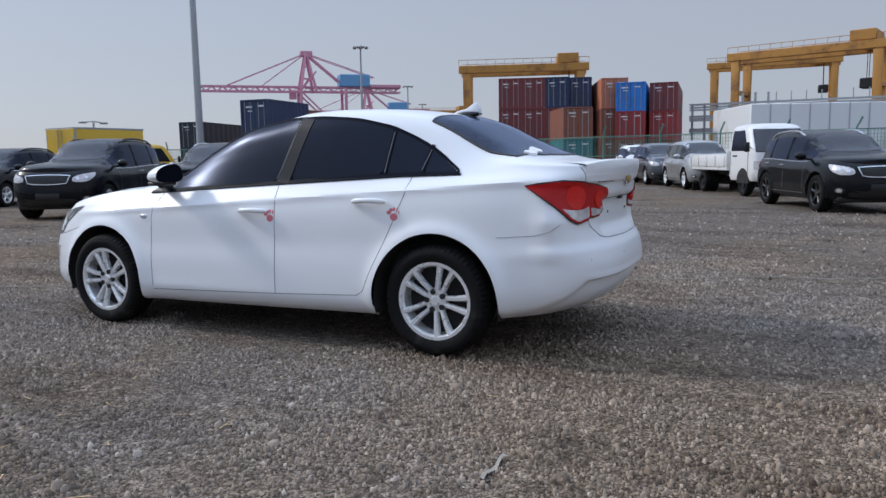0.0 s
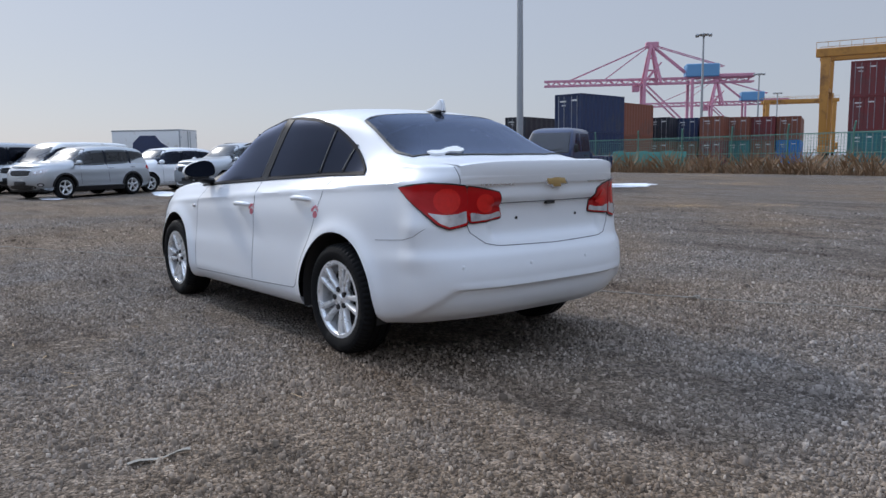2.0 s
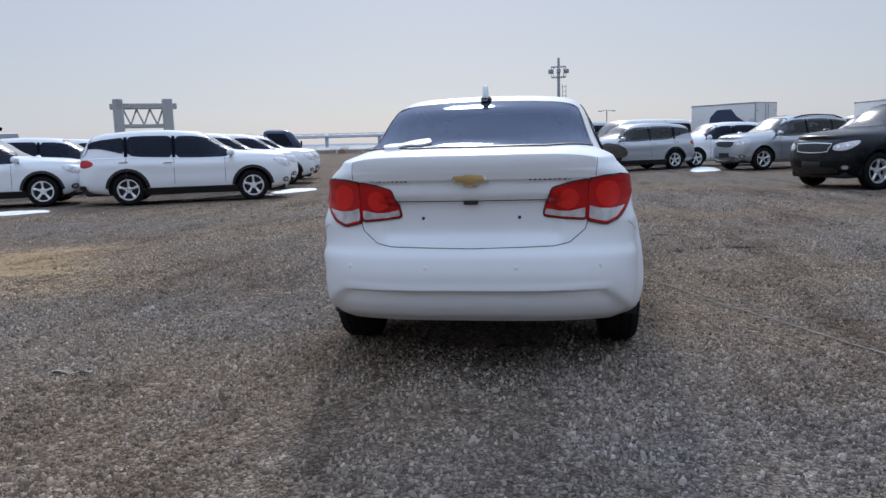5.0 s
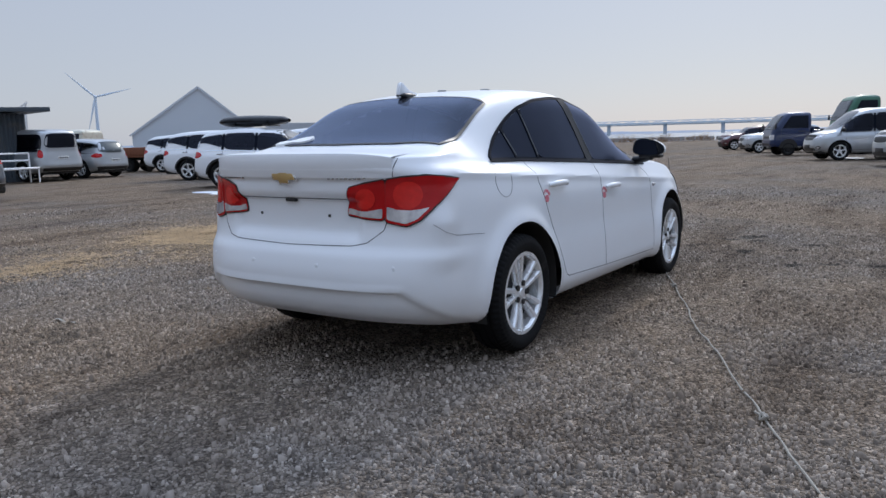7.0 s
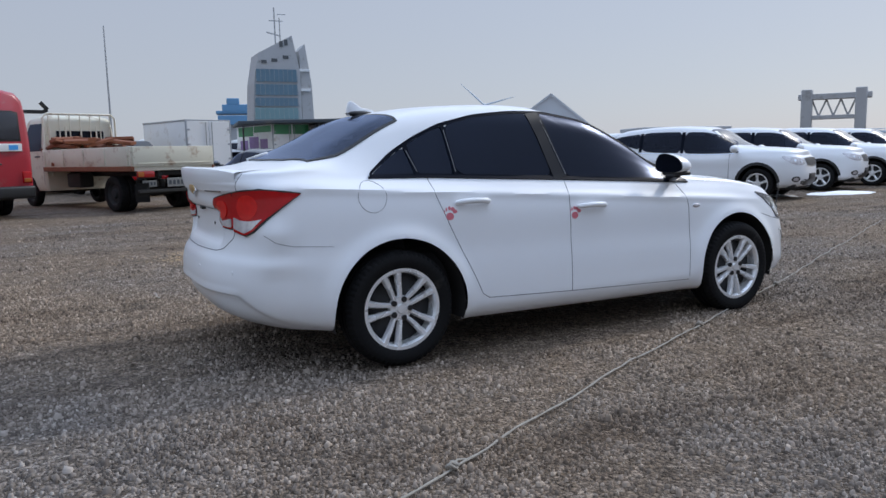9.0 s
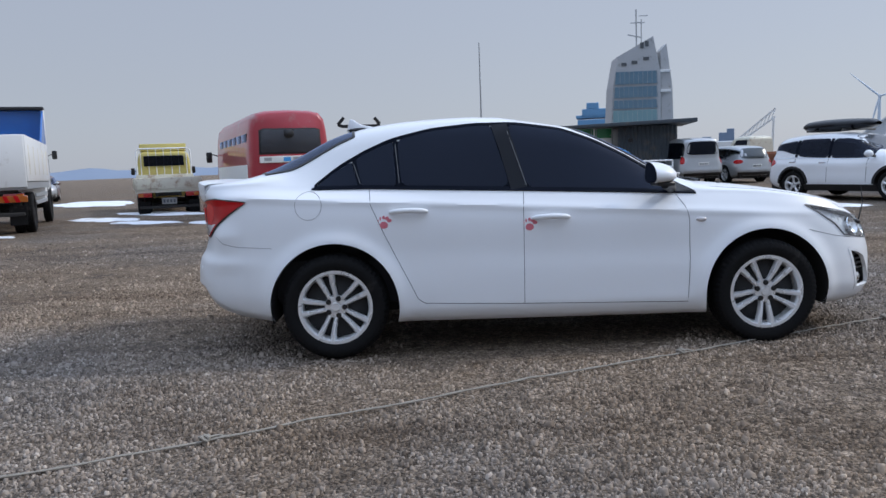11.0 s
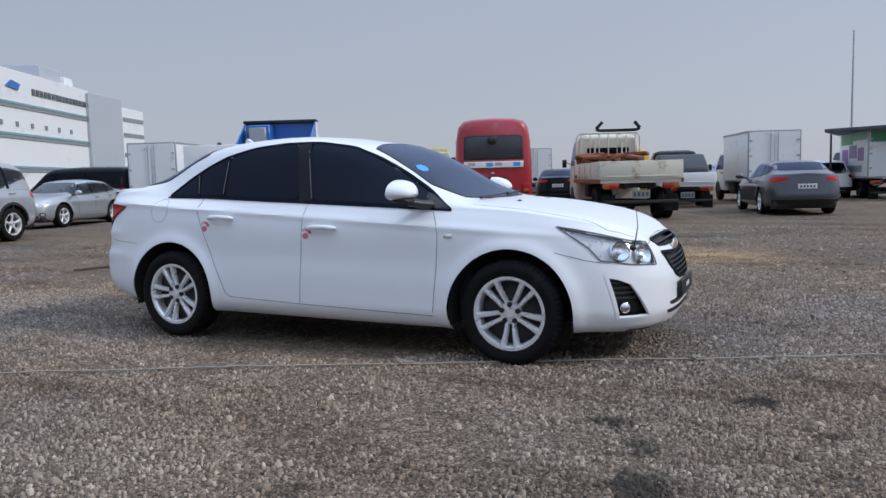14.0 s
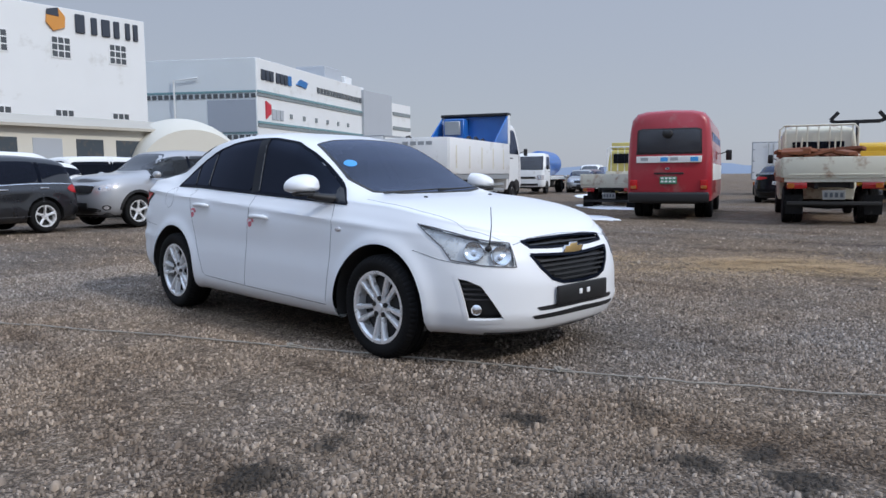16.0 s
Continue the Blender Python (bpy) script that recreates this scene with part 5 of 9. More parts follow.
        for hy in ((y,) if w < 0.5 else (0.36, -0.36)):
            Mesh().box(x - 0.44, x - 0.34, hy - 0.12, hy + 0.12, 1.10, 1.27, 0.04, 3).part("headrest", SEAT, so)
    ring = [(0.42 + 0.07 * math.sin(a), 0.36 + 0.18 * math.cos(a), 0.93 + 0.17 * math.sin(a)) for a in [2 * math.pi * i / 28 for i in range(28)]]
    mb = Mesh().tube(ring, 0.016, 8, closed=True)
    mb.tube([(0.42, 0.20, 0.92), (0.42, 0.52, 0.92)], 0.014, 6).tube([(0.42, 0.36, 0.92), (0.65, 0.36, 0.80)], 0.03, 8)
    mb.part("steering_wheel", TRIM, car)

    wheel_set(car, [(1.3425, 0.768, 0.325), (1.3425, -0.768, 0.325), (-1.3425, 0.770, 0.325), (-1.3425, -0.770, 0.325)], 0.327, 0.205, 0.222, turns=(14, -36, -22, -17), notches=180)
    return car


# the sedan leans by a fraction of a degree on the uneven yard
sedan = white_sedan(pose(0, 0, 0.0, 0.115, 0.29, 0))

# ---------------------------------------------------------------- parked passenger cars
def passenger(name, m, paint, label, style="suv", L=4.6, W=1.86, H=1.70, base=2.66, category="car", group="parked cars", rails=None, cladding=None, roof_box=False, wheel_r=0.345, chrome=True, glass=TINT, lens_red=RED_LENS, plate=PLATE, sporty=ALLOY):
    car = thing(name, m, label, category, group)
    h = L / 2
    if style == "suv":
        top = [(-h, 0.60 * H), (-0.49 * L, 0.67 * H), (-0.462 * L, 0.79 * H), (-0.425 * L, 0.905 * H), (-0.36 * L, 0.958 * H), (-0.15 * L, 0.992 * H), (0.0, 0.985 * H), (0.075 * L, 0.945 * H), (0.19 * L, 0.745 * H), (0.235 * L, 0.695 * H), (0.30 * L, 0.682 * H), (0.40 * L, 0.660 * H), (0.452 * L, 0.635 * H), (0.482 * L, 0.595 * H), (0.497 * L, 0.53 * H)]
        belt = [(-h, 0.615 * H), (-0.3 * L, 0.628 * H), (0.1 * L, 0.595 * H), (0.3 * L, 0.605 * H), (0.42 * L, 0.595 * H), (0.47 * L, 0.565 * H), (0.49 * L, 0.52 * H)]
        win = (0.20, -0.44, (-0.055, -0.27))
    elif style == "van":
        top = [(-h, 0.64 * H), (-0.492 * L, 0.86 * H), (-0.475 * L, 0.95 * H), (-0.40 * L, 0.985 * H), (-0.1 * L, 1.0 * H), (0.12 * L, 0.985 * H), (0.18 * L, 0.945 * H), (0.33 * L, 0.645 * H), (0.37 * L, 0.575 * H), (0.46 * L, 0.52 * H), (0.495 * L, 0.45 * H)]
        belt = [(-h, 0.56 * H), (0.1 * L, 0.545 * H), (0.33 * L, 0.53 * H), (0.43 * L, 0.50 * H), (0.49 * L, 0.44 * H)]
        win = (0.315, -0.465, (0.10, -0.16))
    else:
        top = [(-h, 0.74 * H), (-0.46 * L, 0.755 * H), (-0.40 * L, 0.79 * H), (-0.34 * L, 0.875 * H), (-0.27 * L, 0.955 * H), (-0.15 * L, 0.99 * H), (-0.05 * L, 1.0 * H), (0.03 * L, 0.965 * H), (0.14 * L, 0.80 * H), (0.20 * L, 0.695 * H), (0.26 * L, 0.675 * H), (0.38 * L, 0.63 * H), (0.45 * L, 0.575 * H), (0.495 * L, 0.49 * H)]
        belt = [(-h, 0.72 * H), (-0.3 * L, 0.705 * H), (0.15 * L, 0.64 * H), (0.3 * L, 0.62 * H), (0.43 * L, 0.56 * H), (0.49 * L, 0.48 * H)]
        win = (0.165, -0.335, (-0.045, -0.225))
    clear = 0.14 * H

    def dent(x, y, z):
        # waist crease and hollow doors
        if y > 0.35 * W and abs(x) < 0.42 * L:
            run = sstep(0.42 * L, 0.30 * L, abs(x))
            y += run * (0.012 * math.exp(-((z - 0.535 * H - 0.012 * x) / 0.03) ** 2) - 0.016 * math.exp(-((z - 0.40 * H) / 0.13) ** 2))
        return x, y, z
    wx = (base / 2 + 0.02 * L, -base / 2 + 0.02 * L)
    body = Shell(
        front=[(0, h * 0.955), (0.10, h * 0.985), (0.35, h), (0.7, h * 0.992), (0.9, h * 0.975), (1, h * 0.945)],
        rear=[(0, h * 0.95), (0.10, h * 0.98), (0.3, h), (0.55, h * 0.99), (1, h * 0.975)],
        width=[(0, W * 0.44), (0.08, W * 0.478), (0.3, W * 0.496), (0.5, W * 0.5), (0.75, W * 0.492), (1, W * 0.446)],
        low=[(-h, clear + 0.08), (-0.3 * L, clear), (0.3 * L, clear), (h, clear + 0.05)], belt=belt, top=top, wheels=wx, step=0.055, rows=16, cap=14, arch=wheel_r + 0.07, arch_z=wheel_r,
        p=10.0 if style != "sedan" else 7.0, q=3.7 if style != "sedan" else 2.9, pr=9.0 if style != "van" else 14.0, qr={"suv": 4.2, "van": 7.0, "sedan": 3.2}[style], bows=(0.12, 0.03 if style != "sedan" else 0.1), dent=dent, ring=VAN_RING if style == "van" else CABIN_RING)
    zb, zt = body.belt, body.top

    # side panes between the pillars
    xa, xb, posts = win[0] * L, win[1] * L, [p * L for p in win[2]]
    cuts = [xa] + posts + [xb]
    band = []
    for s in ("s+", "s-"):
        for i in range(len(cuts) - 1):
            x0, x1 = cuts[i] - (0.028 if i else 0), cuts[i + 1] + (0.028 if i < len(cuts) - 2 else 0)
            up, dn = [], []
            for k in range(7):
                x = lerp(x0, x1, k / 6)
                hh = zt(x - (0.02 * L if x > 0 else -0.02 * L)) - zb(x)
                # the band narrows towards the tail
                back = sstep(0.62, 1.0, (xa - x) / (xa - xb)) if style != "van" else 0.0
                up.append((x, zb(x) + max(0.03, (0.77 - 0.07 * back) * hh)))
                dn.append((x, zb(x) + 0.012 + (0.40 if style == "suv" else 0.10) * back * hh))
            o = up + dn[::-1]
            body.patch(s, o, 0.008, 4, 3).part("side_window", glass, car)
            body.cut(s, o, 0.9)
            if s == "s+":
                band.append((up, dn))
        for x in posts:
            body.ribbon(s, [(x, zb(x) + 0.012), (x, zb(x) + 0.765 * (zt(x) - zb(x)))], 0.075, 0.0085, step=0.05, thick=0.006).part("pillar_trim", PIANO, car)
        line = [(x, zb(x) - 0.005) for x in [lerp(xa, xb, k / 8) for k in range(9)]]
        body.ribbon(s, line, 0.016, 0.008, step=0.1).part("belt_strip", CHROME if chrome else TRIM, car)
        doors = [posts[0], posts[1], xa - 0.02 * L]
        for x in doors:
            body.ribbon(s, [(x, zb(x)), (x - 0.01, clear + 0.12)], 0.010, 0.002, step=0.1).part("door_joint", GAP, car)
        body.ribbon(s, [(doors[2], clear + 0.12), (doors[1], clear + 0.12)], 0.010, 0.002, step=0.2).part("door_joint", GAP, car)
        for x in (posts[0] - 0.13, posts[1] - 0.05):
            hh, nn = body.ray(s, x, zb(x) - 0.10)
            Mesh().box(hh.x - 0.10, hh.x + 0.10, hh.y - 0.03, hh.y + 0.03, hh.z - 0.016, hh.z + 0.016, 0.012, 2).part("door_handle", CHROME if chrome else paint, car)
        if cladding:
            body.ribbon(s, [(wx[0] - wheel_r, clear + 0.06), (wx[1] + wheel_r, clear + 0.06)], 0.16, 0.015, step=0.15, thick=0.01).part("sill_cladding", cladding, car)
            for w in wx:
                arc = [(w + (wheel_r + 0.095) * math.cos(a), wheel_r + (wheel_r + 0.095) * math.sin(a)) for a in [math.radians(5 + 170 * i / 12) for i in range(13)]]
                body.ribbon(s, arc, 0.06, 0.014, step=0.08, thick=0.01).part("arch_cladding", cladding, car)
    # screens
    top_f = 0.93 * H
    cowl = (0.715 if style == "suv" else 0.60 if style == "van" else 0.72) * H
    wsc = [(-0.375 * W, cowl), (0, cowl - 0.02), (0.375 * W, cowl), (0.33 * W, lerp(cowl, top_f, 0.7)), (0.285 * W, top_f), (0, top_f + 0.01), (-0.285 * W, top_f), (-0.33 * W, lerp(cowl, top_f, 0.7))]
    body.patch("f", wsc, 0.005, 5, 4).part("windscreen", SCREEN, car)
    if style == "sedan":
        rw0, rw1 = 0.80 * H, 0.945 * H
    else:
        rw0, rw1 = 0.63 * H, 0.90 * H
    rsc = [(-0.37 * W, rw0), (0, rw0), (0.37 * W, rw0), (0.33 * W, lerp(rw0, rw1, 0.75)), (0.28 * W, rw1), (0, rw1 + 0.01), (-0.28 * W, rw1), (-0.33 * W, lerp(rw0, rw1, 0.75))]
    body.patch("r", rsc, 0.005, 5, 4).part("rear_window", glass, car)
    outline = [p for up, dn in band for p in up] + [p for up, dn in band[::-1] for p in dn[::-1]]
    skin, dark = body.skin([("s+", outline), ("s-", outline)])
    skin.part("body", paint, car, angle=35)
    if dark.f:
        dark.part("pillar_cover", TRIM, car, angle=35)

    # lamps, grille, bumpers, plates
    zl = {"suv": 0.475, "van": 0.445, "sedan": 0.47}[style] * H
    for k in (1, -1):
        piv = (h - 0.75, 0.2 * k)
        head = [(a * k, z) for a, z in [(66, zl + 0.150), (50, zl + 0.130), (36, zl + 0.098), (25, zl + 0.060), (23, zl - 0.045), (36, zl - 0.060), (47, zl - 0.035), (58, zl + 0.055)]]
        lamp = body.patch("p", head, 0.006, 4, 3, pivot=piv).part("head_lamp", CLEAR_LENS, car, "clear head lamp")
        for a, r in ((32, 0.036), (44, 0.030)):
            disc = [((a + r / 0.0125 * math.cos(b)) * k, zl + 0.018 + (a - 32) * 0.002 + r * math.sin(b)) for b in [2 * math.pi * q / 12 for q in range(12)]]
            body.patch("p", disc, 0.010, 2, 1, pivot=piv, rim=0.002).part("reflector", CHROME, lamp)
        fog = [((42 + 5.5 * math.cos(b)) * k, clear + 0.21 + 0.045 * math.sin(b)) for b in [2 * math.pi * q / 10 for q in range(10)]]
        body.patch("p", [((42 + 9 * math.cos(b)) * k, clear + 0.21 + 0.075 * math.sin(b)) for b in [2 * math.pi * q / 10 for q in range(10)]], 0.005, 2, 1, pivot=piv).part("fog_recess", TRIM, car)
        body.patch("p", fog, 0.010, 2, 1, pivot=piv).part("fog_lamp", CLEAR_LENS, car)
        piv = (-h + 0.75, 0.2 * k)
        zt0 = 0.53 * H if style == "suv" else (0.44 * H if style == "van" else 0.60 * H)
        hgt = 0.14 if style != "van" else 0.30
        tail = [((180 - a) * k, z) for a, z in ([(66, zt0 + 0.03), (50, zt0 + hgt), (30, zt0 + hgt * 0.8), (30, zt0 - 0.02), (50, zt0 - 0.06)] if style == "suv" else [(66, zt0 + 0.06), (48, zt0 + 0.13), (30, zt0 + 0.12), (17, zt0 + 0.10), (16, zt0 + 0.045), (34, zt0 + 0.01), (52, zt0 - 0.01)])] if style != "van" else [((180 - a) * k, z) for a, z in [(55, zt0), (55, zt0 + hgt), (42, zt0 + hgt), (40, zt0)]]
        body.patch("p", tail, 0.008, 4, 3, pivot=piv).part("tail_lamp", lens_red, car, "red tail lamp")
        # mirrors
        mx, mz = xa + 0.01 * L, zb(xa) + 0.10
        Mesh().blob((mx, (W / 2 + 0.09) * k, mz), (0.09, 0.115, 0.085), 2).part("wing_mirror", paint if style != "van" else TRIM, car)
        Mesh().tube([(mx, W * 0.43 * k, mz - 0.06), (mx, (W / 2 + 0.03) * k, mz - 0.05)], 0.03, 8).part("mirror_arm", TRIM, car)
    g0, g1 = zl - 0.09, zl + 0.09
    go = [(-0.25 * W, g1 - 0.01), (-0.12 * W, g1 + 0.004), (0, g1 + 0.008), (0.12 * W, g1 + 0.004), (0.25 * W, g1 - 0.01), (0.215 * W, g0 + 0.02), (0.15 * W, g0), (0, g0 - 0.010), (-0.15 * W, g0), (-0.215 * W, g0 + 0.02)]
    gr = body.patch("f", go, 0.006, 4, 3).part("grille", TRIM, car, "dark slatted grille")
    body.ribbon("f", go + go[:1], 0.016, 0.014, step=0.08, thick=0.004).part("grille_frame", CHROME if chrome else GREY_PLASTIC, gr)
    for t in (0.22, 0.40, 0.60, 0.80):
        z = lerp(g0, g1, t)
        body.ribbon("f", [(-0.20 * W, z), (0, z), (0.20 * W, z)], 0.012, 0.012, step=0.12, thick=0.004).part("slat", GREY_PLASTIC, gr)
    zi = clear + 0.14
    body.patch("f", [(-0.36 * W, zi + 0.08), (0.36 * W, zi + 0.08), (0.32 * W, zi - 0.08), (-0.32 * W, zi - 0.08)], 0.006, 4, 3).part("lower_intake", TRIM, car)
    body.ribbon("r", [(-0.42 * W, clear + 0.16), (0, clear + 0.16), (0.42 * W, clear + 0.16)], 0.14, 0.012, step=0.12, thick=0.01).part("rear_valance", cladding or TRIM, car)
    hh, nn = body.ray("f", 0, clear + 0.26)
    Mesh().box(hh.x - 0.006, hh.x + 0.016, -0.25, 0.25, clear + 0.20, clear + 0.32, 0.006, 2).part("plate_holder", TRIM, car, "empty dark plate holder")
    z = 0.52 * H if style == "sedan" else 0.44 * H
    hh, nn = body.ray("r", 0, z)
    pl = Mesh().box(hh.x - 0.018, hh.x - 0.006, -0.22, 0.22, z - 0.06, z + 0.06, 0.004).part("number_plate", plate, car)
    for i in range(5):
        y = -0.15 + 0.075 * i
        Mesh().box(hh.x - 0.0225, hh.x - 0.0185, y - 0.022, y + 0.022, z - 0.03, z + 0.03).part("plate_bar", PLATE_MARK, pl)
    if rails:
        for k in (1, -1):
            pts = [(x, 0.325 * W * k, body.ray("t", x, 0.325 * W * k)[0].z + (0.05 if 0 < i < 6 else 0.0)) for i, x in enumerate([lerp(0.03 * L, -0.38 * L, j / 6) for j in range(7)])]
            Mesh().tube(pts, 0.022, 8).part("roof_rail", rails, car)
    if roof_box:
        rows = []
        for i in range(15):
            t = i / 14
            x = lerp(0.10 * L, -0.36 * L, t)
            k = (math.sin(math.pi * min(1, 0.04 + 0.96 * t)) ** 0.25) if 0 < t < 1 else 0.3
            rows.append([(x, 0.36 * math.cos(a) * k, H + 0.17 + 0.18 * math.sin(a) * k * (0.75 + 0.25 * t)) for a in [2 * math.pi * j / 20 for j in range(21)]])
        Mesh().grid(rows).part("roof_box", BLACK_PAINT, car, "black roof box")
        for x in (-0.02 * L, -0.24 * L):
            mb = Mesh().tube([(x, -0.6, H + 0.04), (x, 0.6, H + 0.04)], 0.02, 8)
            mb.tube([(x, -0.3, H + 0.03), (x, -0.3, H + 0.1)], 0.03, 6).tube([(x, 0.3, H + 0.03), (x, 0.3, H + 0.1)], 0.03, 6)
            mb.part("cross_bar", TRIM, car)
    mb = Mesh().box(-h * 0.93, h * 0.93, -W * 0.40, W * 0.40, clear - 0.02, clear + 0.18, 0.05)
    mb.part("underbody", UNDER, car)
    mb = Mesh().box(-h * 0.80, xa * 0.9, -W * 0.40, W * 0.40, clear + 0.15, zb(0) - 0.08, 0.1, 2)
    for x in (0.02 * L, -0.19 * L):
        for y in (-0.2 * W, 0.2 * W):
            mb.box(x - 0.12, x + 0.02, y - 0.22, y + 0.22, zb(0) - 0.15, zb(0) + 0.20, 0.06, 2)
    mb.part("cabin", SEAT, car)
    for k in (1, -1):
        for w in wx:
            r = wheel_r + 0.068
            arc = [(w + r * math.cos(a), wheel_r + r * math.sin(a)) for a in [math.radians(-8 + 196 * i / 16) for i in range(17)]]
            mb = Mesh().grid([[(x, y * k, z) for x, z in arc] for y in (W * 0.485, W * 0.28)])
            mb.add([(x, W * 0.28 * k, z) for x, z in arc], [tuple(range(17))])
            mb.part("wheel_housing", UNDER, car)
    yw = W / 2 - 0.125
    wheel_set(car, [(wx[0], yw, wheel_r), (wx[0], -yw, wheel_r), (wx[1], yw, wheel_r), (wx[1], -yw, wheel_r)], wheel_r, 0.22, wheel_r * 0.66, spokes=5, twin=False, alloy_mat=sporty, nuts=False)
    return car


# ---------------------------------------------------------------- trucks
def truck_wheels(parent, xs, W, r, dual_rear=True):
    tyre = tyre_data("tyre", r, 0.20, r * 0.62, 28)
    hub = {}
    for s in (1, -1):
        hub[s] = Mesh().lathe([(r * 0.63, 0.09 * s), (r * 0.60, 0.075 * s), (r * 0.52, 0.02 * s), (r * 0.28, 0.03 * s), (r * 0.24, 0.085 * s), (0.0, 0.09 * s)], seg=24).data("rim", STEEL_WHEEL)
    for i, x in enumerate(xs):
        for k in (1, -1):
            y = (W / 2 - 0.14) * k
            wheel(parent, "wheel", x, y, r, r, 0.2, r * 0.6, k, tyre, hub[k], None)
            if dual_rear and i > 0:
                wheel(parent, "wheel", x, y - 0.22 * k, r, r, 0.2, r * 0.6, k, tyre, hub[k], None)


def cab_over(tr, paint, x1, W, H, length, z0, double=False, glass=TINT):
    """A forward-control cab whose nose is at x1: rounded in plan, with a raked wrap-round screen."""
    x0 = x1 - length
    nose = spline([(0, x1 - 0.06), (0.07, x1), (0.30, x1 - 0.012), (0.46, x1 - 0.05), (0.53, x1 - 0.10), (0.72, x1 - 0.29), (0.88, x1 - 0.47), (0.95, x1 - 0.60), (1, x1 - 0.86)])
    half = spline([(0, W / 2 - 0.04), (0.08, W / 2), (0.50, W / 2 - 0.004), (0.72, W / 2 - 0.035), (0.90, W / 2 - 0.085), (0.96, W / 2 - 0.14), (1, W / 2 - 0.34)])
    tail = spline([(0, x0), (0.90, x0), (0.96, x0 + 0.05), (1, x0 + 0.24)])

    def z_at(t):
        return z0 + (H - z0) * t

    def front_x(t, y):
        ry, rc = 0.30, 0.20
        k = min(1.0, max(0.0, (abs(y) - (half(t) - ry)) / ry))
        return nose(t) - rc * (1 - math.sqrt(max(0.0, 1 - k ** 2.4)))
    rows = []
    for t in (0, 0.02, 0.07, 0.18, 0.32, 0.44, 0.49, 0.54, 0.62, 0.70, 0.78, 0.86, 0.90, 0.935, 0.96, 0.98, 1.0):
        w = half(t)
        edge = [(front_x(t, w * math.sin(a)), w * math.sin(a), z_at(t)) for a in [math.pi / 2 * (1 - k / 12) for k in range(13)]]
        row = [(tail(t), w - 0.05, z_at(t)), (tail(t) + 0.05, w, z_at(t))] + edge
        rows.append(row + [(x, -y, z) for x, y, z in row[-2::-1]])
    shell = Mesh().grid(rows)
    n = len(rows[0])
    shell.f += [(i * n, (i + 1) * n, (i + 2) * n - 1, (i + 1) * n - 1) for i in range(len(rows) - 1)]
    shell.f += [tuple(range(n)), tuple(range((len(rows) - 1) * n, len(rows) * n))]
    cab = shell.part("cab", paint, tr, angle=38)
    t0, t1 = 0.515, 0.885

    def sheet(ys, ta, tb, out, steps=6):
        return Mesh().grid([[(front_x(lerp(ta, tb, k / steps), y * half(lerp(ta, tb, k / steps))) + out, y * half(lerp(ta, tb, k / steps)), z_at(lerp(ta, tb, k / steps))) for y in ys] for k in range(steps + 1)])
    sheet([lerp(-0.90, 0.90, k / 18) for k in range(19)], t0 - 0.02, t1 + 0.012, 0.010, 10).part("screen_seal", TRIM, tr)
    sheet([lerp(-0.87, 0.87, k / 18) for k in range(19)], t0, t1, 0.016, 10).part("windscreen", SCREEN, tr)
    panes = [(0.16, x0 + (0.14 if not double else length * 0.50))]
    if double:
        panes.append((None, x0 + 0.12))
    for k in (1, -1):
        for lead, back in panes:
            rowset = []
            for i in range(6):
                t = lerp(t0 + 0.01, t1, i / 5)
                a = front_x(t, half(t)) - lead if lead is not None else x0 + length * 0.45
                rowset.append([(lerp(a, back, j / 5), (half(t) + 0.006) * k, z_at(t)) for j in range(6)])
            Mesh().grid(rowset).part("side_window", glass, tr)
        zl = z_at(t0)
        Mesh().bar((x1 - 0.26, (W / 2 - 0.01) * k, zl + 0.08), (x1 - 0.10, (W / 2 + 0.15) * k, zl + 0.16), 0.022).part("mirror_arm", TRIM, tr)
        Mesh().box(x1 - 0.15, x1 - 0.08, (W / 2 + 0.16) * k - 0.07, (W / 2 + 0.16) * k + 0.07, zl - 0.02, zl + 0.24, 0.03, 2).part("wing_mirror", TRIM, tr)
        lamp = sheet([k * lerp(0.54, 0.97, j / 6) for j in range(7)], 0.20, 0.345, 0.008, 4).part("head_lamp", CLEAR_LENS, tr, "clear head lamp")
        sheet([k * lerp(0.62, 0.78, j / 3) for j in range(4)], 0.225, 0.32, 0.014, 3).part("reflector", CHROME, lamp)
        Mesh().box(x0 + length * 0.15, x0 + length * 0.33, W / 2 * k - 0.014, W / 2 * k + 0.012, zl - 0.14, zl - 0.10, 0.01).part("door_handle", TRIM, tr)
        for xj in ((x0 + 0.10, x1 - 0.42) if not double else (x0 + 0.10, x0 + length * 0.475, x1 - 0.42)):
            Mesh().box(xj - 0.004, xj + 0.004, W / 2 * k - 0.01, W / 2 * k + 0.003, z0 + 0.14, zl).part("door_joint", GAP, tr)
        xc = x1 - 0.75
        arch = [(xc + 0.40 * math.cos(a), z0 - 0.06 + 0.40 * math.sin(a)) for a in [math.pi * i / 16 for i in range(17)]]
        Mesh().prism(arch, "y", (W / 2 - 0.05) * k, (W / 2 + 0.006) * k).part("wheel_arch", UNDER, tr)
    sheet([lerp(-0.46, 0.46, k / 6) for k in range(7)], 0.235, 0.30, 0.008, 2).part("grille", TRIM, tr)
    sheet([lerp(-1, 1, k / 20) for k in range(21)], 0.0, 0.14, 0.022, 4).part("front_bumper", TRIM if paint not in (NAVY_PAINT, WHITE_OLD) else paint, tr)
    sheet([lerp(-0.62, 0.62, k / 8) for k in range(9)], 0.035, 0.10, 0.030, 2).part("lower_intake", TRIM, tr)
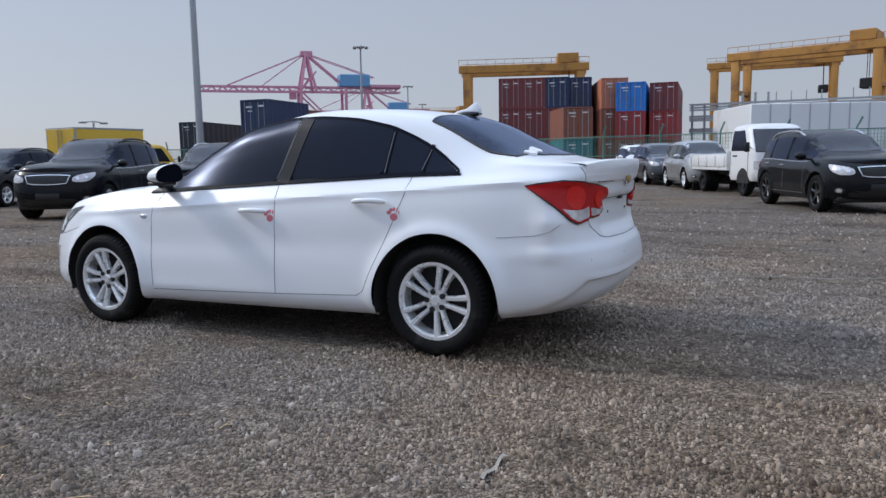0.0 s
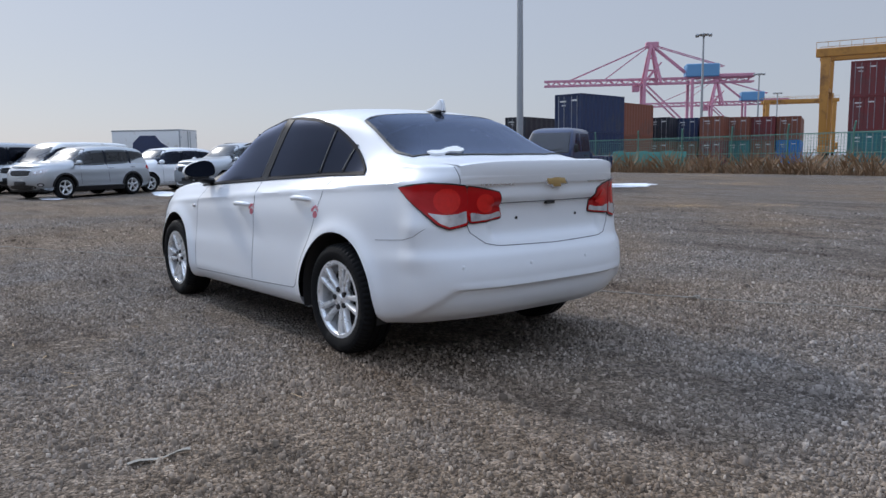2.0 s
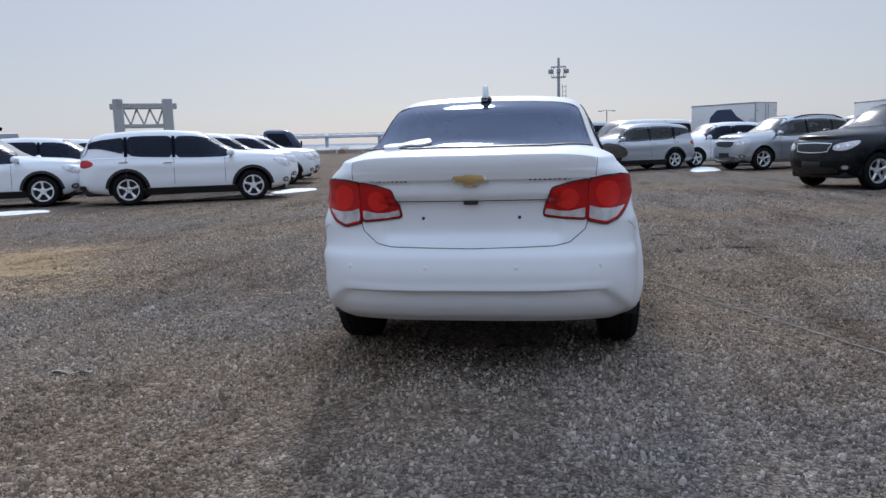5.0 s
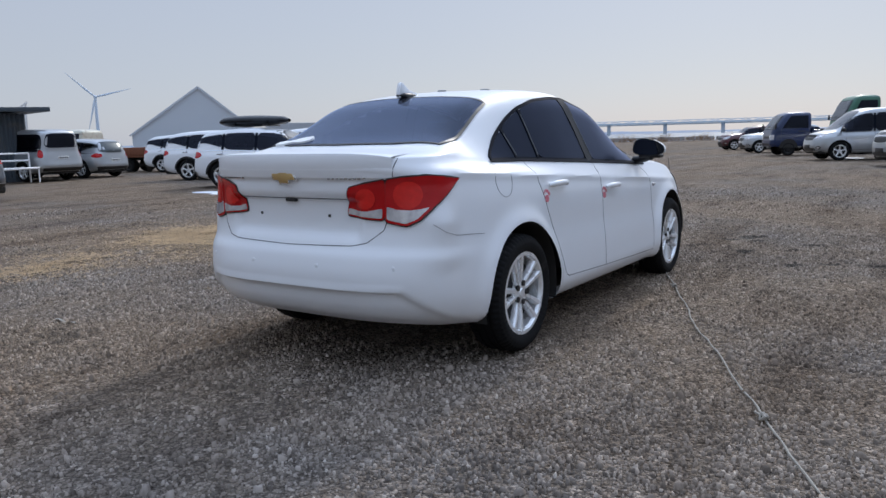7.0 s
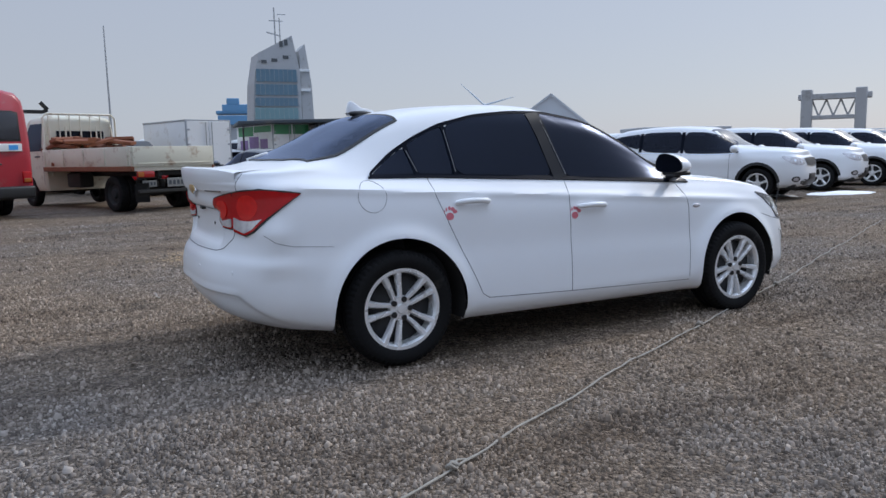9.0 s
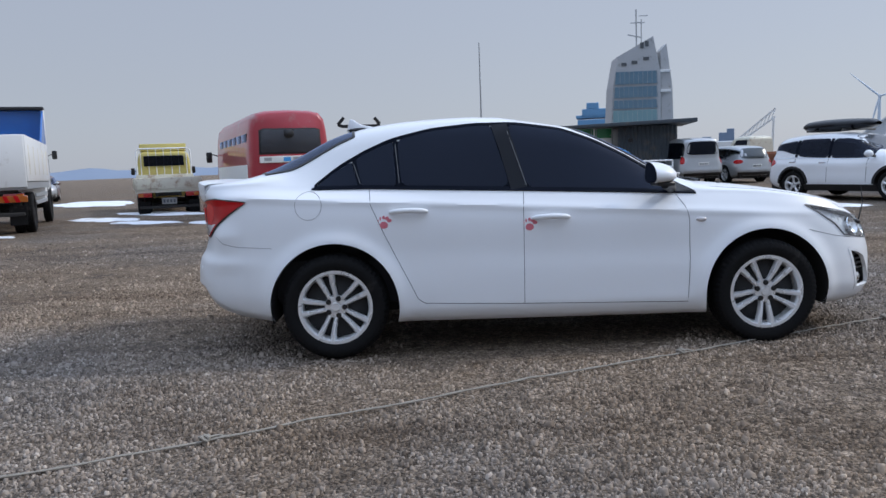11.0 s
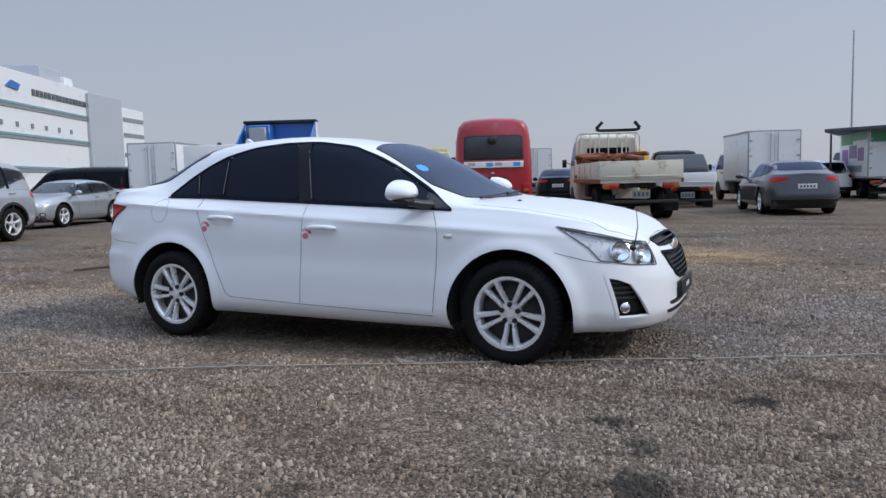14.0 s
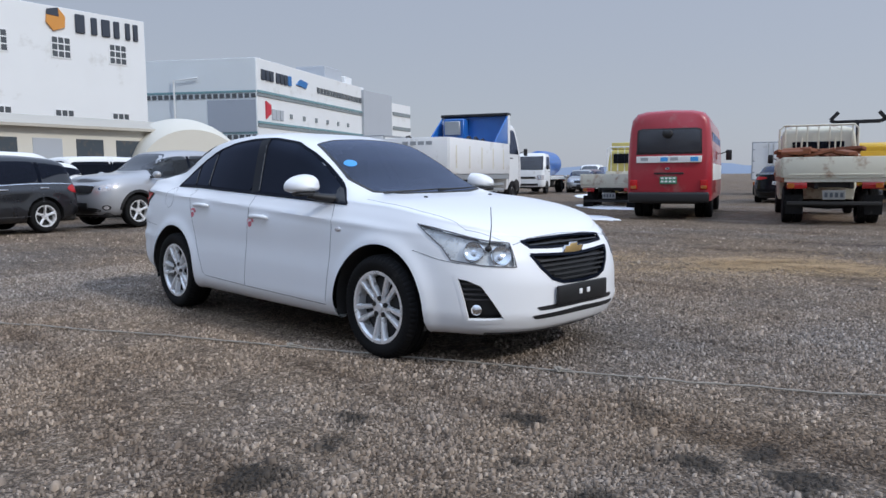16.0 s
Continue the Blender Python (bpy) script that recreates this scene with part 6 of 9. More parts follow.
    for a, b in ((-0.55, 0.0), (0.1, 0.6)):
        pts = [(front_x(t0 + 0.035 + 0.05 * abs(j / 5 - 0.2), lerp(a, b, j / 5) * half(t0)) + 0.02, lerp(a, b, j / 5) * half(t0), z_at(t0 + 0.035 + 0.05 * abs(j / 5 - 0.2))) for j in range(6)]
        Mesh().tube(pts, 0.011, 6).part("wiper", TRIM, tr)
    return cab


def frame_and_axles(tr, x0, x1, W, z, r, xs):
    mb = Mesh()
    for k in (1, -1):
        mb.box(x0, x1, 0.34 * k - 0.04, 0.34 * k + 0.04, z - 0.16, z, 0.01)
    for x in (x0 + 0.1, (x0 + x1) / 2, x1 - 0.3):
        mb.box(x - 0.04, x + 0.04, -0.36, 0.36, z - 0.13, z - 0.03, 0.01)
    mb.part("chassis", UNDER, tr)
    for x in xs:
        Mesh().tube([(x, -W / 2 + 0.2, r), (x, 0, r), (x, W / 2 - 0.2, r)], [0.06, 0.11, 0.06], 10).part("axle", UNDER, tr)
    Mesh().box((x0 + x1) / 2 - 0.1, (x0 + x1) / 2 + 0.6, W / 2 - 0.52, W / 2 - 0.16, z - 0.42, z - 0.06, 0.05, 2).part("fuel_tank", UNDER, tr)


def rear_lights(tr, x, W, z, orange=False):
    for k in (1, -1):
        lamp = Mesh().box(x - 0.04, x + 0.02, (W / 2 - 0.28) * k - 0.20, (W / 2 - 0.28) * k + 0.20, z - 0.07, z + 0.07, 0.015, 2).part("tail_lamp", DARKRED_LENS, tr, "red tail lamp")
        Mesh().box(x - 0.05, x - 0.03, (W / 2 - 0.16) * k - 0.07, (W / 2 - 0.16) * k + 0.07, z - 0.055, z + 0.055, 0.008).part("indicator_lens", AMBER, lamp, "amber lens")
    pl = Mesh().box(x - 0.03, x - 0.015, -0.22, 0.22, z - 0.30, z - 0.10, 0.005).part("number_plate", PLATE_DUSTY, tr)
    for i in range(4):
        y = -0.15 + 0.1 * i
        Mesh().box(x - 0.034, x - 0.03, y - 0.03, y + 0.03, z - 0.25, z - 0.15).part("plate_bar", PLATE_MARK, pl)
    Mesh().box(x - 0.02, x + 0.04, -W / 2 + 0.1, W / 2 - 0.1, z - 0.42, z - 0.34, 0.015).part("rear_bumper", UNDER, tr)
    for k in (1, -1):
        Mesh().box(x + 0.10, x + 0.115, (W / 2 - 0.24) * k - 0.17, (W / 2 - 0.24) * k + 0.17, z - 0.62, z - 0.2, 0.004).part("mud_flap", RUBBER, tr)


def drop_sides(tr, x0, x1, W, z, h, mat, tail=True, ribs=5, thick=0.04):
    """An open load bed with hinged sides."""
    Mesh().box(x0, x1, -W / 2, W / 2, z - 0.10, z, 0.01).part("bed_floor", mat, tr)
    for k in (1, -1):
        sd = Mesh().box(x0, x1, W / 2 * k - thick / 2, W / 2 * k + thick / 2, z, z + h, 0.012, 2).part("bed_side", mat, tr)
        for i in range(ribs):
            x = lerp(x0 + 0.15, x1 - 0.15, i / max(1, ribs - 1))
            Mesh().box(x - 0.03, x + 0.03, (W / 2 + thick * 0.8) * k - 0.015, (W / 2 + thick * 0.8) * k + 0.015, z + 0.02, z + h - 0.03, 0.008).part("rib", mat, sd)
    if tail:
        tg = Mesh().box(x0 - thick, x0, -W / 2, W / 2, z, z + h, 0.012, 2).part("tailgate", mat, tr)
        Mesh().box(x0 - thick - 0.015, x0 - thick + 0.005, -W / 2 + 0.1, W / 2 - 0.1, z + h * 0.12, z + h * 0.18, 0.004).part("fold_line", mat, tg)
    Mesh().box(x1 - thick, x1, -W / 2, W / 2, z, z + h * 1.3, 0.012, 2).part("bed_headboard", mat, tr)


def guard_frame(tr, x, W, z0, z1, mat, bars=7):
    mb = Mesh().tube([(x, -W / 2 + 0.06, z0), (x, -W / 2 + 0.06, z1 - 0.1), (x, -W / 2 + 0.16, z1), (x, W / 2 - 0.16, z1), (x, W / 2 - 0.06, z1 - 0.1), (x, W / 2 - 0.06, z0)], 0.028, 8)
    for i in range(bars):
        y = lerp(-W / 2 + 0.2, W / 2 - 0.2, i / (bars - 1))
        mb.tube([(x, y, z0), (x, y, z1)], 0.016, 6)
    mb.part("guard_frame", mat, tr)


def light_truck(name, m, paint, label, body="flat", bed=None, L=5.1, W=1.74, H=1.97, double=False, bed_h=0.36, box_h=1.8, box_mat=None, r=0.31, door_mat=None, category="truck", frame_mat=None, guard_top=0.08, painted=False, bz=0.78):
    tr = thing(name, m, label, category, "parked trucks")
    h = L / 2
    cl = 1.72 if not double else 2.35
    bed = bed or paint
    cab_over(tr, paint, h, W * 0.95, H, cl, 0.42, double)
    bx1, bx0 = h - cl - 0.05, -h
    xs = (h - 0.75, -h + 1.05)
    frame_and_axles(tr, -h + 0.05, h - 0.3, W, bz - 0.08, r, xs)
    truck_wheels(tr, xs, W, r)
    if body == "box":
        mat = box_mat or WHITE_OLD
        bx = Mesh().box(bx0, bx1, -W / 2, W / 2, bz, bz + box_h, 0.025, 2).part("cargo_box", mat, tr, angle=30)
        for k in (1, -1):
            dr = Mesh().box(bx0 - 0.03, bx0 - 0.002, min(0.012 * k, (W / 2 - 0.03) * k), max(0.012 * k, (W / 2 - 0.03) * k), bz + 0.04, bz + box_h - 0.05, 0.01).part("rear_door", door_mat or mat, tr)
            Mesh().tube([(bx0 - 0.05, 0.12 * k, bz + 0.05), (bx0 - 0.05, 0.12 * k, bz + box_h - 0.08)], 0.014, 6).part("lock_bar", GALV, dr)
            for z in (0.2, 0.5, 0.8):
                Mesh().box(bx0 - 0.045, bx0 - 0.025, (W / 2 - 0.08) * k - 0.05, (W / 2 - 0.08) * k + 0.05, bz + box_h * z - 0.03, bz + box_h * z + 0.03, 0.005).part("hinge", GALV, dr)
        if painted:
            for k in (1, -1):
                Mesh().box(bx0 - 0.036, bx0 - 0.031, min(0.02 * k, (W / 2 - 0.05) * k), max(0.06 * k, (W / 2 - 0.05) * k), bz + box_h * 0.74, bz + box_h - 0.06, 0.002).part("door_panel", GREEN_BRIGHT, tr, "green painted upper door")
                for i, (u, w, c, z0, z1) in enumerate(((0.06, 0.42, GREEN_BRIGHT, 0.72, 0.95), (0.50, 0.46, GREEN_BRIGHT, 0.80, 0.95), (0.10, 0.22, PURPLE, 0.30, 0.62), (0.36, 0.26, PURPLE, 0.42, 0.70), (0.66, 0.20, PURPLE, 0.36, 0.64), (0.30, 0.5, SILVER_PAINT, 0.12, 0.26))):
                    xa, xb = lerp(bx1, bx0, u), lerp(bx1, bx0, u + w)
                    Mesh().box(min(xa, xb), max(xa, xb), (W / 2 + 0.004) * k - 0.006, (W / 2 + 0.004) * k + 0.006, bz + box_h * z0, bz + box_h * z1, 0.004).part("side_picture", c, tr, "faded painted picture")
        for z in (bz + 0.03, bz + box_h - 0.03):
            Mesh().box(bx0 - 0.02, bx1 + 0.01, -W / 2 - 0.012, W / 2 + 0.012, z - 0.035, z + 0.035, 0.006).part("box_edge", GALV, tr)
        for k in (1, -1):
            Mesh().box(bx0 - 0.015, bx0 + 0.04, W / 2 * k - 0.03, W / 2 * k + 0.015, bz, bz + box_h, 0.006).part("corner_post", GALV, tr)
    else:
        drop_sides(tr, bx0, bx1, W, bz, bed_h, bed)
        if frame_mat is not None:
            guard_frame(tr, bx1, W, bz, H + guard_top, frame_mat)
    rear_lights(tr, -h, W, bz - 0.17)
    return tr

# ---------------------------------------------------------------- special vehicles
def red_bus(m):
    bus = thing("minibus", m, "red minibus with a white waist stripe and a green plate, dusty", "bus", "parked trucks")
    L, W, H = 6.9, 2.03, 2.70
    h = L / 2
    ring = []
    for x, s, dz in ((-h, 0.86, 0.10), (-h + 0.05, 0.94, 0.05), (-h + 0.18, 0.985, 0.015), (-h + 0.5, 1.0, 0), (h - 0.8, 1.0, 0), (h - 0.35, 0.97, 0.03), (h - 0.05, 0.90, 0.12), (h, 0.84, 0.2)):
        row = []
        z0, z1 = 0.42 + dz * 0.3, H - dz
        for y, z in ((0.44, 0.0), (0.49, 0.02), (0.5, 0.08), (0.5, 0.38), (0.495, 0.55), (0.475, 0.78), (0.45, 0.90), (0.39, 0.965), (0.27, 0.99), (0.0, 1.0)):
            row.append((x, y * W * s, lerp(z0, z1, z)))
        ring.append(row + [(x, -y, z) for x, y, z in row[-2::-1]])
    mb = Mesh().grid(ring)
    n = len(ring[0])
    mb.f.append(tuple(range(n)))
    mb.f.append(tuple(range(7 * n, 8 * n))[::-1])
    mb.part("body", RED_PAINT, bus, angle=50)
    x = -h - 0.012
    rw = Mesh().prism([(-0.74, 1.64), (0.74, 1.64), (0.72, 2.16), (0.62, 2.20), (-0.62, 2.20), (-0.72, 2.16)], "x", x - 0.01, x + 0.05, 0.02, 2).part("rear_window", SCREEN, bus)
    Mesh().prism([(-0.78, 1.60), (0.78, 1.60), (0.76, 2.20), (0.64, 2.24), (-0.64, 2.24), (-0.76, 2.20)], "x", x + 0.004, x + 0.06, 0.02, 2).part("window_seal", TRIM, bus)
    Mesh().box(x - 0.03, x + 0.05, -0.77, 0.77, 1.40, 1.56, 0.01).part("waist_stripe", PLATE, bus, "white stripe with faded pictures")
    for i in range(6):
        y = -0.6 + 0.235 * i
        Mesh().box(x - 0.034, x - 0.028, y - 0.09, y + 0.09, 1.43 + 0.01 * (i % 3), 1.53, 0.004).part("stripe_patch", (STICKER_BLUE, WHITE_OLD, SILVER_PAINT)[i % 3], bus)
    Mesh().box(x - 0.02, x + 0.03, -0.36, 0.34, 1.12, 1.16, 0.01).part("lid_handle", TRIM, bus)
    pl = Mesh().box(x - 0.03, x + 0.02, -0.20, 0.20, 0.88, 1.06, 0.006).part("number_plate", PLATE_GREEN, bus)
    for z, c in ((1.02, 4), (0.94, 4)):
        for i in range(c):
            y = -0.14 + 0.093 * i
            Mesh().box(x - 0.034, x - 0.03, y - 0.033, y + 0.033, z - 0.022, z + 0.022).part("plate_bar", PLATE, pl)
    Mesh().prism([(0.02 + 0.05 * math.cos(a), 1.26 + 0.028 * math.sin(a)) for a in [2 * math.pi * i / 12 for i in range(12)]], "x", x - 0.02, x + 0.01).part("emblem", CHROME, bus)
    Mesh().box(x - 0.07, x + 0.12, -0.96, 0.96, 0.42, 0.68, 0.05, 3).part("rear_bumper", TRIM, bus)
    for k in (1, -1):
        lamp = Mesh().box(x - 0.02, x + 0.06, 0.83 * k - 0.09, 0.83 * k + 0.09, 0.74, 0.98, 0.02, 2).part("tail_lamp", RED_LENS, bus, "red tail lamp")
        Mesh().box(x - 0.03, x - 0.01, 0.83 * k - 0.07, 0.83 * k + 0.07, 0.76, 0.84, 0.008).part("indicator_lens", AMBER, lamp)
        for i in range(6):
            x0 = -h + 0.45 + 0.88 * i
            Mesh().prism([(x0, 1.50), (x0 + 0.80, 1.50), (x0 + 0.80, 2.14), (x0, 2.14)], "y", 0.955 * k, 0.985 * k, 0.02, 2).part("side_window", TINT, bus)
        Mesh().box(-h + 0.4, h - 0.8, 1.005 * k - 0.012, 1.005 * k + 0.014, 0.95, 1.38, 0.01).part("side_stripe", PLATE, bus, "white lower stripe")
        Mesh().bar((h - 0.5, 0.98 * k, 1.75), (h - 0.3, 1.22 * k, 1.85), 0.03).part("mirror_arm", TRIM, bus)
        Mesh().box(h - 0.36, h - 0.26, 1.22 * k - 0.09, 1.22 * k + 0.09, 1.55, 1.88, 0.03, 2).part("wing_mirror", TRIM, bus)
    Mesh().box(h - 0.06, h + 0.01, -0.75, 0.75, 1.45, 2.15, 0.03, 2).part("windscreen", TINT, bus)
    Mesh().blob((-h - 0.04, 0.03, 2.10), (0.06, 0.13, 0.11), 2, 3, 0.2).part("rear_view_mirror", TRIM, bus)
    for i in range(4):
        for y in (-0.55, 0.55):
            Mesh().box(-h + 0.7 + i * 1.1, -h + 0.85 + i * 1.1, y - 0.35, y + 0.35, 1.0, 1.85, 0.06, 2).part("seat", SILVER_PAINT, bus)
    Mesh().box(-h + 0.3, h - 0.4, -0.7, 0.7, 0.38, 0.55, 0.04).part("underbody", UNDER, bus)
    truck_wheels(bus, (h - 1.2, -h + 1.55), W, 0.37)
    return bus


def flatbed_with_rack(m):
    tr = light_truck("flatbed_truck", m, BEIGE_STEEL, "old cream flatbed truck with rusty bed, pipe rack and headboard", bed=BEIGE_STEEL, L=6.2, W=2.0, H=2.36, bed_h=0.44, r=0.41, bz=1.02, frame_mat=BEIGE_STEEL, guard_top=0.02)
    h = 3.1
    x1 = h - 1.78
    for k in (1, -1):
        Mesh().box(-h - 0.02, x1, 1.0 * k - 0.03, 1.0 * k + 0.03, 0.92, 1.03, 0.01).part("bed_edge", RUST, tr, "rusty bed edge")
    Mesh().box(x1 + 0.03, x1 + 0.055, -0.62, 0.62, 1.55, 1.95, 0.02).part("cab_rear_window", TINT, tr)
    random.seed(4)
    for i in range(52):
        x = random.uniform(x1 - 1.15, x1 - 0.12)
        y = random.uniform(-0.85, 0.85)
        Mesh().box(-0.35, 0.35, -0.10, 0.10, -0.04, 0.04, 0.01, 1, pose(x, y, random.uniform(1.15, 1.76), random.uniform(-20, 20), random.uniform(-15, 15), random.uniform(0, 180))).part("scrap_piece", RUST, tr)
    mb = Mesh()
    for i in range(5):
        y = lerp(-0.8, 0.8, i / 4)
        mb.tube([(x1 - 0.02, y, 0.8), (x1 - 0.02, y, 2.05)], 0.022, 6)
    mb.bar((x1 - 0.02, -0.9, 1.62), (x1 - 0.02, 0.9, 1.62), 0.05)
    mb.part("headboard_rack", BEIGE_STEEL, tr)
    return tr


def dump_truck(m):
    tr = thing("tipper_truck", m, "white tipper truck with a blue-lined body, muddy underneath", "truck", "parked trucks")
    L, W = 7.4, 2.35
    h = L / 2
    cab_over(tr, WHITE_OLD, h, W * 0.93, 2.95, 1.75, 0.65)
    xs = (h - 1.25, -h + 1.5)
    frame_and_axles(tr, -h + 0.3, h - 0.3, W, 1.0, 0.47, xs)
    truck_wheels(tr, xs, W, 0.47)
    x0, x1 = -h, h - 1.9
    z0, zs = 1.18, 2.18
    Mesh().box(x0, x1, -W / 2, W / 2, z0 - 0.18, z0, 0.02).part("tipper_floor", GALV, tr)
    gate = Mesh().box(x0 - 0.06, x0, -W / 2, W / 2, z0 - 0.12, zs, 0.02, 2).part("tailgate", WHITE_OLD, tr, "cream tailgate with worn lettering")
    for i in range(4):
        y = -0.62 + 0.24 * i
        Mesh().box(x0 - 0.066, x0 - 0.058, y - 0.09, y + 0.09, zs - 0.20, zs - 0.10, 0.002).part("lettering_bar", GALV, gate)
    for k in (1, -1):
        side = Mesh().box(x0, x1, W / 2 * k - 0.03, W / 2 * k + 0.03, z0, zs, 0.015, 2).part("tipper_side", WHITE_OLD, tr)
        for i in range(5):
            x = lerp(x0 + 0.5, x1 - 0.7, i / 4)
            Mesh().box(x - 0.05, x + 0.05, (W / 2 + 0.03) * k - 0.006, (W / 2 + 0.03) * k + 0.012, z0 + 0.15, zs - 0.2, 0.01).part("side_rib", BEIGE_STEEL, side)
        # raised blue-lined front of the body
        Mesh().prism([(x1 - 0.02, zs), (x1 - 0.02, 3.13), (x1 - 0.16, 3.13), (x1 - 1.55, zs)], "y", W / 2 * k - 0.022, W / 2 * k + 0.022, 0.008).part("side_wing", BLUE_PAINT, tr)
        Mesh().box(x1 - 0.2, x1 + 0.04, W / 2 * k - 0.035, W / 2 * k + 0.035, zs, 3.15, 0.01).part("wing_edge", WHITE_OLD, tr)
        for z in (0.62, 0.80):
            Mesh().box(-h + 2.2, h - 2.3, (W / 2 - 0.06) * k - 0.02, (W / 2 - 0.06) * k + 0.02, z, z + 0.09, 0.01).part("side_guard", GALV, tr)
    Mesh().box(x1 - 0.05, x1 + 0.03, -W / 2, W / 2, z0, 3.15, 0.02).part("tipper_headboard", BLUE_PAINT, tr, "blue headboard")
    Mesh().box(x1 - 0.25, x1 + 0.12, -W / 2 - 0.04, W / 2 + 0.04, 3.12, 3.22, 0.03, 2).part("tarpaulin_roll", TRIM, tr)
    Mesh().box(x1 - 0.55, x1 - 0.06, 0.25, 1.0, 2.3, 3.05, 0.03).part("gear_cabinet", BLUE_PAINT, tr)
    Mesh().box(x1 - 0.7, x1 - 0.56, 0.35, 0.9, 2.5, 2.96, 0.02).part("control_panel", GALV, tr)
    mb = Mesh()
    random.seed(9)
    for i in range(7):
        y = random.uniform(-0.9, 0.9)
        x = random.uniform(x0 + 1, x1 - 0.8)
        mb.tube([(x, y, zs - 0.3), (x + 0.3, y + 0.1, zs + 0.12), (x + 0.7, y + 0.2, zs + 0.16), (x + 0.9, y, zs - 0.2)], 0.035, 6)
    mb.part("hose_coil", TRIM, tr)
    rear_lights(tr, x0 + 0.05, W, 0.86)
    for k in (1, -1):
        board = Mesh().box(x0 - 0.02, x0 + 0.03, min(0.35 * k, (W / 2 - 0.02) * k), max(0.35 * k, (W / 2 - 0.02) * k), 0.74, 0.88, 0.01).part("warning_board", AMBER, tr, "red and yellow warning board")
        for i in range(4):
            y = (0.42 + 0.2 * i) * k
            Mesh().prism([(y, 0.742), (y + 0.09, 0.742), (y + 0.14, 0.878), (y + 0.05, 0.878)], "x", x0 - 0.026, x0 - 0.018).part("board_stripe", RED_LENS, board)
    return tr


def tank_truck(m):
    tr = light_truck("tank_truck", m, WHITE_OLD, "white truck with a blue tank behind the cab", L=6.4, W=2.1, H=2.45, bed_h=0.1, r=0.4, bz=0.95)
    Mesh().lathe([(0, -1.9), (0.62, -1.88), (0.78, -1.75), (0.82, 0), (0.78, 1.75), (0.62, 1.88), (0, 1.9)], (-1.2, 0, 1.85), axis="x", seg=28).part("tank", BLUE_PAINT, tr, "blue tank")
    return tr


# ---------------------------------------------------------------- parked vehicles
A1 = 113.5
passenger("suv", pose(9.5, -9.5, 0, 0, 0, A1), BLACK_PAINT, "black suv with silver roof rails and grey lower cladding", L=4.52, W=1.85, H=1.66, base=2.69, rails=CHROME, cladding=GREY_PAINT, glass=GLASS)
passenger("suv", pose(18.5, -10.1, 0, 0, 0, A1 + 1), BLACK_PAINT, "black suv beside another black one", L=4.6, W=1.85, H=1.72, rails=TRIM)
rex = passenger("suv", pose(11.9, -7.95, 0, 0, 0, A1 + 2), BLACK_PAINT, "black suv with a tall chrome grille, dusty", L=4.72, W=1.87, H=1.80, base=2.82, rails=TRIM, wheel_r=0.37)
passenger("suv", pose(21.3, -8.3, 0, 0, 0, A1), SILVER_PAINT, "silver-grey boxy suv on old snow", L=4.72, W=1.87, H=1.80, base=2.82, rails=TRIM, wheel_r=0.37, glass=GLASS)
passenger("suv", pose(24.4, -6.7, 0, 0, 0, A1), WHITE_PAINT, "white suv among the parked cars", L=4.6, W=1.85, H=1.68)
passenger("suv", pose(22.3, -3.3, 0, 0, 0, 117), SILVER_PAINT, "silver suv with dark sills beside melting snow", L=4.68, W=1.89, H=1.70, base=2.70, cladding=TRIM, glass=GLASS)
passenger("van", pose(27.8, -0.8, 0, 0, 0, 116), SILVER_PAINT, "silver passenger van with large windows", style="van", L=5.1, W=1.92, H=1.93, base=3.2, category="van", chrome=False)
passenger("van", pose(27.2, -3.9, 0, 0, 0, 116), WHITE_OLD, "white passenger van behind other cars", style="van", L=5.1, W=1.92, H=1.93, base=3.2, category="van", chrome=False)
passenger("hatchback", pose(38.6, 4.4, 0, 0, 0, 118), SILVER_PAINT, "silver hatchback at the end of the row", L=4.1, W=1.72, H=1.5, base=2.5, wheel_r=0.31)
passenger("hatchback", pose(45.5, 7.2, 0, 0, 0, 120), MAROON_PAINT, "dark red hatchback at the far end of the row", L=4.0, W=1.70, H=1.48, base=2.5, wheel_r=0.31)
light_truck("pickup_truck", pose(33.8, 1.8, 0, 0, 0, 116), NAVY_PAINT, "navy blue light truck with a flat bed", L=5.0)
light_truck("cargo_truck", pose(38.5, -1.6, 0, 0, 0, 114), GREEN_PAINT, "green cab truck behind the vans", L=7.2, W=2.2, H=2.75, r=0.42, bed=GALV)
light_truck("pickup_truck", pose(12.9, -17.2, 0, 0, 0, 114), NAVY_PAINT, "navy blue double-cab light truck beside snow", L=5.1, H=2.08, double=True)
passenger("suv", pose(17.0, -17.2, 0, 0, 0, 112), SILVER_PAINT, "silver-grey suv behind the black one", L=4.5, W=1.83, H=1.70, rails=TRIM)
light_truck("box_truck", pose(21.8, -17.2, 0, 0, 0, 266), YELLOW_PAINT, "yellow box truck with a plain box", body="box", box_mat=YELLOW_PAINT, L=4.8, box_h=1.78)

light_truck("box_truck", pose(33.4, -16.3, 0, 0, 0, 6), WHITE_OLD, "white box truck parked behind the silver suv", body="box", box_mat=WHITE_OLD, L=5.4, box_h=1.8)
poster_truck = light_truck("box_truck", pose(34.6, -8.9, 0, 0, 0, 43), WHITE_OLD, "white box truck with a dark picture on its side", body="box", box_mat=WHITE_OLD, L=5.4, box_h=1.9)
Mesh().prism([(-2.3, 1.3), (-2.2, 1.75), (-1.7, 2.05), (-1.4, 2.4), (-0.6, 2.4), (-0.2, 2.05), (-0.1, 1.3)], "y", 0.872, 0.884).part("side_picture", NAVY_PAINT, poster_truck, "dark blue printed picture")

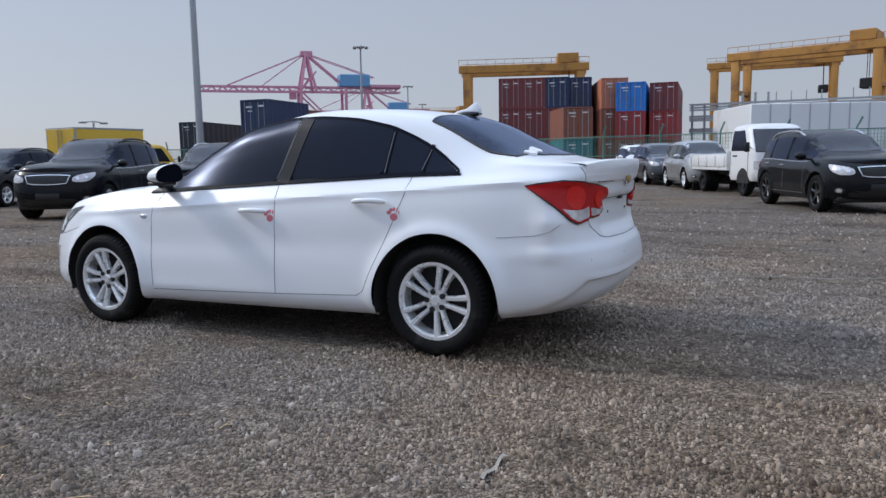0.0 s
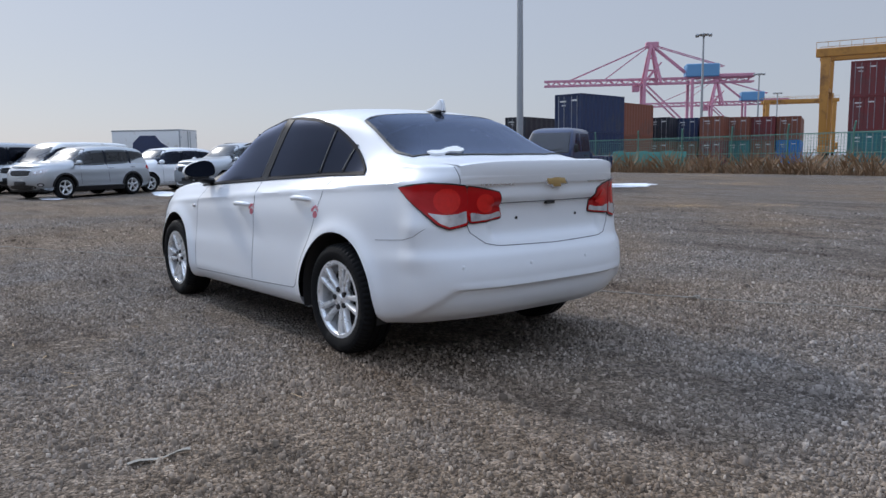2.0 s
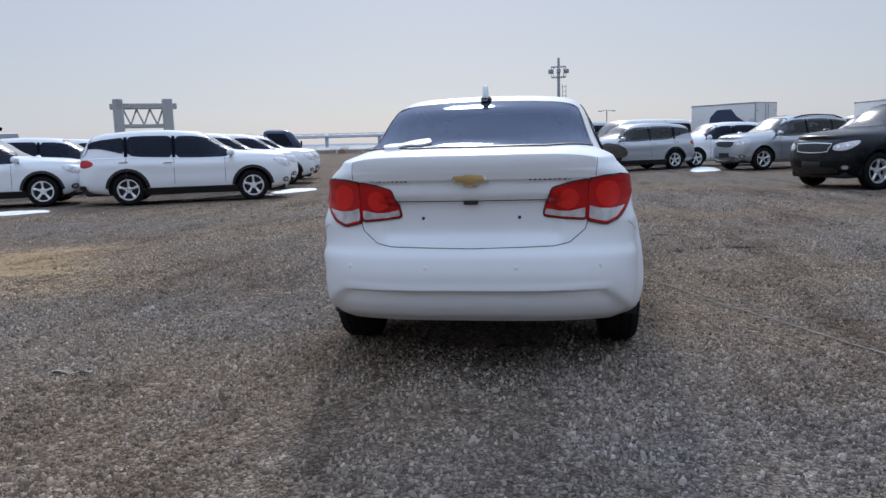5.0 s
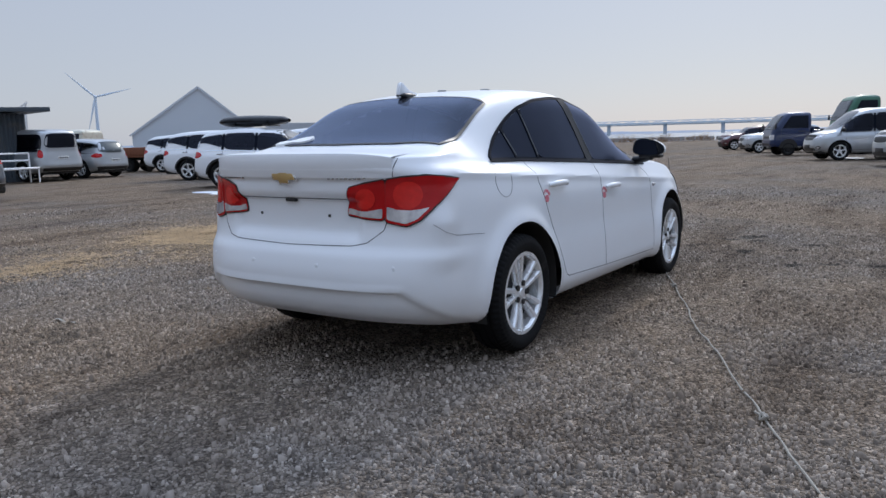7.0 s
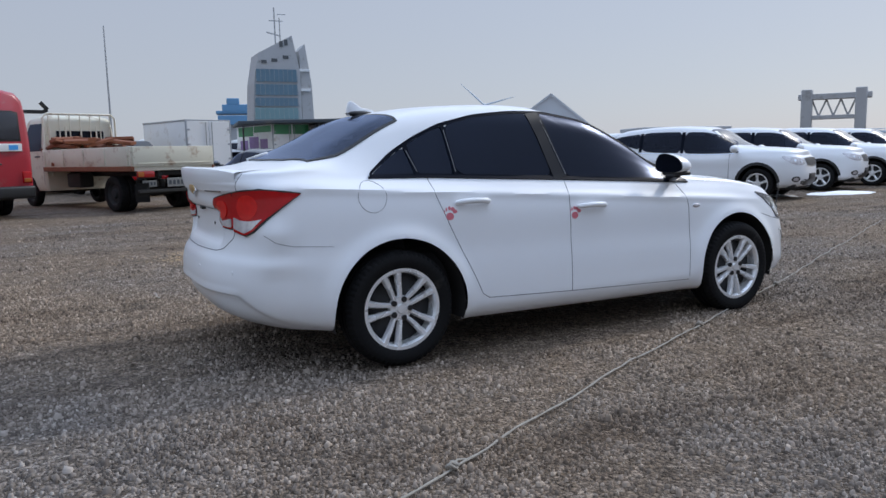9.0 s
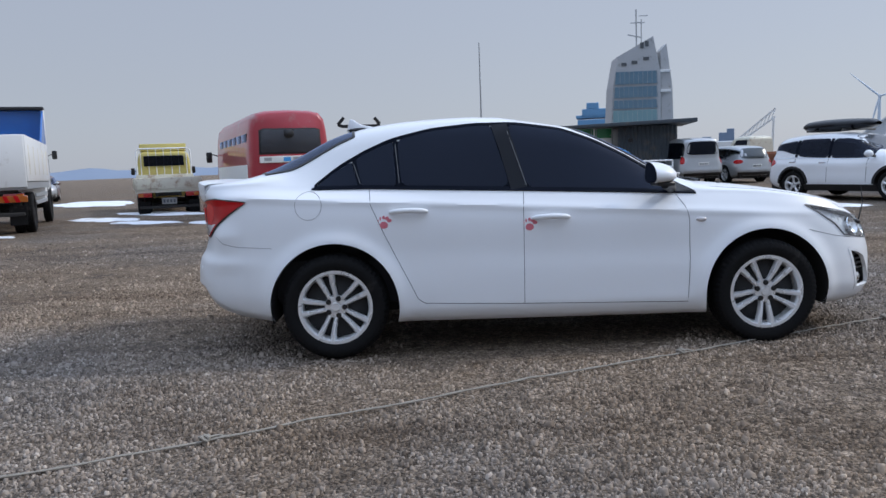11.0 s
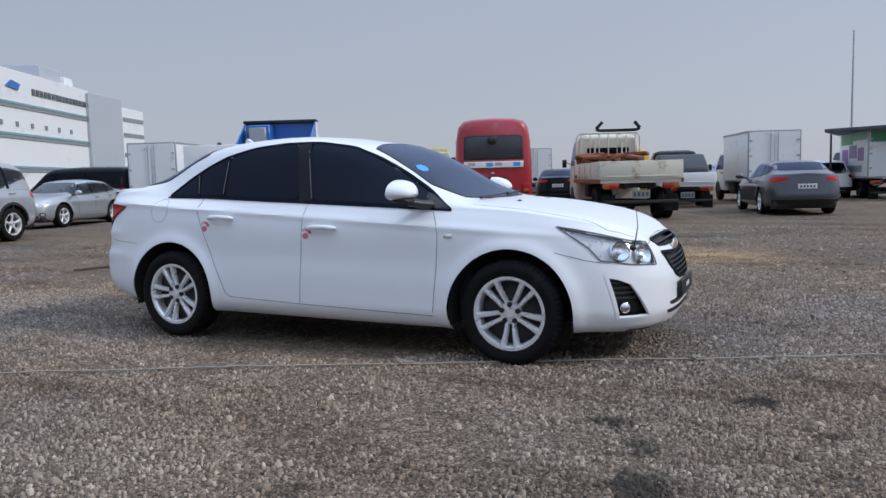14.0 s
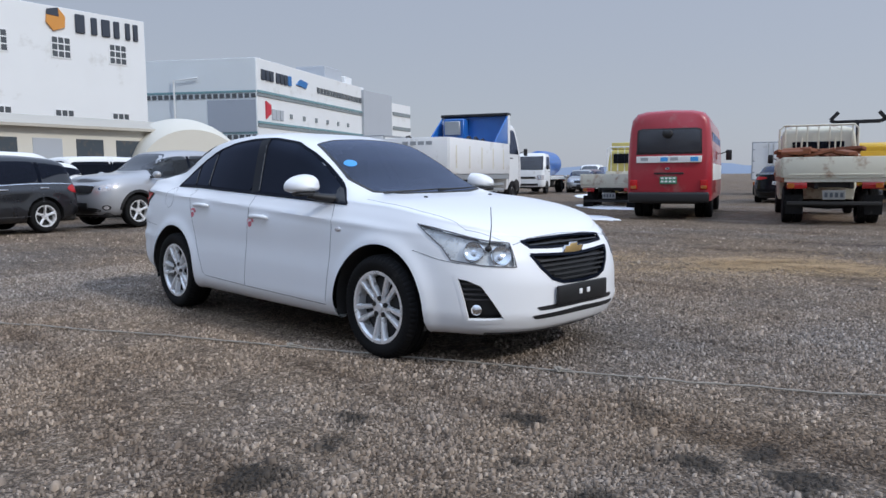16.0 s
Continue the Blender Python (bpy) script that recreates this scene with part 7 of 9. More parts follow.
# row with its noses to the yard, seen past the boot
B1 = 111.5
passenger("suv", pose(-3.85, -13.1, 0, 0, 0, B1), BLACK_PAINT, "black coupe-shaped suv with dark alloy wheels", L=4.45, W=1.83, H=1.64, base=2.65, wheel_r=0.36, rails=CHROME, sporty=DARKGREY_PAINT)
light_truck("pickup_truck", pose(-1.85, -19.0, 0, 0, 0, B1 + 4), WHITE_OLD, "white light truck with a flat bed", L=4.9, W=1.66, H=1.95)
passenger("suv", pose(-0.1, -22.9, 0, 0, 0, B1), SILVER_PAINT, "silver suv in the parked row", L=4.5, W=1.83, H=1.66, glass=GLASS)
passenger("suv", pose(1.9, -27.0, 0, 0, 0, B1), GREY_PAINT, "grey suv in the parked row", L=4.5, W=1.83, H=1.66)
passenger("suv", pose(3.6, -31.3, 0, 0, 0, B1), WHITE_PAINT, "white suv at the end of the parked row", L=4.5, W=1.83, H=1.66)
passenger("suv", pose(-8.6, -13.6, 0, 0, 0, B1), DARKGREY_PAINT, "dark grey suv in the parked row", L=4.5, W=1.83, H=1.66)

# row of white cars ahead on the left, noses the other way
C1 = -67.0
white_suv = passenger("suv", pose(10.9, 8.1, 0, 0, 0, C1), WHITE_PAINT, "white suv with black sills beside old snow", L=4.69, W=1.88, H=1.68, base=2.70, cladding=TRIM, group="white suvs")
for x, y, d in ((14.6, 9.2, 1), (17.5, 9.6, -1), (20.6, 10.4, 0), (14.2, 13.9, 1), (18.0, 15.3, 0), (12.6, 17.5, 1), (17.4, 25.5, 0)):
    copy_thing(white_suv, pose(x, y, 0, 0, 0, C1 + d))
passenger("suv", pose(10.0, 12.75, 0, 0, 0, C1), WHITE_PAINT, "white suv with a long black roof box", L=4.44, W=1.86, H=1.63, base=2.64, cladding=TRIM, roof_box=True)
light_truck("pickup_truck", pose(26.5, 13.2, 0, 0, 0, C1), NAVY_PAINT, "navy blue light truck past the white cars", L=5.0)
passenger("hatchback", pose(30.5, 13.2, 0, 0, 0, C1), SILVER_PAINT, "small silver car past the white cars", L=4.0, W=1.70, H=1.48, base=2.5, wheel_r=0.31)
light_truck("pickup_truck", pose(16.3, 30.5, 0, 0, 0, 110), BEIGE_STEEL, "cream flatbed truck with rusty sides", bed=RUST, L=5.2, H=2.05)
passenger("suv", pose(12.4, 26.8, 0, 0, 0, 100), SILVER_PAINT, "silver suv beside the grey van", L=4.4, W=1.80, H=1.56, lens_red=RED_LENS, glass=GLASS)
passenger("van", pose(10.1, 26.8, 0, 0, 0, 98), SILVER_PAINT, "silver-grey passenger van with a pale rear door", style="van", L=5.1, W=1.92, H=1.93, base=3.2, category="van")

# far side of the yard, backs to the sedan
passenger("saloon_car", pose(2.85, 17.7, 0, 0, 0, 103), GREY_PAINT, "dark grey saloon with wide red tail lamps", style="sedan", L=4.9, W=1.82, H=1.41, base=2.82, wheel_r=0.335)
light_truck("box_truck", pose(5.92, 28.7, 0, 0, 0, 103), WHITE_OLD, "white and green box truck with a painted side", body="box", L=5.0, box_h=1.75, box_mat=WHITE_OLD, painted=True)
light_truck("box_truck", pose(1.75, 25.9, 0, 0, 0, 108), WHITE_OLD, "grey-white box truck parked by the shed", body="box", L=5.1, box_h=1.75, box_mat=WHITE_OLD)
passenger("hatchback", pose(4.1, 29.0, 0, 0, 0, 103), WHITE_PAINT, "white hatchback between the box trucks", L=4.1, W=1.70, H=1.52, base=2.5, wheel_r=0.31)
sheeted = light_truck("pickup_truck", pose(-0.6, 22.8, 0, 0, 0, 104), BLACK_PAINT, "black light truck with a pale bed and dark sheeting", L=5.1, bed=WHITE_OLD)
Mesh().prism([(-2.1, 0.86), (0.55, 0.86), (0.52, 1.72), (0.1, 1.80), (-0.9, 1.76), (-1.5, 1.52), (-2.0, 1.28)], "y", -0.76, 0.76, 0.09, 3).part("sheeted_load", TRIM, sheeted, "load under crumpled black sheeting")
flatbed_with_rack(pose(-1.45, 16.2, 0, 0, 0, 112))
red_bus(pose(-5.3, 16.35, 0, 0, 0, 112))
passenger("saloon_car", pose(-6.2, 26.9, 0, 0, 0, 106), BLACK_PAINT, "black saloon behind the flatbed truck", style="sedan", L=4.9, W=1.83, H=1.45, base=2.8)
light_truck("box_truck", pose(-10.4, 37.0, 0, 0, 0, 108), WHITE_OLD, "white box truck behind the minibus", body="box", L=5.2, box_h=1.9, box_mat=WHITE_OLD)
crane_truck = light_truck("cargo_truck", pose(-3.3, 28.0, 0, 0, 0, 106), YELLOW_PAINT, "yellow truck with a black pierced steel cradle", L=6.0, W=2.0, H=2.3, bed=YELLOW_PAINT, bed_h=0.9)
cradle = Mesh().bar((-1.9, 0.62, 0.9), (-1.9, 0.62, 2.92), 0.10).part("cradle_post", TRIM, crane_truck)
for (y0, z0), (y1, z1) in (((-0.66, 3.28), (-0.88, 3.02)), ((-0.88, 3.02), (-0.72, 2.94)), ((-0.72, 2.94), (0.72, 2.94)), ((0.72, 2.94), (0.88, 3.02)), ((0.88, 3.02), (0.62, 3.30))):
    Mesh().bar((-1.9, 0.62 + y0, z0), (-1.9, 0.62 + y1, z1), 0.06, 0.13).part("cradle_arm", TRIM, crane_truck, "black pierced steel arm")
dump_truck(pose(-11.75, 13.85, 0.0, 0, 0, 112))
board_truck = light_truck("cargo_truck", pose(-9.75, 20.88, 0, 0, 0, 110), PALE_YELLOW, "faded yellow cab truck with roof board and pale flat bed", L=5.8, W=1.95, H=2.10, bed=BEIGE_STEEL, frame_mat=WHITE_OLD)
Mesh().box(1.09, 1.125, -0.68, 0.68, 1.55, 1.92, 0.02).part("cab_rear_window", TINT, board_truck)
Mesh().prism([(1.30, 2.09), (2.25, 2.09), (2.1, 2.16), (1.45, 2.34), (1.30, 2.36)], "y", -0.80, 0.80, 0.03, 2).part("roof_board", PALE_YELLOW, board_truck, "yellow roof board")
tank_truck(pose(-24.0, 34.6, 0, 0, 0, -66))
passenger("van", pose(-17.9, 22.4, 0, 0, 0, -66), SILVER_PAINT, "silver passenger van facing the yard", style="van", L=5.1, W=1.92, H=1.93, base=3.2, category="van")
passenger("saloon_car", pose(-22.6, 37.2, 0, 0, 0, -58), SILVER_PAINT, "pale blue-silver saloon facing the yard", style="sedan", L=4.6, W=1.78, H=1.45)
passenger("van", pose(-29.5, 49.0, 0, 0, 0, -64), WHITE_OLD, "white van far across the yard", style="van", L=5.1, W=1.92, H=1.95, base=3.2, category="van")
passenger("hatchback", pose(-23.0, 38.6, 0, 0, 0, -68), MAROON_PAINT, "dark red car far across the yard", L=4.1, W=1.7, H=1.5, base=2.5, wheel_r=0.31)

# beside the big white buildings
passenger("suv", pose(-13.65, 4.80, 0, 0, 0, -76), DULL_SILVER, "silver suv with five-spoke wheels and dark sills", L=4.56, W=1.89, H=1.86, base=2.62, wheel_r=0.375, cladding=TRIM, glass=GLASS)
passenger("suv", pose(-12.9, 0.2, 0, 0, 0, -76), DARKGREY_PAINT, "dark grey suv with bright wheels", L=4.41, W=1.82, H=1.66, base=2.64)
passenger("saloon_car", pose(-17.9, 11.45, 0, 0, 0, -72), SILVER_PAINT, "silver saloon in the parked row", style="sedan", L=4.7, W=1.82, H=1.43, glass=GLASS)
passenger("van", pose(-21.2, 14.9, 0, 0, 0, 190), BLACK_PAINT, "black passenger van with a pale tail", style="van", L=5.1, W=1.92, H=1.93, base=3.2, category="van")
light_truck("box_truck", pose(-18.3, 17.1, 0, 0, 0, 110), WHITE_OLD, "white box truck with rear doors shut", body="box", L=5.2, box_h=1.9)
passenger("suv", pose(-16.9, 7.0, 0, 0, 0, -74), GREY_PAINT, "grey suv behind the silver one", L=4.5, W=1.83, H=1.66)
passenger("suv", pose(-17.2, 2.0, 0, 0, 0, -76), WHITE_PAINT, "white suv behind the parked row", L=4.5, W=1.83, H=1.66)
passenger("van", pose(-19.0, 2.6, 0, 0, 0, 104), WHITE_OLD, "white van in the back row", style="van", L=5.1, W=1.92, H=1.93, base=3.2, category="van")
passenger("van", pose(-23.2, 7.6, 0, 0, 0, 104), WHITE_OLD, "white minivan in the back row", style="van", L=5.1, W=1.92, H=1.93, base=3.2, category="van")

# ---------------------------------------------------------------- buildings and port
CLAD_WHITE = material("white_cladding", (0.72, 0.74, 0.75), 0.5, var=0.04, scale=0.2, dirt=(0.5, 0.5, 0.48), dirt_amt=0.1, dirt_scale=0.15)
CLAD_GREY = material("grey_cladding", (0.40, 0.43, 0.47), 0.5, var=0.05, scale=0.2)
CLAD_PALE = material("pale_grey_cladding", (0.60, 0.65, 0.68), 0.5, var=0.05, scale=0.2)
CLAD_DARK = material("dark_sheet_steel", (0.045, 0.06, 0.075), 0.55, var=0.15, scale=1.0, dirt=(0.10, 0.09, 0.08), dirt_amt=0.3)
CONCRETE = material("pale_concrete", (0.42, 0.43, 0.44), 0.8, var=0.1, scale=0.3, dirt=(0.25, 0.25, 0.24), dirt_amt=0.2, dirt_scale=0.3)
FACADE_GLASS = material("facade_glass", (0.07, 0.16, 0.23), 0.12, coat=0.5, var=0.2, scale=0.3, spec=0.6)
FACADE_GREEN = material("green_facade_glass", (0.15, 0.28, 0.31), 0.15, coat=0.4, var=0.15, scale=0.2)
# window colour paled for distance: the haze is mixed into it
HAZED_WINDOW = material("hazed_window", (0.21, 0.24, 0.25), 0.25, var=0.2, scale=0.5)
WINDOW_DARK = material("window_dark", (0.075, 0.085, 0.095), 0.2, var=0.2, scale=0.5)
CRANE_RED = material("faded_red_crane", (0.58, 0.25, 0.33), 0.6, var=0.12, scale=0.1)
CRANE_YELLOW = material("crane_yellow", (0.46, 0.22, 0.045), 0.6, var=0.15, scale=0.2, dirt=(0.2, 0.09, 0.03), dirt_amt=0.35, dirt_scale=0.3)
FENCE_GREEN = material("fence_green", (0.10, 0.24, 0.20), 0.6, var=0.1, scale=2.0)
TENT = material("tent_fabric", (0.62, 0.60, 0.53), 0.8, var=0.05, scale=0.6)
WATER = material("sea_water", (0.16, 0.20, 0.24), 0.25, var=0.1, scale=0.02, bump=0.2, bscale=0.3)
# viaduct colour is lightened to hold the haze of the bay
BRIDGE_HAZE = material("bridge_haze_blue", (0.56, 0.65, 0.72), 0.7, var=0.08, scale=0.02)
# hills and far blocks: distance haze painted as their blue-grey colour
FAR_HAZE = material("far_haze_blue", (0.20, 0.25, 0.33), 0.95, var=0.08, scale=0.01)
# blue paint of far things, with haze put into the colour
HAZE_BLUE = material("blue_paint_with_haze", (0.13, 0.30, 0.50), 0.6, var=0.1, scale=0.1)
# pale steel; on viaduct and turbine the paleness is painted haze
PALE_HAZE_STEEL = material("pale_hazy_steel", (0.58, 0.64, 0.71), 0.6, var=0.04, scale=0.1)
LETTER = material("sign_dark", (0.03, 0.04, 0.06), 0.5)
SIGN_RED = material("sign_red", (0.50, 0.03, 0.05), 0.5)
SIGN_BLUE = material("sign_blue", (0.03, 0.16, 0.42), 0.5)
ORANGE = material("sign_orange", (0.60, 0.26, 0.05), 0.5)
BOX_COLOURS = {k: material("container_" + k, c, 0.55, var=0.1, scale=0.4, dirt=tuple(0.55 * v + 0.03 for v in c), dirt_amt=0.35, dirt_scale=0.6) for k, c in (
    ("maroon", (0.18, 0.034, 0.036)), ("brown", (0.23, 0.078, 0.046)), ("red", (0.30, 0.032, 0.034)), ("navy", (0.018, 0.034, 0.095)),
    ("orange", (0.50, 0.17, 0.09)), ("blue", (0.02, 0.19, 0.60)), ("teal", (0.03, 0.17, 0.19)), ("dark", (0.018, 0.022, 0.032)))}


def polar(az, d, eye=(0, 0)):
    return eye[0] + d * math.cos(radians(az)), eye[1] + d * math.sin(radians(az))


def container_data(key, L=12.19):
    """Corrugated steel box, door end at -x."""
    W, H = 2.44, 2.59
    mat = BOX_COLOURS[key]
    n = 44
    xs = [lerp(-L / 2 + 0.12, L / 2 - 0.12, i / n) for i in range(n + 1)]
    out = []
    for k in (1, -1):
        rows = [[(x, (W / 2 - (0.045 if i % 4 in (1, 2) else 0.01)) * k, z) for i, x in enumerate(xs)] for z in (0.12, H - 0.10)]
        out.append(Mesh().grid(rows).data("side_panel", mat, smooth=False))
    for nm, z0, z1 in (("base_frame", 0, 0.13), ("roof", H - 0.11, H)):
        out.append(Mesh().box(-L / 2, L / 2, -W / 2, W / 2, z0, z1, 0.01).data(nm, mat, smooth=False))
    for x in (-L / 2 - 0.003, L / 2 - 0.137):
        for y in (-W / 2 - 0.003, W / 2 - 0.137):
            out.append(Mesh().box(x, x + 0.14, y, y + 0.14, 0.003, H - 0.003, 0.01).data("corner_post", mat, smooth=False))
    for y0, y1 in ((-W / 2 + 0.1, -0.01), (0.01, W / 2 - 0.1)):
        out.append(Mesh().box(-L / 2 + 0.05, -L / 2 + 0.09, y0, y1, 0.12, H - 0.12, 0.01).data("door_leaf", mat, smooth=False))
    out.append(Mesh().box(L / 2 - 0.09, L / 2 - 0.05, -W / 2 + 0.1, W / 2 - 0.1, 0.12, H - 0.12, 0.01).data("end_panel", mat, smooth=False))
    return out


CONTAINERS = {}


def container(x, y, z, yaw, key, long=True):
    if (key, long) not in CONTAINERS:
        L = 12.19 if long else 6.06
        bars = []
        for yy in (-0.85, -0.35, 0.35, 0.85):
            bars.append(Mesh().tube([(-L / 2 + 0.02, yy, 0.15), (-L / 2 + 0.02, yy, 2.45)], 0.025, 6).data("lock_rod", GALV))
        marks = [Mesh().box(-L / 2 + 0.03, -L / 2 + 0.048, a, b, z0, z1).data("marking_bar", PLATE, False) for a, b, z0, z1 in ((0.2, 0.75, 2.05, 2.15), (0.2, 0.6, 1.8, 1.86), (-0.8, -0.3, 2.1, 2.2))]
        CONTAINERS[(key, long)] = (container_data(key, L), bars, marks)
    body, bars, marks = CONTAINERS[(key, long)]
    c = thing("container", pose(x, y, z, 0, 0, yaw), key + " steel shipping container, stacked and weathered", "container", "container stacks")
    for me in body + bars + marks:
        o = new(me.name.split(".")[0], me)
        o.parent = c
    return c


def stack(x, y, yaw, keys, long=True):
    for i, k in enumerate(keys):
        container(x, y, i * 2.60, yaw, k, long)


# container yard behind the fence: door ends towards the cars
E0 = (-3.2, 4.7)
cols = [(-69.82, 74, 0, 0.92, 1.13, "teal maroon maroon"), (-71.56, 74, 0, 0.92, 1.13, "teal maroon maroon"), (-73.3, 74, 0, 0.92, 1.13, "brown maroon navy"), (-75.0, 75, 0, 0.92, 1.13, "brown brown navy"),
        (-76.85, 72, 8, 1.0, 1.07, "brown brown orange"), (-79.0, 71, -4, 1.08, 1.0, "brown red blue"), (-81.25, 72.5, -3, 1.02, 1.0, "brown red maroon"), (-76.3, 92, 0, 1.0, 1.2, "brown brown maroon"), (-78.4, 92, 0, 1.0, 1.2, "brown brown brown")]
for az, d, yaw, wide, tall, keys in cols:
    x, y = polar(az, d + 6.2, E0)
    for i, key in enumerate(keys.split()):
        c = container(x, y, i * 2.60 * tall, az + yaw, key)
        c.matrix_basis = c.matrix_basis @ Matrix.Diagonal((1, wide, tall, 1))
x, y = polar(-74.3, 66, E0)
stack(x, y, -62, ["teal", "brown"], False)
# navy and brown stacks further along, sides on
E1 = (-4.7, 3.6)
for (x, y), yaw, key in (((34.2, -43.6), -84, "navy"), ((39.1, -54.6), -80, "brown"), ((42.5, -57.5), -80, "brown")):
    for i in range(2):
        c = container(x, y, i * 2.92, yaw, key, False)
        c.matrix_basis = c.matrix_basis @ Matrix.Diagonal((1, 1, 1.12, 1))
for az, d, yaw, keys in ( (-46.9, 84, -75, "dark dark"), (-54.6, 90, -70, "brown maroon"), (-56.2, 92, -70, "brown dark"), (-58.0, 95, -70, "brown navy"), (-59.6, 93, -70, "maroon brown"), (-61.2, 96, -70, "teal brown"), (-62.6, 97, -68, "brown maroon"), (-64.0, 98, -66, "blue brown")):
    x, y = polar(az, d, E1)
    stack(x, y, yaw, keys.split())


def gantry(x, y, yaw, span, height, label):
    """A rubber-tyred yard crane on four legs."""
    g = thing("yard_crane", pose(x, y, 0, 0, 0, yaw), label, "crane", "yard cranes")
    s = span / 2
    for k in (1, -1):
        for u in (-3.4, 3.4):
            Mesh().prism([(k * s - 0.55, 1.4), (k * s + 0.55, 1.4), (k * s + 0.75, height - 1.2), (k * s - 0.75, height - 1.2)], "y", u - 0.45, u + 0.45, 0.08).part("leg", CRANE_YELLOW, g)
            Mesh().lathe([(0, -0.4), (0.75, -0.4), (0.8, -0.3), (0.8, 0.3), (0.75, 0.4), (0, 0.4)], (k * s, u, 0.8), axis="x", seg=20).part("tyre", RUBBER, g)
        Mesh().box(k * s - 0.6, k * s + 0.6, -4.4, 4.4, 1.2, 2.3, 0.1).part("sill_beam", CRANE_YELLOW, g)
        Mesh().box(k * s - 0.5, k * s + 0.5, -3.8, 3.8, height * 0.62, height * 0.62 + 0.7, 0.06).part("tie_beam", CRANE_YELLOW, g)
    for u in (-3.4, 3.4):
        Mesh().box(-s - 1.5, s + 1.5, u - 0.6, u + 0.6, height - 1.4, height, 0.08).part("girder", CRANE_YELLOW, g)
        mb = Mesh().bar((-s - 1.5, u, height + 1.1), (s + 1.5, u, height + 1.1), 0.09)
        for i in range(15):
            xx = lerp(-s - 1.5, s + 1.5, i / 14)
            mb.bar((xx, u, height), (xx, u, height + 1.1), 0.07)
        mb.part("handrail", CRANE_YELLOW, g)
    Mesh().box(-s + 0.4, -s + 4.4, -3.6, 3.6, height + 0.1, height + 1.9, 0.12).part("trolley", CRANE_YELLOW, g)
    Mesh().box(-s + 1.0, -s + 3.0, -1.4, 1.4, height - 7.6, height - 5.9, 0.15).part("cab", TRIM, g)
    mb = Mesh()
    for u in (-1.0, 1.0):
        mb.tube([(-s + 2.0, u, height), (-s + 2.0, u, height - 6.0)], 0.06, 5)
    mb.part("hoist_rope", TRIM, g)
    Mesh().box(-s - 1.6, -s - 0.6, 2.0, 5.0, 2.4, 5.0, 0.1).part("power_unit", CRANE_YELLOW, g)
    return g


x, y = polar(-70.8, 148, E0)
gantry(x, y, -70.8 + 90, 21.5, 18.6, "rusty yellow yard crane over the container stacks")
x, y = polar(-88.2, 190, E0)
gantry(x, y, -88 + 90, 25, 22.0, "rusty yellow yard crane far behind")
x, y = polar(-90.4, 150, E0)
gantry(x, y, -90 + 76, 23, 19.4, "rusty yellow yard crane behind the steel rack")
x, y = polar(-64.2, 330, E1)
gantry(x, y, -64 + 100, 24, 22.0, "rusty yellow yard crane far along the quay")


def quay_crane(x, y, yaw, k, label):
    """A ship-to-shore crane, boom level; its boom lies along local x."""
    g = thing("quay_crane", pose(x, y, 0, 0, 0, yaw) @ Matrix.Diagonal((1.03 * k, k, k, 1)), label, "crane", "quay cranes")
    zb = 42.5
    for xx in (0, 26.0):
        for yy in (-7.5, 7.5):
            Mesh().bar((xx, yy, 0), (xx, yy, zb + 2), 1.5, 1.5).part("leg", CRANE_RED, g)
        Mesh().bar((xx, -7.5, 14), (xx, 7.5, 14), 1.4).part("portal_beam", CRANE_RED, g)
        Mesh().bar((xx, -7.5, zb), (xx, 7.5, zb), 1.6).part("cross_beam", CRANE_RED, g)
    for yy in (-7.5, 7.5):
        Mesh().bar((0, yy, 14), (26, yy, 14), 1.4).part("side_beam", CRANE_RED, g)
        Mesh().bar((0, yy, zb), (26, yy, 16), 0.9).part("brace", CRANE_RED, g)
        Mesh().bar((0, yy, zb), (4, yy * 0.25, 65), 1.5).part("mast", CRANE_RED, g)
        Mesh().bar((9, yy, zb), (4.5, yy * 0.25, 64), 1.2).part("mast_stay", CRANE_RED, g)
        Mesh().bar((0, yy, zb), (9, yy, 54), 0.8).part("upper_brace", CRANE_RED, g)
    Mesh().box(1, 8, -2.6, 2.6, 63.2, 66.4, 0.3).part("mast_head", CRANE_RED, g)
    for z in (50, 57):
        Mesh().bar((1, -3, z), (7, -3, z), 0.9).part("mast_platform", CRANE_RED, g)
    for yy in (-2.2, 2.2):
        mb = Mesh()
        for z in (zb, zb + 2.8):
            mb.bar((-56, yy, z), (60, yy, z), 1.0)
        for i in range(38):
            a = -55 + 3 * i
            mb.bar((a, yy, zb + (0 if i % 2 else 2.8)), (a + 3, yy, zb + (2.8 if i % 2 else 0)), 0.5)
        mb.part("boom", CRANE_RED, g)
        Mesh().bar((4, yy, 65), (-42, yy, zb + 2.8), 0.45).part("fore_stay", CRANE_RED, g)
        Mesh().bar((4, yy, 65), (-22, yy, zb + 2.8), 0.45).part("inner_stay", CRANE_RED, g)
        Mesh().bar((4, yy, 65), (44, yy, zb + 9), 0.5).part("back_stay", CRANE_RED, g)
        Mesh().bar((4, yy, 65), (27, yy, zb + 2.8), 0.9).part("back_strut", CRANE_RED, g)
    Mesh().box(23, 41, -5, 5, zb + 3.2, zb + 10.5, 0.5).part("machine_house", HAZE_BLUE, g, "blue machine house")
    Mesh().box(41, 60, -4, 4, zb + 2.8, zb + 4.6, 0.2).part("rear_platform", CRANE_RED, g)
    Mesh().box(-6, -2, -1.6, 1.6, zb - 4.4, zb - 0.6, 0.3).part("driver_cab", CRANE_RED, g)
    return g


x, y = polar(-54.0, 430, E0)
quay_crane(x, y, -54 - 90 + 7, 0.93, "faded red quay crane with a blue machine house")
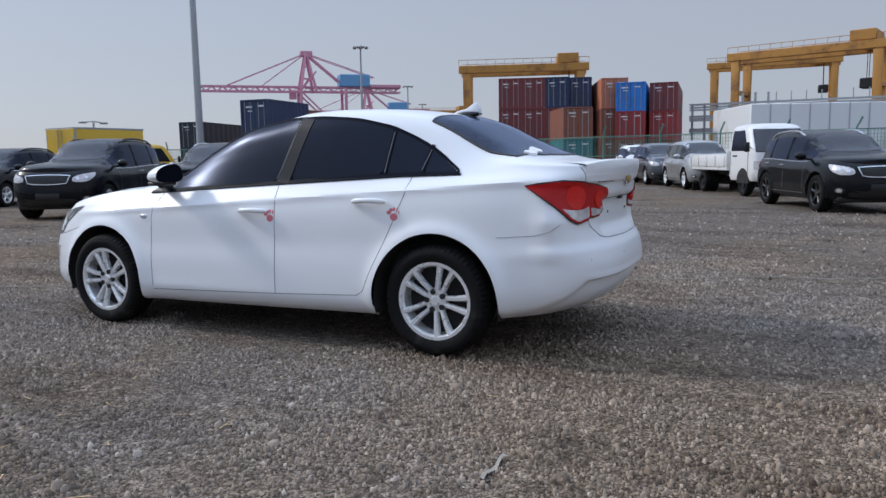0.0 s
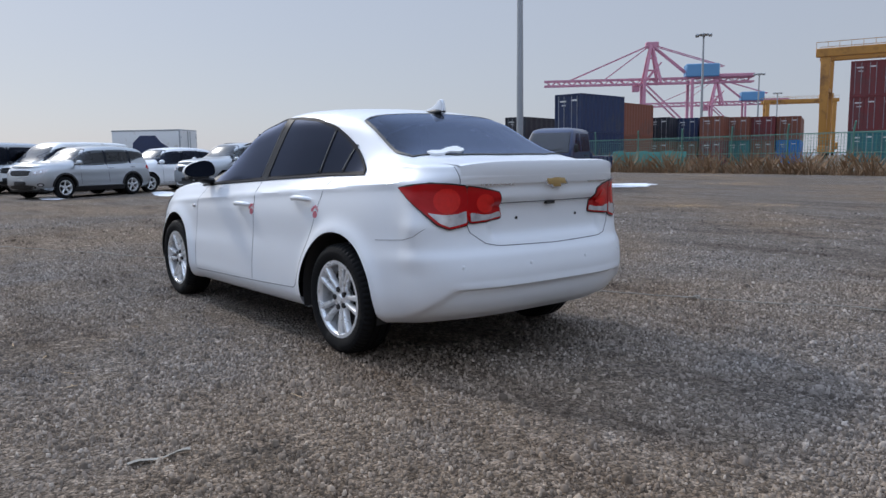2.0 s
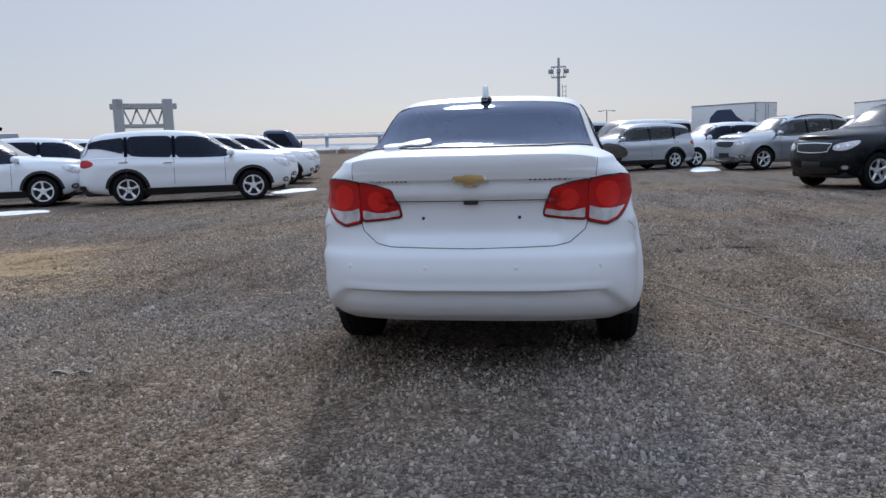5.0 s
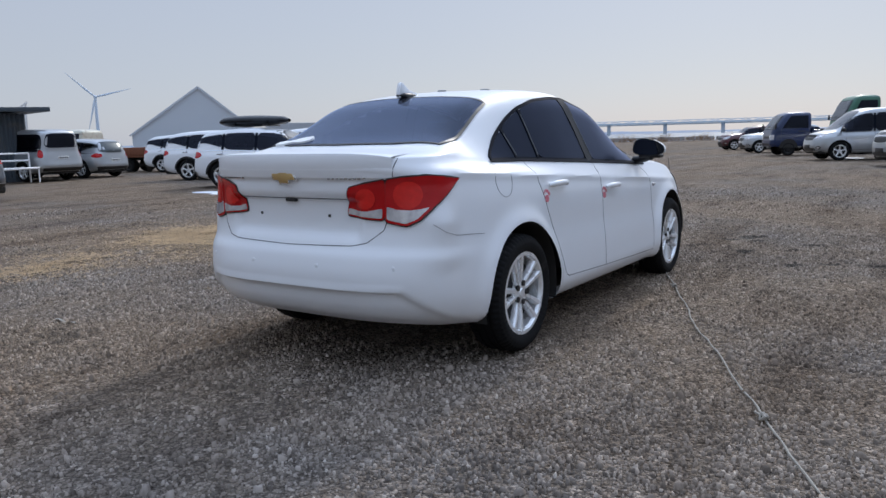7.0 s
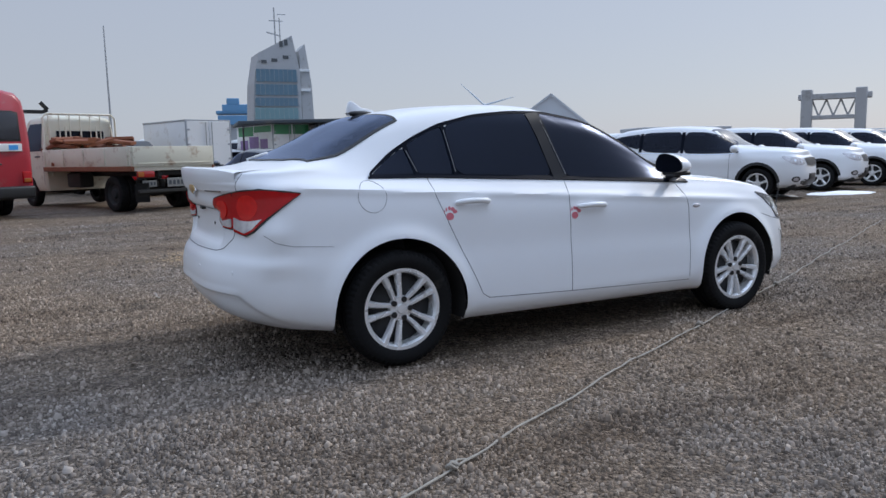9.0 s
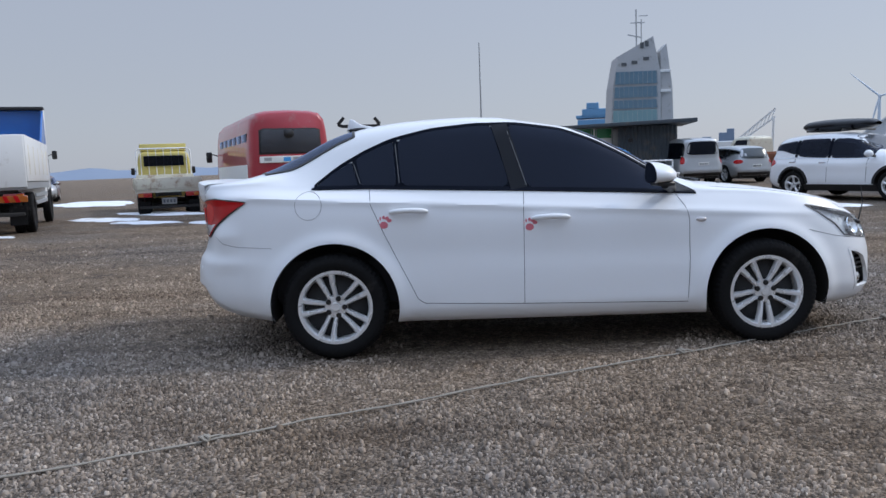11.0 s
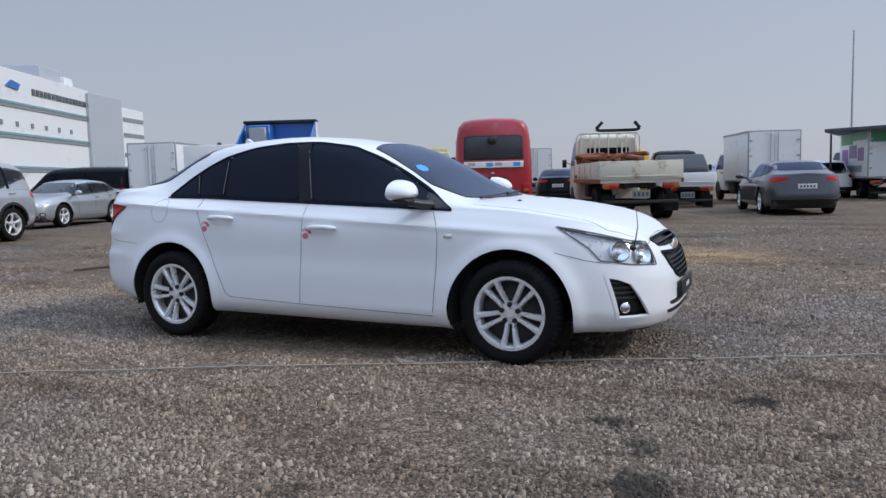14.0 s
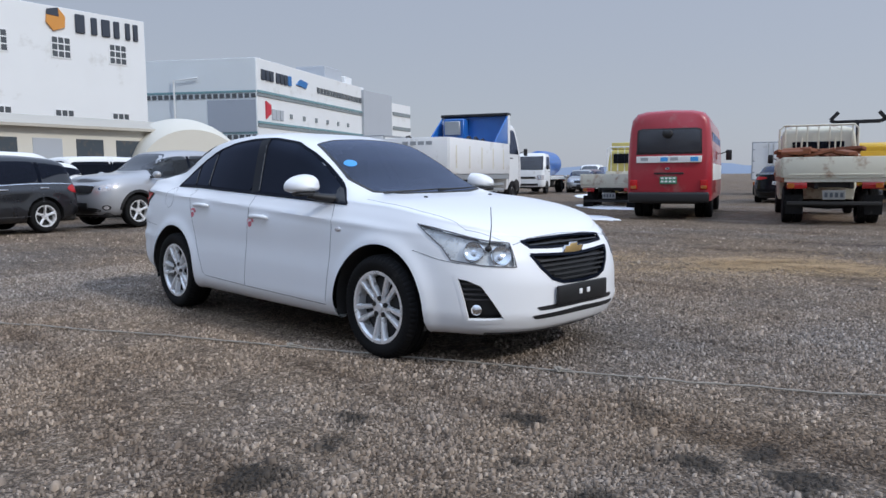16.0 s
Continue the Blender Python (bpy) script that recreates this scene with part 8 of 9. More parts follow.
x, y = polar(-58.6, 640, E0)
quay_crane(x, y, -58 - 90 + 7, 0.93, "faded red quay crane farther along the port")


def lamp_mast(x, y, height, r, label, heads=6, name="light_mast"):
    g = thing(name, pose(x, y, 0), label, "lamp post", "light masts")
    Mesh().tube([(0, 0, 0), (0, 0, height * 0.5), (0, 0, height)], [r, r * 0.75, r * 0.5], 12).part("mast", GALV, g)
    if heads:
        mb = Mesh().lathe([(r * 0.5, height - 0.3), (1.3, height), (1.3, height + 0.15), (0, height + 0.2)], axis="z", seg=16)
        mb.part("head_ring", GALV, g)
        for i in range(heads):
            a = 2 * math.pi * i / heads
            Mesh().box(-0.35, 0.35, -0.25, 0.25, -0.25, 0.15, 0.06, 1, pose(1.5 * math.cos(a), 1.5 * math.sin(a), height, 20, 0, math.degrees(a))).part("floodlight", GALV, g)
    return g


lamp_mast(43.5, -45.0, 34, 0.34, "tall grey light mast behind the fence", 0)
for az, el, d, e in ((-58.6, 8.28, 170, E0), (-62.07, 5.43, 250, E0), (-62.83, 4.1, 320, E1)):
    x, y = polar(az, d, e)
    lamp_mast(x, y, d * math.tan(radians(el)) + 1.2, 0.35, "grey floodlight mast in the port")
for az, d, hh in ((-30.6, 95, 5.8), (-36.8, 80, 5.2), (22.3, 330, 7.0), (-5.9 + 1, 140, 6)):
    x, y = polar(az, d, (-5.8, 1.4))
    g = thing("street_lamp", pose(x, y, 0), "thin grey lamp post with two arms", "lamp post", "street lamps")
    Mesh().tube([(0, 0, 0), (0, 0, hh)], 0.09, 8).part("post", GALV, g)
    Mesh().tube([(0, -1.2, hh), (0, 0, hh + 0.1), (0, 1.2, hh)], 0.06, 6).part("arm", GALV, g)
    for yy in (-1.2, 1.2):
        Mesh().box(-0.2, 0.2, yy - 0.35, yy + 0.35, hh - 0.12, hh + 0.06, 0.05).part("lamp_head", GALV, g)
lamp_mast(34.2, 434.0, 71.0, 0.62, "slim tall pole across the yard", 0, "flag_pole")

# lattice signal mast by the shore
x, y = 100.0, -1.6
mast = thing("signal_mast", pose(x, y, 0), "steel signal mast with floodlight cage and ladder", "mast")
Mesh().tube([(0, 0, 0), (0, 0, 12.2)], [0.28, 0.16], 10).part("pole", GALV, mast)
for z in (9.6, 11.0):
    Mesh().tube([(1.0 * math.cos(a), 1.0 * math.sin(a), z) for a in [2 * math.pi * i / 12 for i in range(12)]], 0.06, 6, closed=True).part("cage_ring", GALV, mast)
for i in range(8):
    a = 2 * math.pi * i / 8
    Mesh().bar((1.0 * math.cos(a), 1.0 * math.sin(a), 9.6), (1.0 * math.cos(a), 1.0 * math.sin(a), 11.0), 0.07).part("cage_bar", GALV, mast)
for i in range(6):
    a = 2 * math.pi * i / 6
    Mesh().box(-0.3, 0.3, -0.25, 0.25, -0.25, 0.25, 0.05, 1, pose(1.2 * math.cos(a), 1.2 * math.sin(a), 10.4, 0, 0, math.degrees(a))).part("floodlight", GALV, mast)
mb = Mesh()
for yy in (-1.0, -0.5):
    mb.bar((0.2, yy, 0), (0.2, yy, 8.6), 0.08)
for i in range(14):
    mb.bar((0.2, -1.0, 0.5 + 0.6 * i), (0.2, -0.5, 0.5 + 0.6 * i), 0.06)
mb.part("ladder", GALV, mast)


# green mesh fence along the port
def fence_run(points):
    f = thing("port_fence", Matrix(), "green steel mesh fence along the port, bent in places", "fence")
    wire = []
    for (x0, y0), (x1, y1) in zip(points, points[1:]):
        n = max(1, int(math.hypot(x1 - x0, y1 - y0) / 3.0))
        for i in range(n):
            a = (lerp(x0, x1, i / n), lerp(y0, y1, i / n))
            b = (lerp(x0, x1, (i + 1) / n), lerp(y0, y1, (i + 1) / n))
            tilt = random.uniform(-0.05, 0.05)
            Mesh().tube([(a[0], a[1], 0), (a[0] + tilt, a[1], 2.3), (a[0] + tilt - 0.2, a[1] + 0.3, 2.75)], 0.05, 6).part("post", FENCE_GREEN, f)
            mb = Mesh()
            for z in (0.15, 1.15, 2.2):
                mb.bar((*a, z), (*b, z), 0.05)
            for j in range(1, 22):
                p = (lerp(a[0], b[0], j / 22), lerp(a[1], b[1], j / 22))
                mb.bar((*p, 0.15), (*p, 2.2), 0.018)
            for j in range(1, 13):
                z = 0.15 + j * 0.165
                mb.bar((*a, z), (*b, z), 0.014)
            mb.part("mesh_panel", FENCE_GREEN, f, smooth=False)
    return f


random.seed(11)
fence_run([(6.5, -36.5), (12.0, -38.2), (26.5, -39.5), (44.0, -38.0)])
fence_run([(-30.0, -33.0), (6.5, -36.5)])

hoarding = thing("hoarding", Matrix(), "faded turquoise sheet hoarding behind the fence", "fence")
TEAL_SHEET = material("turquoise_sheet", (0.06, 0.30, 0.29), 0.6, var=0.15, scale=1.5)
for i in range(6):
    Mesh().box(23.6 + i * 1.02, 24.58 + i * 1.02, -40.85, -40.8, 0.0, 1.35 + 0.06 * (i % 2), 0.01).part("sheet", TEAL_SHEET, hoarding)

# steel rack and white halls behind the parked row
rack = thing("steel_rack", Matrix(), "grey steel pipe rack with walkways", "steel frame")
for i in range(7):
    for j in range(3):
        x, y = polar(lerp(-83.0, -88.0, i / 6), 82 + 5 * j, E0)
        Mesh().bar((x, y, 0), (x, y, 6.2 + (1.0 if i > 3 else 0)), 0.22).part("column", GALV, rack)
for j in range(3):
    for z in (2.4, 3.7, 5.0, 6.2):
        a, b = polar(-82.8, 82 + 5 * j, E0), polar(-97, 82 + 5 * j, E0)
        Mesh().bar((*a, z), (*b, z), 0.2).part("beam", GALV, rack)
for i in range(9):
    x, y = polar(lerp(-88.5, -96, i / 8), 82, E0)
    Mesh().bar((x, y, 6.2), (x, y, 7.2), 0.1).part("rail_post", GALV, rack)


def block(name, corners_az, d, z0, z1, mat, label, eye, depth=10.0, category="building", tall=1.0):
    a, b = polar(corners_az[0], d[0], eye), polar(corners_az[1], d[1], eye)
    g = thing(name, Matrix(), label, category)
    ux, uy = b[0] - a[0], b[1] - a[1]
    ln = math.hypot(ux, uy)
    nx, ny = -uy / ln, ux / ln
    mid = ((a[0] + b[0]) / 2 - eye[0], (a[1] + b[1]) / 2 - eye[1])
    if nx * mid[0] + ny * mid[1] < 0:
        nx, ny = -nx, -ny
    m = Matrix(((ux / ln, nx, 0, a[0]), (uy / ln, ny, 0, a[1]), (0, 0, 1, 0), (0, 0, 0, 1)))
    g.matrix_basis = m @ Matrix.Diagonal((1, 1, tall, 1))
    Mesh().box(0, ln, 0, depth, z0, z1, 0.05).part("wall", mat, g)
    return g, ln


g, ln = block("white_hall", (-86.9, -97.5), (64, 70), 0, 5.0, CLAD_WHITE, "low white steel hall behind the parked row", E0, 9)
for i in range(8):
    Mesh().box(ln * (i + 1) / 9 - 0.05, ln * (i + 1) / 9 + 0.05, -0.06, 0.02, 0, 5.0, 0.01).part("panel_joint", CLAD_GREY, g)
g, ln = block("storage_hall", (-97.5, -112), (72, 60), 0, 4.2, CLAD_GREY, "low grey hall behind the parked row", E0, 9)

# the harbour tower
E2 = (0.94, -5.5)
tx, ty = polar(73.9, 420, E2)
tower = thing("harbour_tower", pose(tx, ty, 0, 0, 0, 73.9 - 90 + 12) @ Matrix.Diagonal((0.77, 0.77, 0.885, 1)), "sail-shaped glass and concrete harbour tower with roof aerials", "building")


def tower_prism(o, y0, y1, mat, name, parent):
    return Mesh().prism(o, "y", y0, y1).part(name, mat, parent, smooth=False)


tower_prism([(-22, 0), (14, 0), (14, 52), (9, 74), (-15, 63), (-19, 45)], 0, 26, CONCRETE, "core_wall", tower)
for z0, z1, mat in ((2, 12, FACADE_GREEN), (13.5, 22, FACADE_GREEN), (23.5, 30.5, FACADE_GREEN), (31.5, 36.5, FACADE_GLASS), (38.0, 44.5, FACADE_GLASS), (46.0, 53.5, FACADE_GLASS)):
    a = lerp(-21.6, -17.0, z0 / 55)
    b = lerp(-21.6, -17.0, z1 / 55)
    band = tower_prism([(a, z0), (11.6, z0), (11.2, z1), (b, z1)], -0.9, 0.2, mat, "glass_band", tower)
    if mat is not CONCRETE:
        for i in range(10):
            x = lerp(a + 0.5, 11.0, i / 9)
            Mesh().box(x - 0.07, x + 0.07, -1.0, -0.85, z0, z1).part("mullion", CONCRETE, band, smooth=False)
for x0, x1, z in ((-13, -9.5, 57), (-6, -2, 58), (2, 6, 60), (0, 2.4, 67), (3.4, 5.8, 68)):
    Mesh().box(x0, x1, -0.5, 0.3, z, z + 1.9 + (1.5 if z > 65 else 0)).part("opening", WINDOW_DARK, tower, smooth=False)
tower_prism([(16, 0), (25, 0), (23.5, 45), (19.5, 70), (15.5, 66)], 6, 22, CONCRETE, "stair_wall", tower)
for z in (8, 20, 32, 44):
    Mesh().box(14.2, 16.8, 7, 20, z, z + 8.5, 0.1).part("link_glass", FACADE_GREEN, tower)
for z in (41, 53):
    Mesh().box(14, 22, 4, 8, z, z + 1.6, 0.1).part("balcony", CLAD_WHITE, tower)
mb = Mesh().tube([(0, 12, 70), (0, 12, 92)], 0.5, 6).tube([(3.5, 12, 72), (3.5, 12, 86)], 0.4, 6)
mb.bar((-4, 12, 84), (6, 12, 84), 0.5).bar((-6, 12, 77), (4, 12, 75), 0.6).bar((2, 12, 88), (8, 12, 88), 0.4)
mb.part("aerials", GALV, tower)
bx, by = polar(77.3, 520, E2)
blue = thing("blue_tower", pose(bx, by, 0, 0, 0, 76 - 90), "blue stepped tower on a pale shaft, hazy", "building")
Mesh().box(-5, 6, -5, 5, 0, 27, 0.2).part("shaft", CONCRETE, blue)
for x0, x1, z0, z1 in ((-10, 10, 22, 28), (-7, 13, 29.5, 35), (-11, 9, 29, 31), (-4, 4, 35, 39)):
    Mesh().box(x0, x1, -8, 8, z0, z1, 0.3).part("deck", HAZE_BLUE, blue)
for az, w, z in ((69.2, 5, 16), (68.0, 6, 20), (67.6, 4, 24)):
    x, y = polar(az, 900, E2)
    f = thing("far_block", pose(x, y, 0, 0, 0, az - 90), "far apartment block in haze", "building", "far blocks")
    Mesh().box(-w, w, -6, 6, 0, z + 6, 0.3).part("wall", FAR_HAZE, f)

# dark shed, bench, boat-tail roof shapes
shed = thing("tin_shed", pose(8.2, 27.3, 0, 0, 0, -10), "dark corrugated steel shed with a flat overhanging roof", "shed")
rows = []
n = 60
for z in (0, 2.50):
    rows.append([(lerp(-0.5, 1.9, i / n), -1.5 + (0.035 if i % 4 < 2 else -0.01), z) for i in range(n + 1)])
Mesh().grid(rows).part("front_wall", CLAD_DARK, shed, smooth=False)
Mesh().box(-0.5, 1.9, -1.46, 1.5, 0, 2.49, 0.01).part("wall", CLAD_DARK, shed)
Mesh().prism([(-3.7, 2.47), (2.6, 2.55), (2.6, 2.72), (-3.7, 2.60)], "y", -2.1, 1.9, 0.02).part("roof", CLAD_DARK, shed)
Mesh().box(-0.1, 0.1, -1.58, -1.46, 1.85, 2.0, 0.02).part("wall_lamp", TRIM, shed)
for x in (-3.5,):
    Mesh().tube([(x, -1.9, 0), (x, -1.9, 2.4)], 0.04, 6).part("roof_post", TRIM, shed)
bench = thing("bench", pose(8.55, 24.2, 0, 0, 0, 10), "white tubular steel bench frame", "bench")
for x in (-0.75, 0.75):
    Mesh().tube([(x, 0.15, 0), (x, 0.15, 1.05)], 0.03, 8).part("back_post", WHITE_PLASTIC, bench)
    Mesh().tube([(x, -0.3, 0), (x, -0.3, 0.5)], 0.03, 8).part("leg", WHITE_PLASTIC, bench)
for z in (0.80, 1.05):
    Mesh().tube([(-0.75, 0.15, z), (0.75, 0.15, z)], 0.03, 8).part("back_rail", WHITE_PLASTIC, bench)
Mesh().box(-0.8, 0.8, -0.35, 0.15, 0.48, 0.56, 0.02).part("seat", WHITE_PLASTIC, bench)

E3 = (-5.0, -2.7)
x, y = polar(51.3, 78, (-4.93, -2.73))
pyr = thing("gabled_hall", pose(x, y, 0, 0, 0, 51 - 90), "grey steel hall with a steep pointed gable", "building")
Mesh().prism([(-6.3, 0), (5.2, 0), (5.2, 2.5), (0, 6.72), (-6.3, 2.3)], "y", 0, 12).part("gable_wall", PALE_HAZE_STEEL, pyr, smooth=False)
Mesh().box(5.2, 7.0, 0, 4, 0, 2.3, 0.05).part("annexe", PALE_HAZE_STEEL, pyr)
for s in (-1, 1):
    Mesh().bar((0, -0.12, 6.8), (-6.5 if s < 0 else 5.4, -0.12, 2.2 if s < 0 else 2.35), 0.16).part("verge", PALE_HAZE_STEEL, pyr)
g, ln = block("long_hall", (44.5, 38.4), (95, 100), 0, 3.6, CLAD_GREY, "long low grey hall", (-5.3, -1.9), 8)
for i in range(6):
    Mesh().box(ln * (i + 0.6) / 7, ln * (i + 0.6) / 7 + 0.9, -0.05, 0.05, 1.0, 2.6).part("window", WINDOW_DARK, g)
g, ln = block("shore_shed", (38.3, 36.0), (110, 110), 0, 2.9, BOX_COLOURS["blue"], "small blue shed by the water", (-5.3, -1.9), 6)

x, y = 51.65, 32.4
portal = thing("linkspan_portal", pose(x, y, 0, 0, 0, 31 - 90) @ Matrix.Diagonal((0.36, 0.40, 0.447, 1)), "grey concrete lifting portal with a steel truss", "structure")
for xx in (-5.2, 5.2):
    Mesh().box(xx - 1.1, xx + 1.1, -1.2, 1.2, 0, 12.0, 0.15).part("tower_leg", CONCRETE, portal)
Mesh().box(-6.9, 7.2, -1.0, 1.0, 10.2, 11.2, 0.1).part("top_beam", CONCRETE, portal)
Mesh().box(-4.2, 4.2, -0.8, 0.8, 6.8, 7.5, 0.1).part("lower_beam", CONCRETE, portal)
mb = Mesh()
for i in range(6):
    mb.bar((-4.2 + 1.4 * i, 0, 7.4 if i % 2 else 10.2), (-2.8 + 1.4 * i, 0, 10.2 if i % 2 else 7.4), 0.35)
mb.part("truss", CONCRETE, portal)

x, y = polar(58.05, 1000, E3)
wt = thing("wind_turbine", pose(x, y, 0, 0, 0, 58 + 180), "white wind turbine standing still in haze", "wind turbine")
Mesh().tube([(0, 0, -5), (0, 0, 61)], [2.4, 1.4], 12).part("tower", PALE_HAZE_STEEL, wt)
Mesh().box(-4, 4, -1.8, 1.8, 59.5, 63, 0.6).part("nacelle", PALE_HAZE_STEEL, wt)
for i, a in enumerate((137, 14, 256)):
    c, s = math.cos(radians(a)), math.sin(radians(a))
    Mesh().tube([(4.5, 0, 61), (4.5, 10 * c, 61 + 10 * s), (4.5, 42 * c, 61 + 42 * s)], [0.8, 1.2, 0.2], 8).part("blade", PALE_HAZE_STEEL, wt)

# shore: low bank with a pale wall, water, far viaduct, hills
bank = thing("sea_wall", Matrix(), "low pale concrete sea wall with gaps", "wall")
p0, p1 = Vector((112, -60, 0)), Vector((80, 96, 0))
for i in range(44):
    a, b = p0.lerp(p1, i / 44), p0.lerp(p1, (i + 0.94) / 44)
    d = (b - a).normalized()
    Mesh().bar(a + Vector((0, 0, 0.35)), b + Vector((0, 0, 0.35)), 0.9, 0.5).part("wall_block", CONCRETE, bank)
water = Mesh().grid([[(x, y, -1.4) for y in (-3000, -800, 0, 800, 3000)] for x in (90, 400, 1200, 4400)]).part("water", WATER)
setting(water, "calm pale grey sea beyond the yard", "water")
via = thing("viaduct", Matrix(), "long blue-grey viaduct across the bay, hazy", "bridge")
q0, q1 = Vector((1750, -900, 0)), Vector((950, 1150, 0))
for i in range(96):
    a, b = q0.lerp(q1, i / 96), q0.lerp(q1, (i + 1) / 96)
    Mesh().bar(a + Vector((0, 0, 17.0)), b + Vector((0, 0, 17.0)), 16, 2.6).part("deck", BRIDGE_HAZE, via)
    Mesh().bar(a + Vector((0, 0, 21.5)), b + Vector((0, 0, 21.5)), 1.0, 0.9).part("rail", PALE_HAZE_STEEL, via)
    Mesh().bar(a + Vector((0, 0, 18)), b + Vector((0, 0, 21.5)), 0.6, 0.7).part("brace", PALE_HAZE_STEEL, via)
    Mesh().bar(a + Vector((0, 0, 21.5)), b + Vector((0, 0, 18)), 0.6, 0.7).part("brace", PALE_HAZE_STEEL, via)
    Mesh().bar(a + Vector((0, 0, 14.6)), b + Vector((0, 0, 14.6)), 8, 1.4).part("lower_deck", BRIDGE_HAZE, via)
    if i % 4 == 0:
        Mesh().box(-0.9, 0.9, -3, 3, -3, 16.4, 0.2, 1, Matrix.Translation(a)).part("pier", PALE_HAZE_STEEL, via)
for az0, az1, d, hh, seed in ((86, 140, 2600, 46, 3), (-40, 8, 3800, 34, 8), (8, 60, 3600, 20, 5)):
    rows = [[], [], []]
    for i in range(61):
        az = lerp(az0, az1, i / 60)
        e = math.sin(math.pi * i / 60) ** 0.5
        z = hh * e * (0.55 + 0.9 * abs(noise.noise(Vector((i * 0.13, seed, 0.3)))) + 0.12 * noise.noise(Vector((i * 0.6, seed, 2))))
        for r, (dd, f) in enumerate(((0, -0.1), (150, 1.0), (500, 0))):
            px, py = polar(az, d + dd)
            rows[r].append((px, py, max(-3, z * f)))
    setting(Mesh().grid(rows).part("backdrop_hills", FAR_HAZE), "low hazy hills on the skyline", "hills")

# tilted white lattice ramp at the quay
ramp = thing("loading_ramp", pose(47.7, 104.6, 0, 0, 0, 66.5 - 90), "white lattice ramp tilted up at the quay", "ramp")
Mesh().box(-7.5, 0.5, -1.5, 1.5, 0, 3.2, 0.1).part("base", CLAD_WHITE, ramp)
for y in (-1.2, 1.2):
    for dz in (0.0, 1.7):
        Mesh().bar((-3.2, y, 1.6 + dz * 0.3), (3.4, y, 6.4 + dz * 0.7), 0.22).part("chord", CLAD_WHITE, ramp)
    for i in range(12):
        t, u = i / 12, (i + 1) / 12
        Mesh().bar((lerp(-3.2, 3.4, t), y, lerp(1.6, 6.4, t)), (lerp(-3.2, 3.4, u), y, lerp(2.1, 7.6, u)), 0.12).part("lattice", CLAD_WHITE, ramp)
Mesh().bar((3.0, 0, 0), (3.2, 0, 6.4), 0.3).part("prop", CLAD_WHITE, ramp)

# big white halls beyond the yard
def windows_grid(g, x0, dx, nx, zs, w, h, y=-0.06):
    for i in range(nx):
        for z in zs:
            x = x0 + dx * i
            fr = Mesh().box(x - w / 2 - 0.12, x + w / 2 + 0.12, y - 0.02, y + 0.12, z - h / 2 - 0.12, z + h / 2 + 0.12, 0.03).part("window", CLAD_WHITE, g)
            for a in range(3):
                for b in range(3):
                    cx, cz = x - w / 2 + w * (a + 0.5) / 3, z - h / 2 + h * (b + 0.5) / 3
                    Mesh().box(cx - w * 0.135, cx + w * 0.135, y - 0.05, y + 0.02, cz - h * 0.135, cz + h * 0.135, 0.01).part("pane", WINDOW_DARK, fr, smooth=False)


E4 = (4.9, -3.9)
g, ln = block("white_warehouse", (155.6, 173.3), (128, 112), 0, 23.6, CLAD_WHITE, "tall white warehouse with grid windows and a dark sign", E4, 45, tall=1.08)
windows_grid(g, 4.6, 8.6, 5, (18.4, 8.9), 2.7, 2.7)
for i, (w, hh) in enumerate(((0.75, 3.2), (0.75, 3.2), (0.9, 3.2), (1.3, 3.2), (0.9, 3.2), (1.4, 3.4))):
    # bars stand for the sign's letters
    xx = (1.6, 2.9, 4.7, 6.4, 8.2, 10.3)[i]
    Mesh().box(xx - w / 2, xx + w / 2, -0.3, 0.0, 20.6, 20.6 + hh * 0.72, 0.08).part("sign_bar", LETTER, g)
lg = Mesh().prism([(12.6, 21.0), (14.2, 20.4), (15.2, 21.4), (15.0, 23.0), (13.4, 23.4), (12.5, 22.4)], "y", -0.3, 0.0).part("sign_mark", ORANGE, g)
Mesh().prism([(13.4, 22.3), (15.1, 22.4), (15.0, 23.1), (13.5, 23.45)], "y", -0.36, -0.05).part("sign_mark_shadow", LETTER, g)
sky_a = polar(147.37, 155, E4)
g, ln = block("grey_warehouse_end", (148.1, 158.8), (155, 172), 0, 22.8, CLAD_PALE, "pale grey end of the long warehouse", E4, 30, tall=1.09)
for z in (16.0, 8.5):
    Mesh().box(0, ln, -0.12, 0.05, z + 0.55, z + 0.95, 0.02).part("green_line", FACADE_GREEN, g, smooth=False)
    for i in range(26):
        Mesh().box(ln * (i + 0.12) / 26, ln * (i + 0.80) / 26, -0.15, 0.05, z - 0.4, z + 0.4, 0.02).part("window", WINDOW_DARK, g, smooth=False)
Mesh().box(0.1, ln * 0.30, -0.12, 0.05, 9.2, 15.3, 0.02).part("dark_panel", material("slate_panel", (0.30, 0.34, 0.40), 0.5, var=0.05), g)
Mesh().tube([(ln * 0.5, -0.5, 0), (ln * 0.5, -0.5, 19.0), (ln * 0.35, -0.5, 19.4)], 0.18, 8).part("drain_pipe", CLAD_WHITE, g)
g, ln = block("long_warehouse", (148.03, 140.2), (155, 205), 0, 22.8, CLAD_WHITE, "long white warehouse with narrow window bands and signs", E4, 30, tall=1.09)
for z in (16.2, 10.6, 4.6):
    band = Mesh().box(0.0, ln, -0.2, 0.05, z - 0.28, z + 0.28, 0.02).part("window_band", HAZED_WINDOW, g, smooth=False)
    Mesh().box(0.0, ln, -0.28, 0.05, z + 0.35, z + 0.8, 0.02).part("green_line", FACADE_GREEN, g, smooth=False)
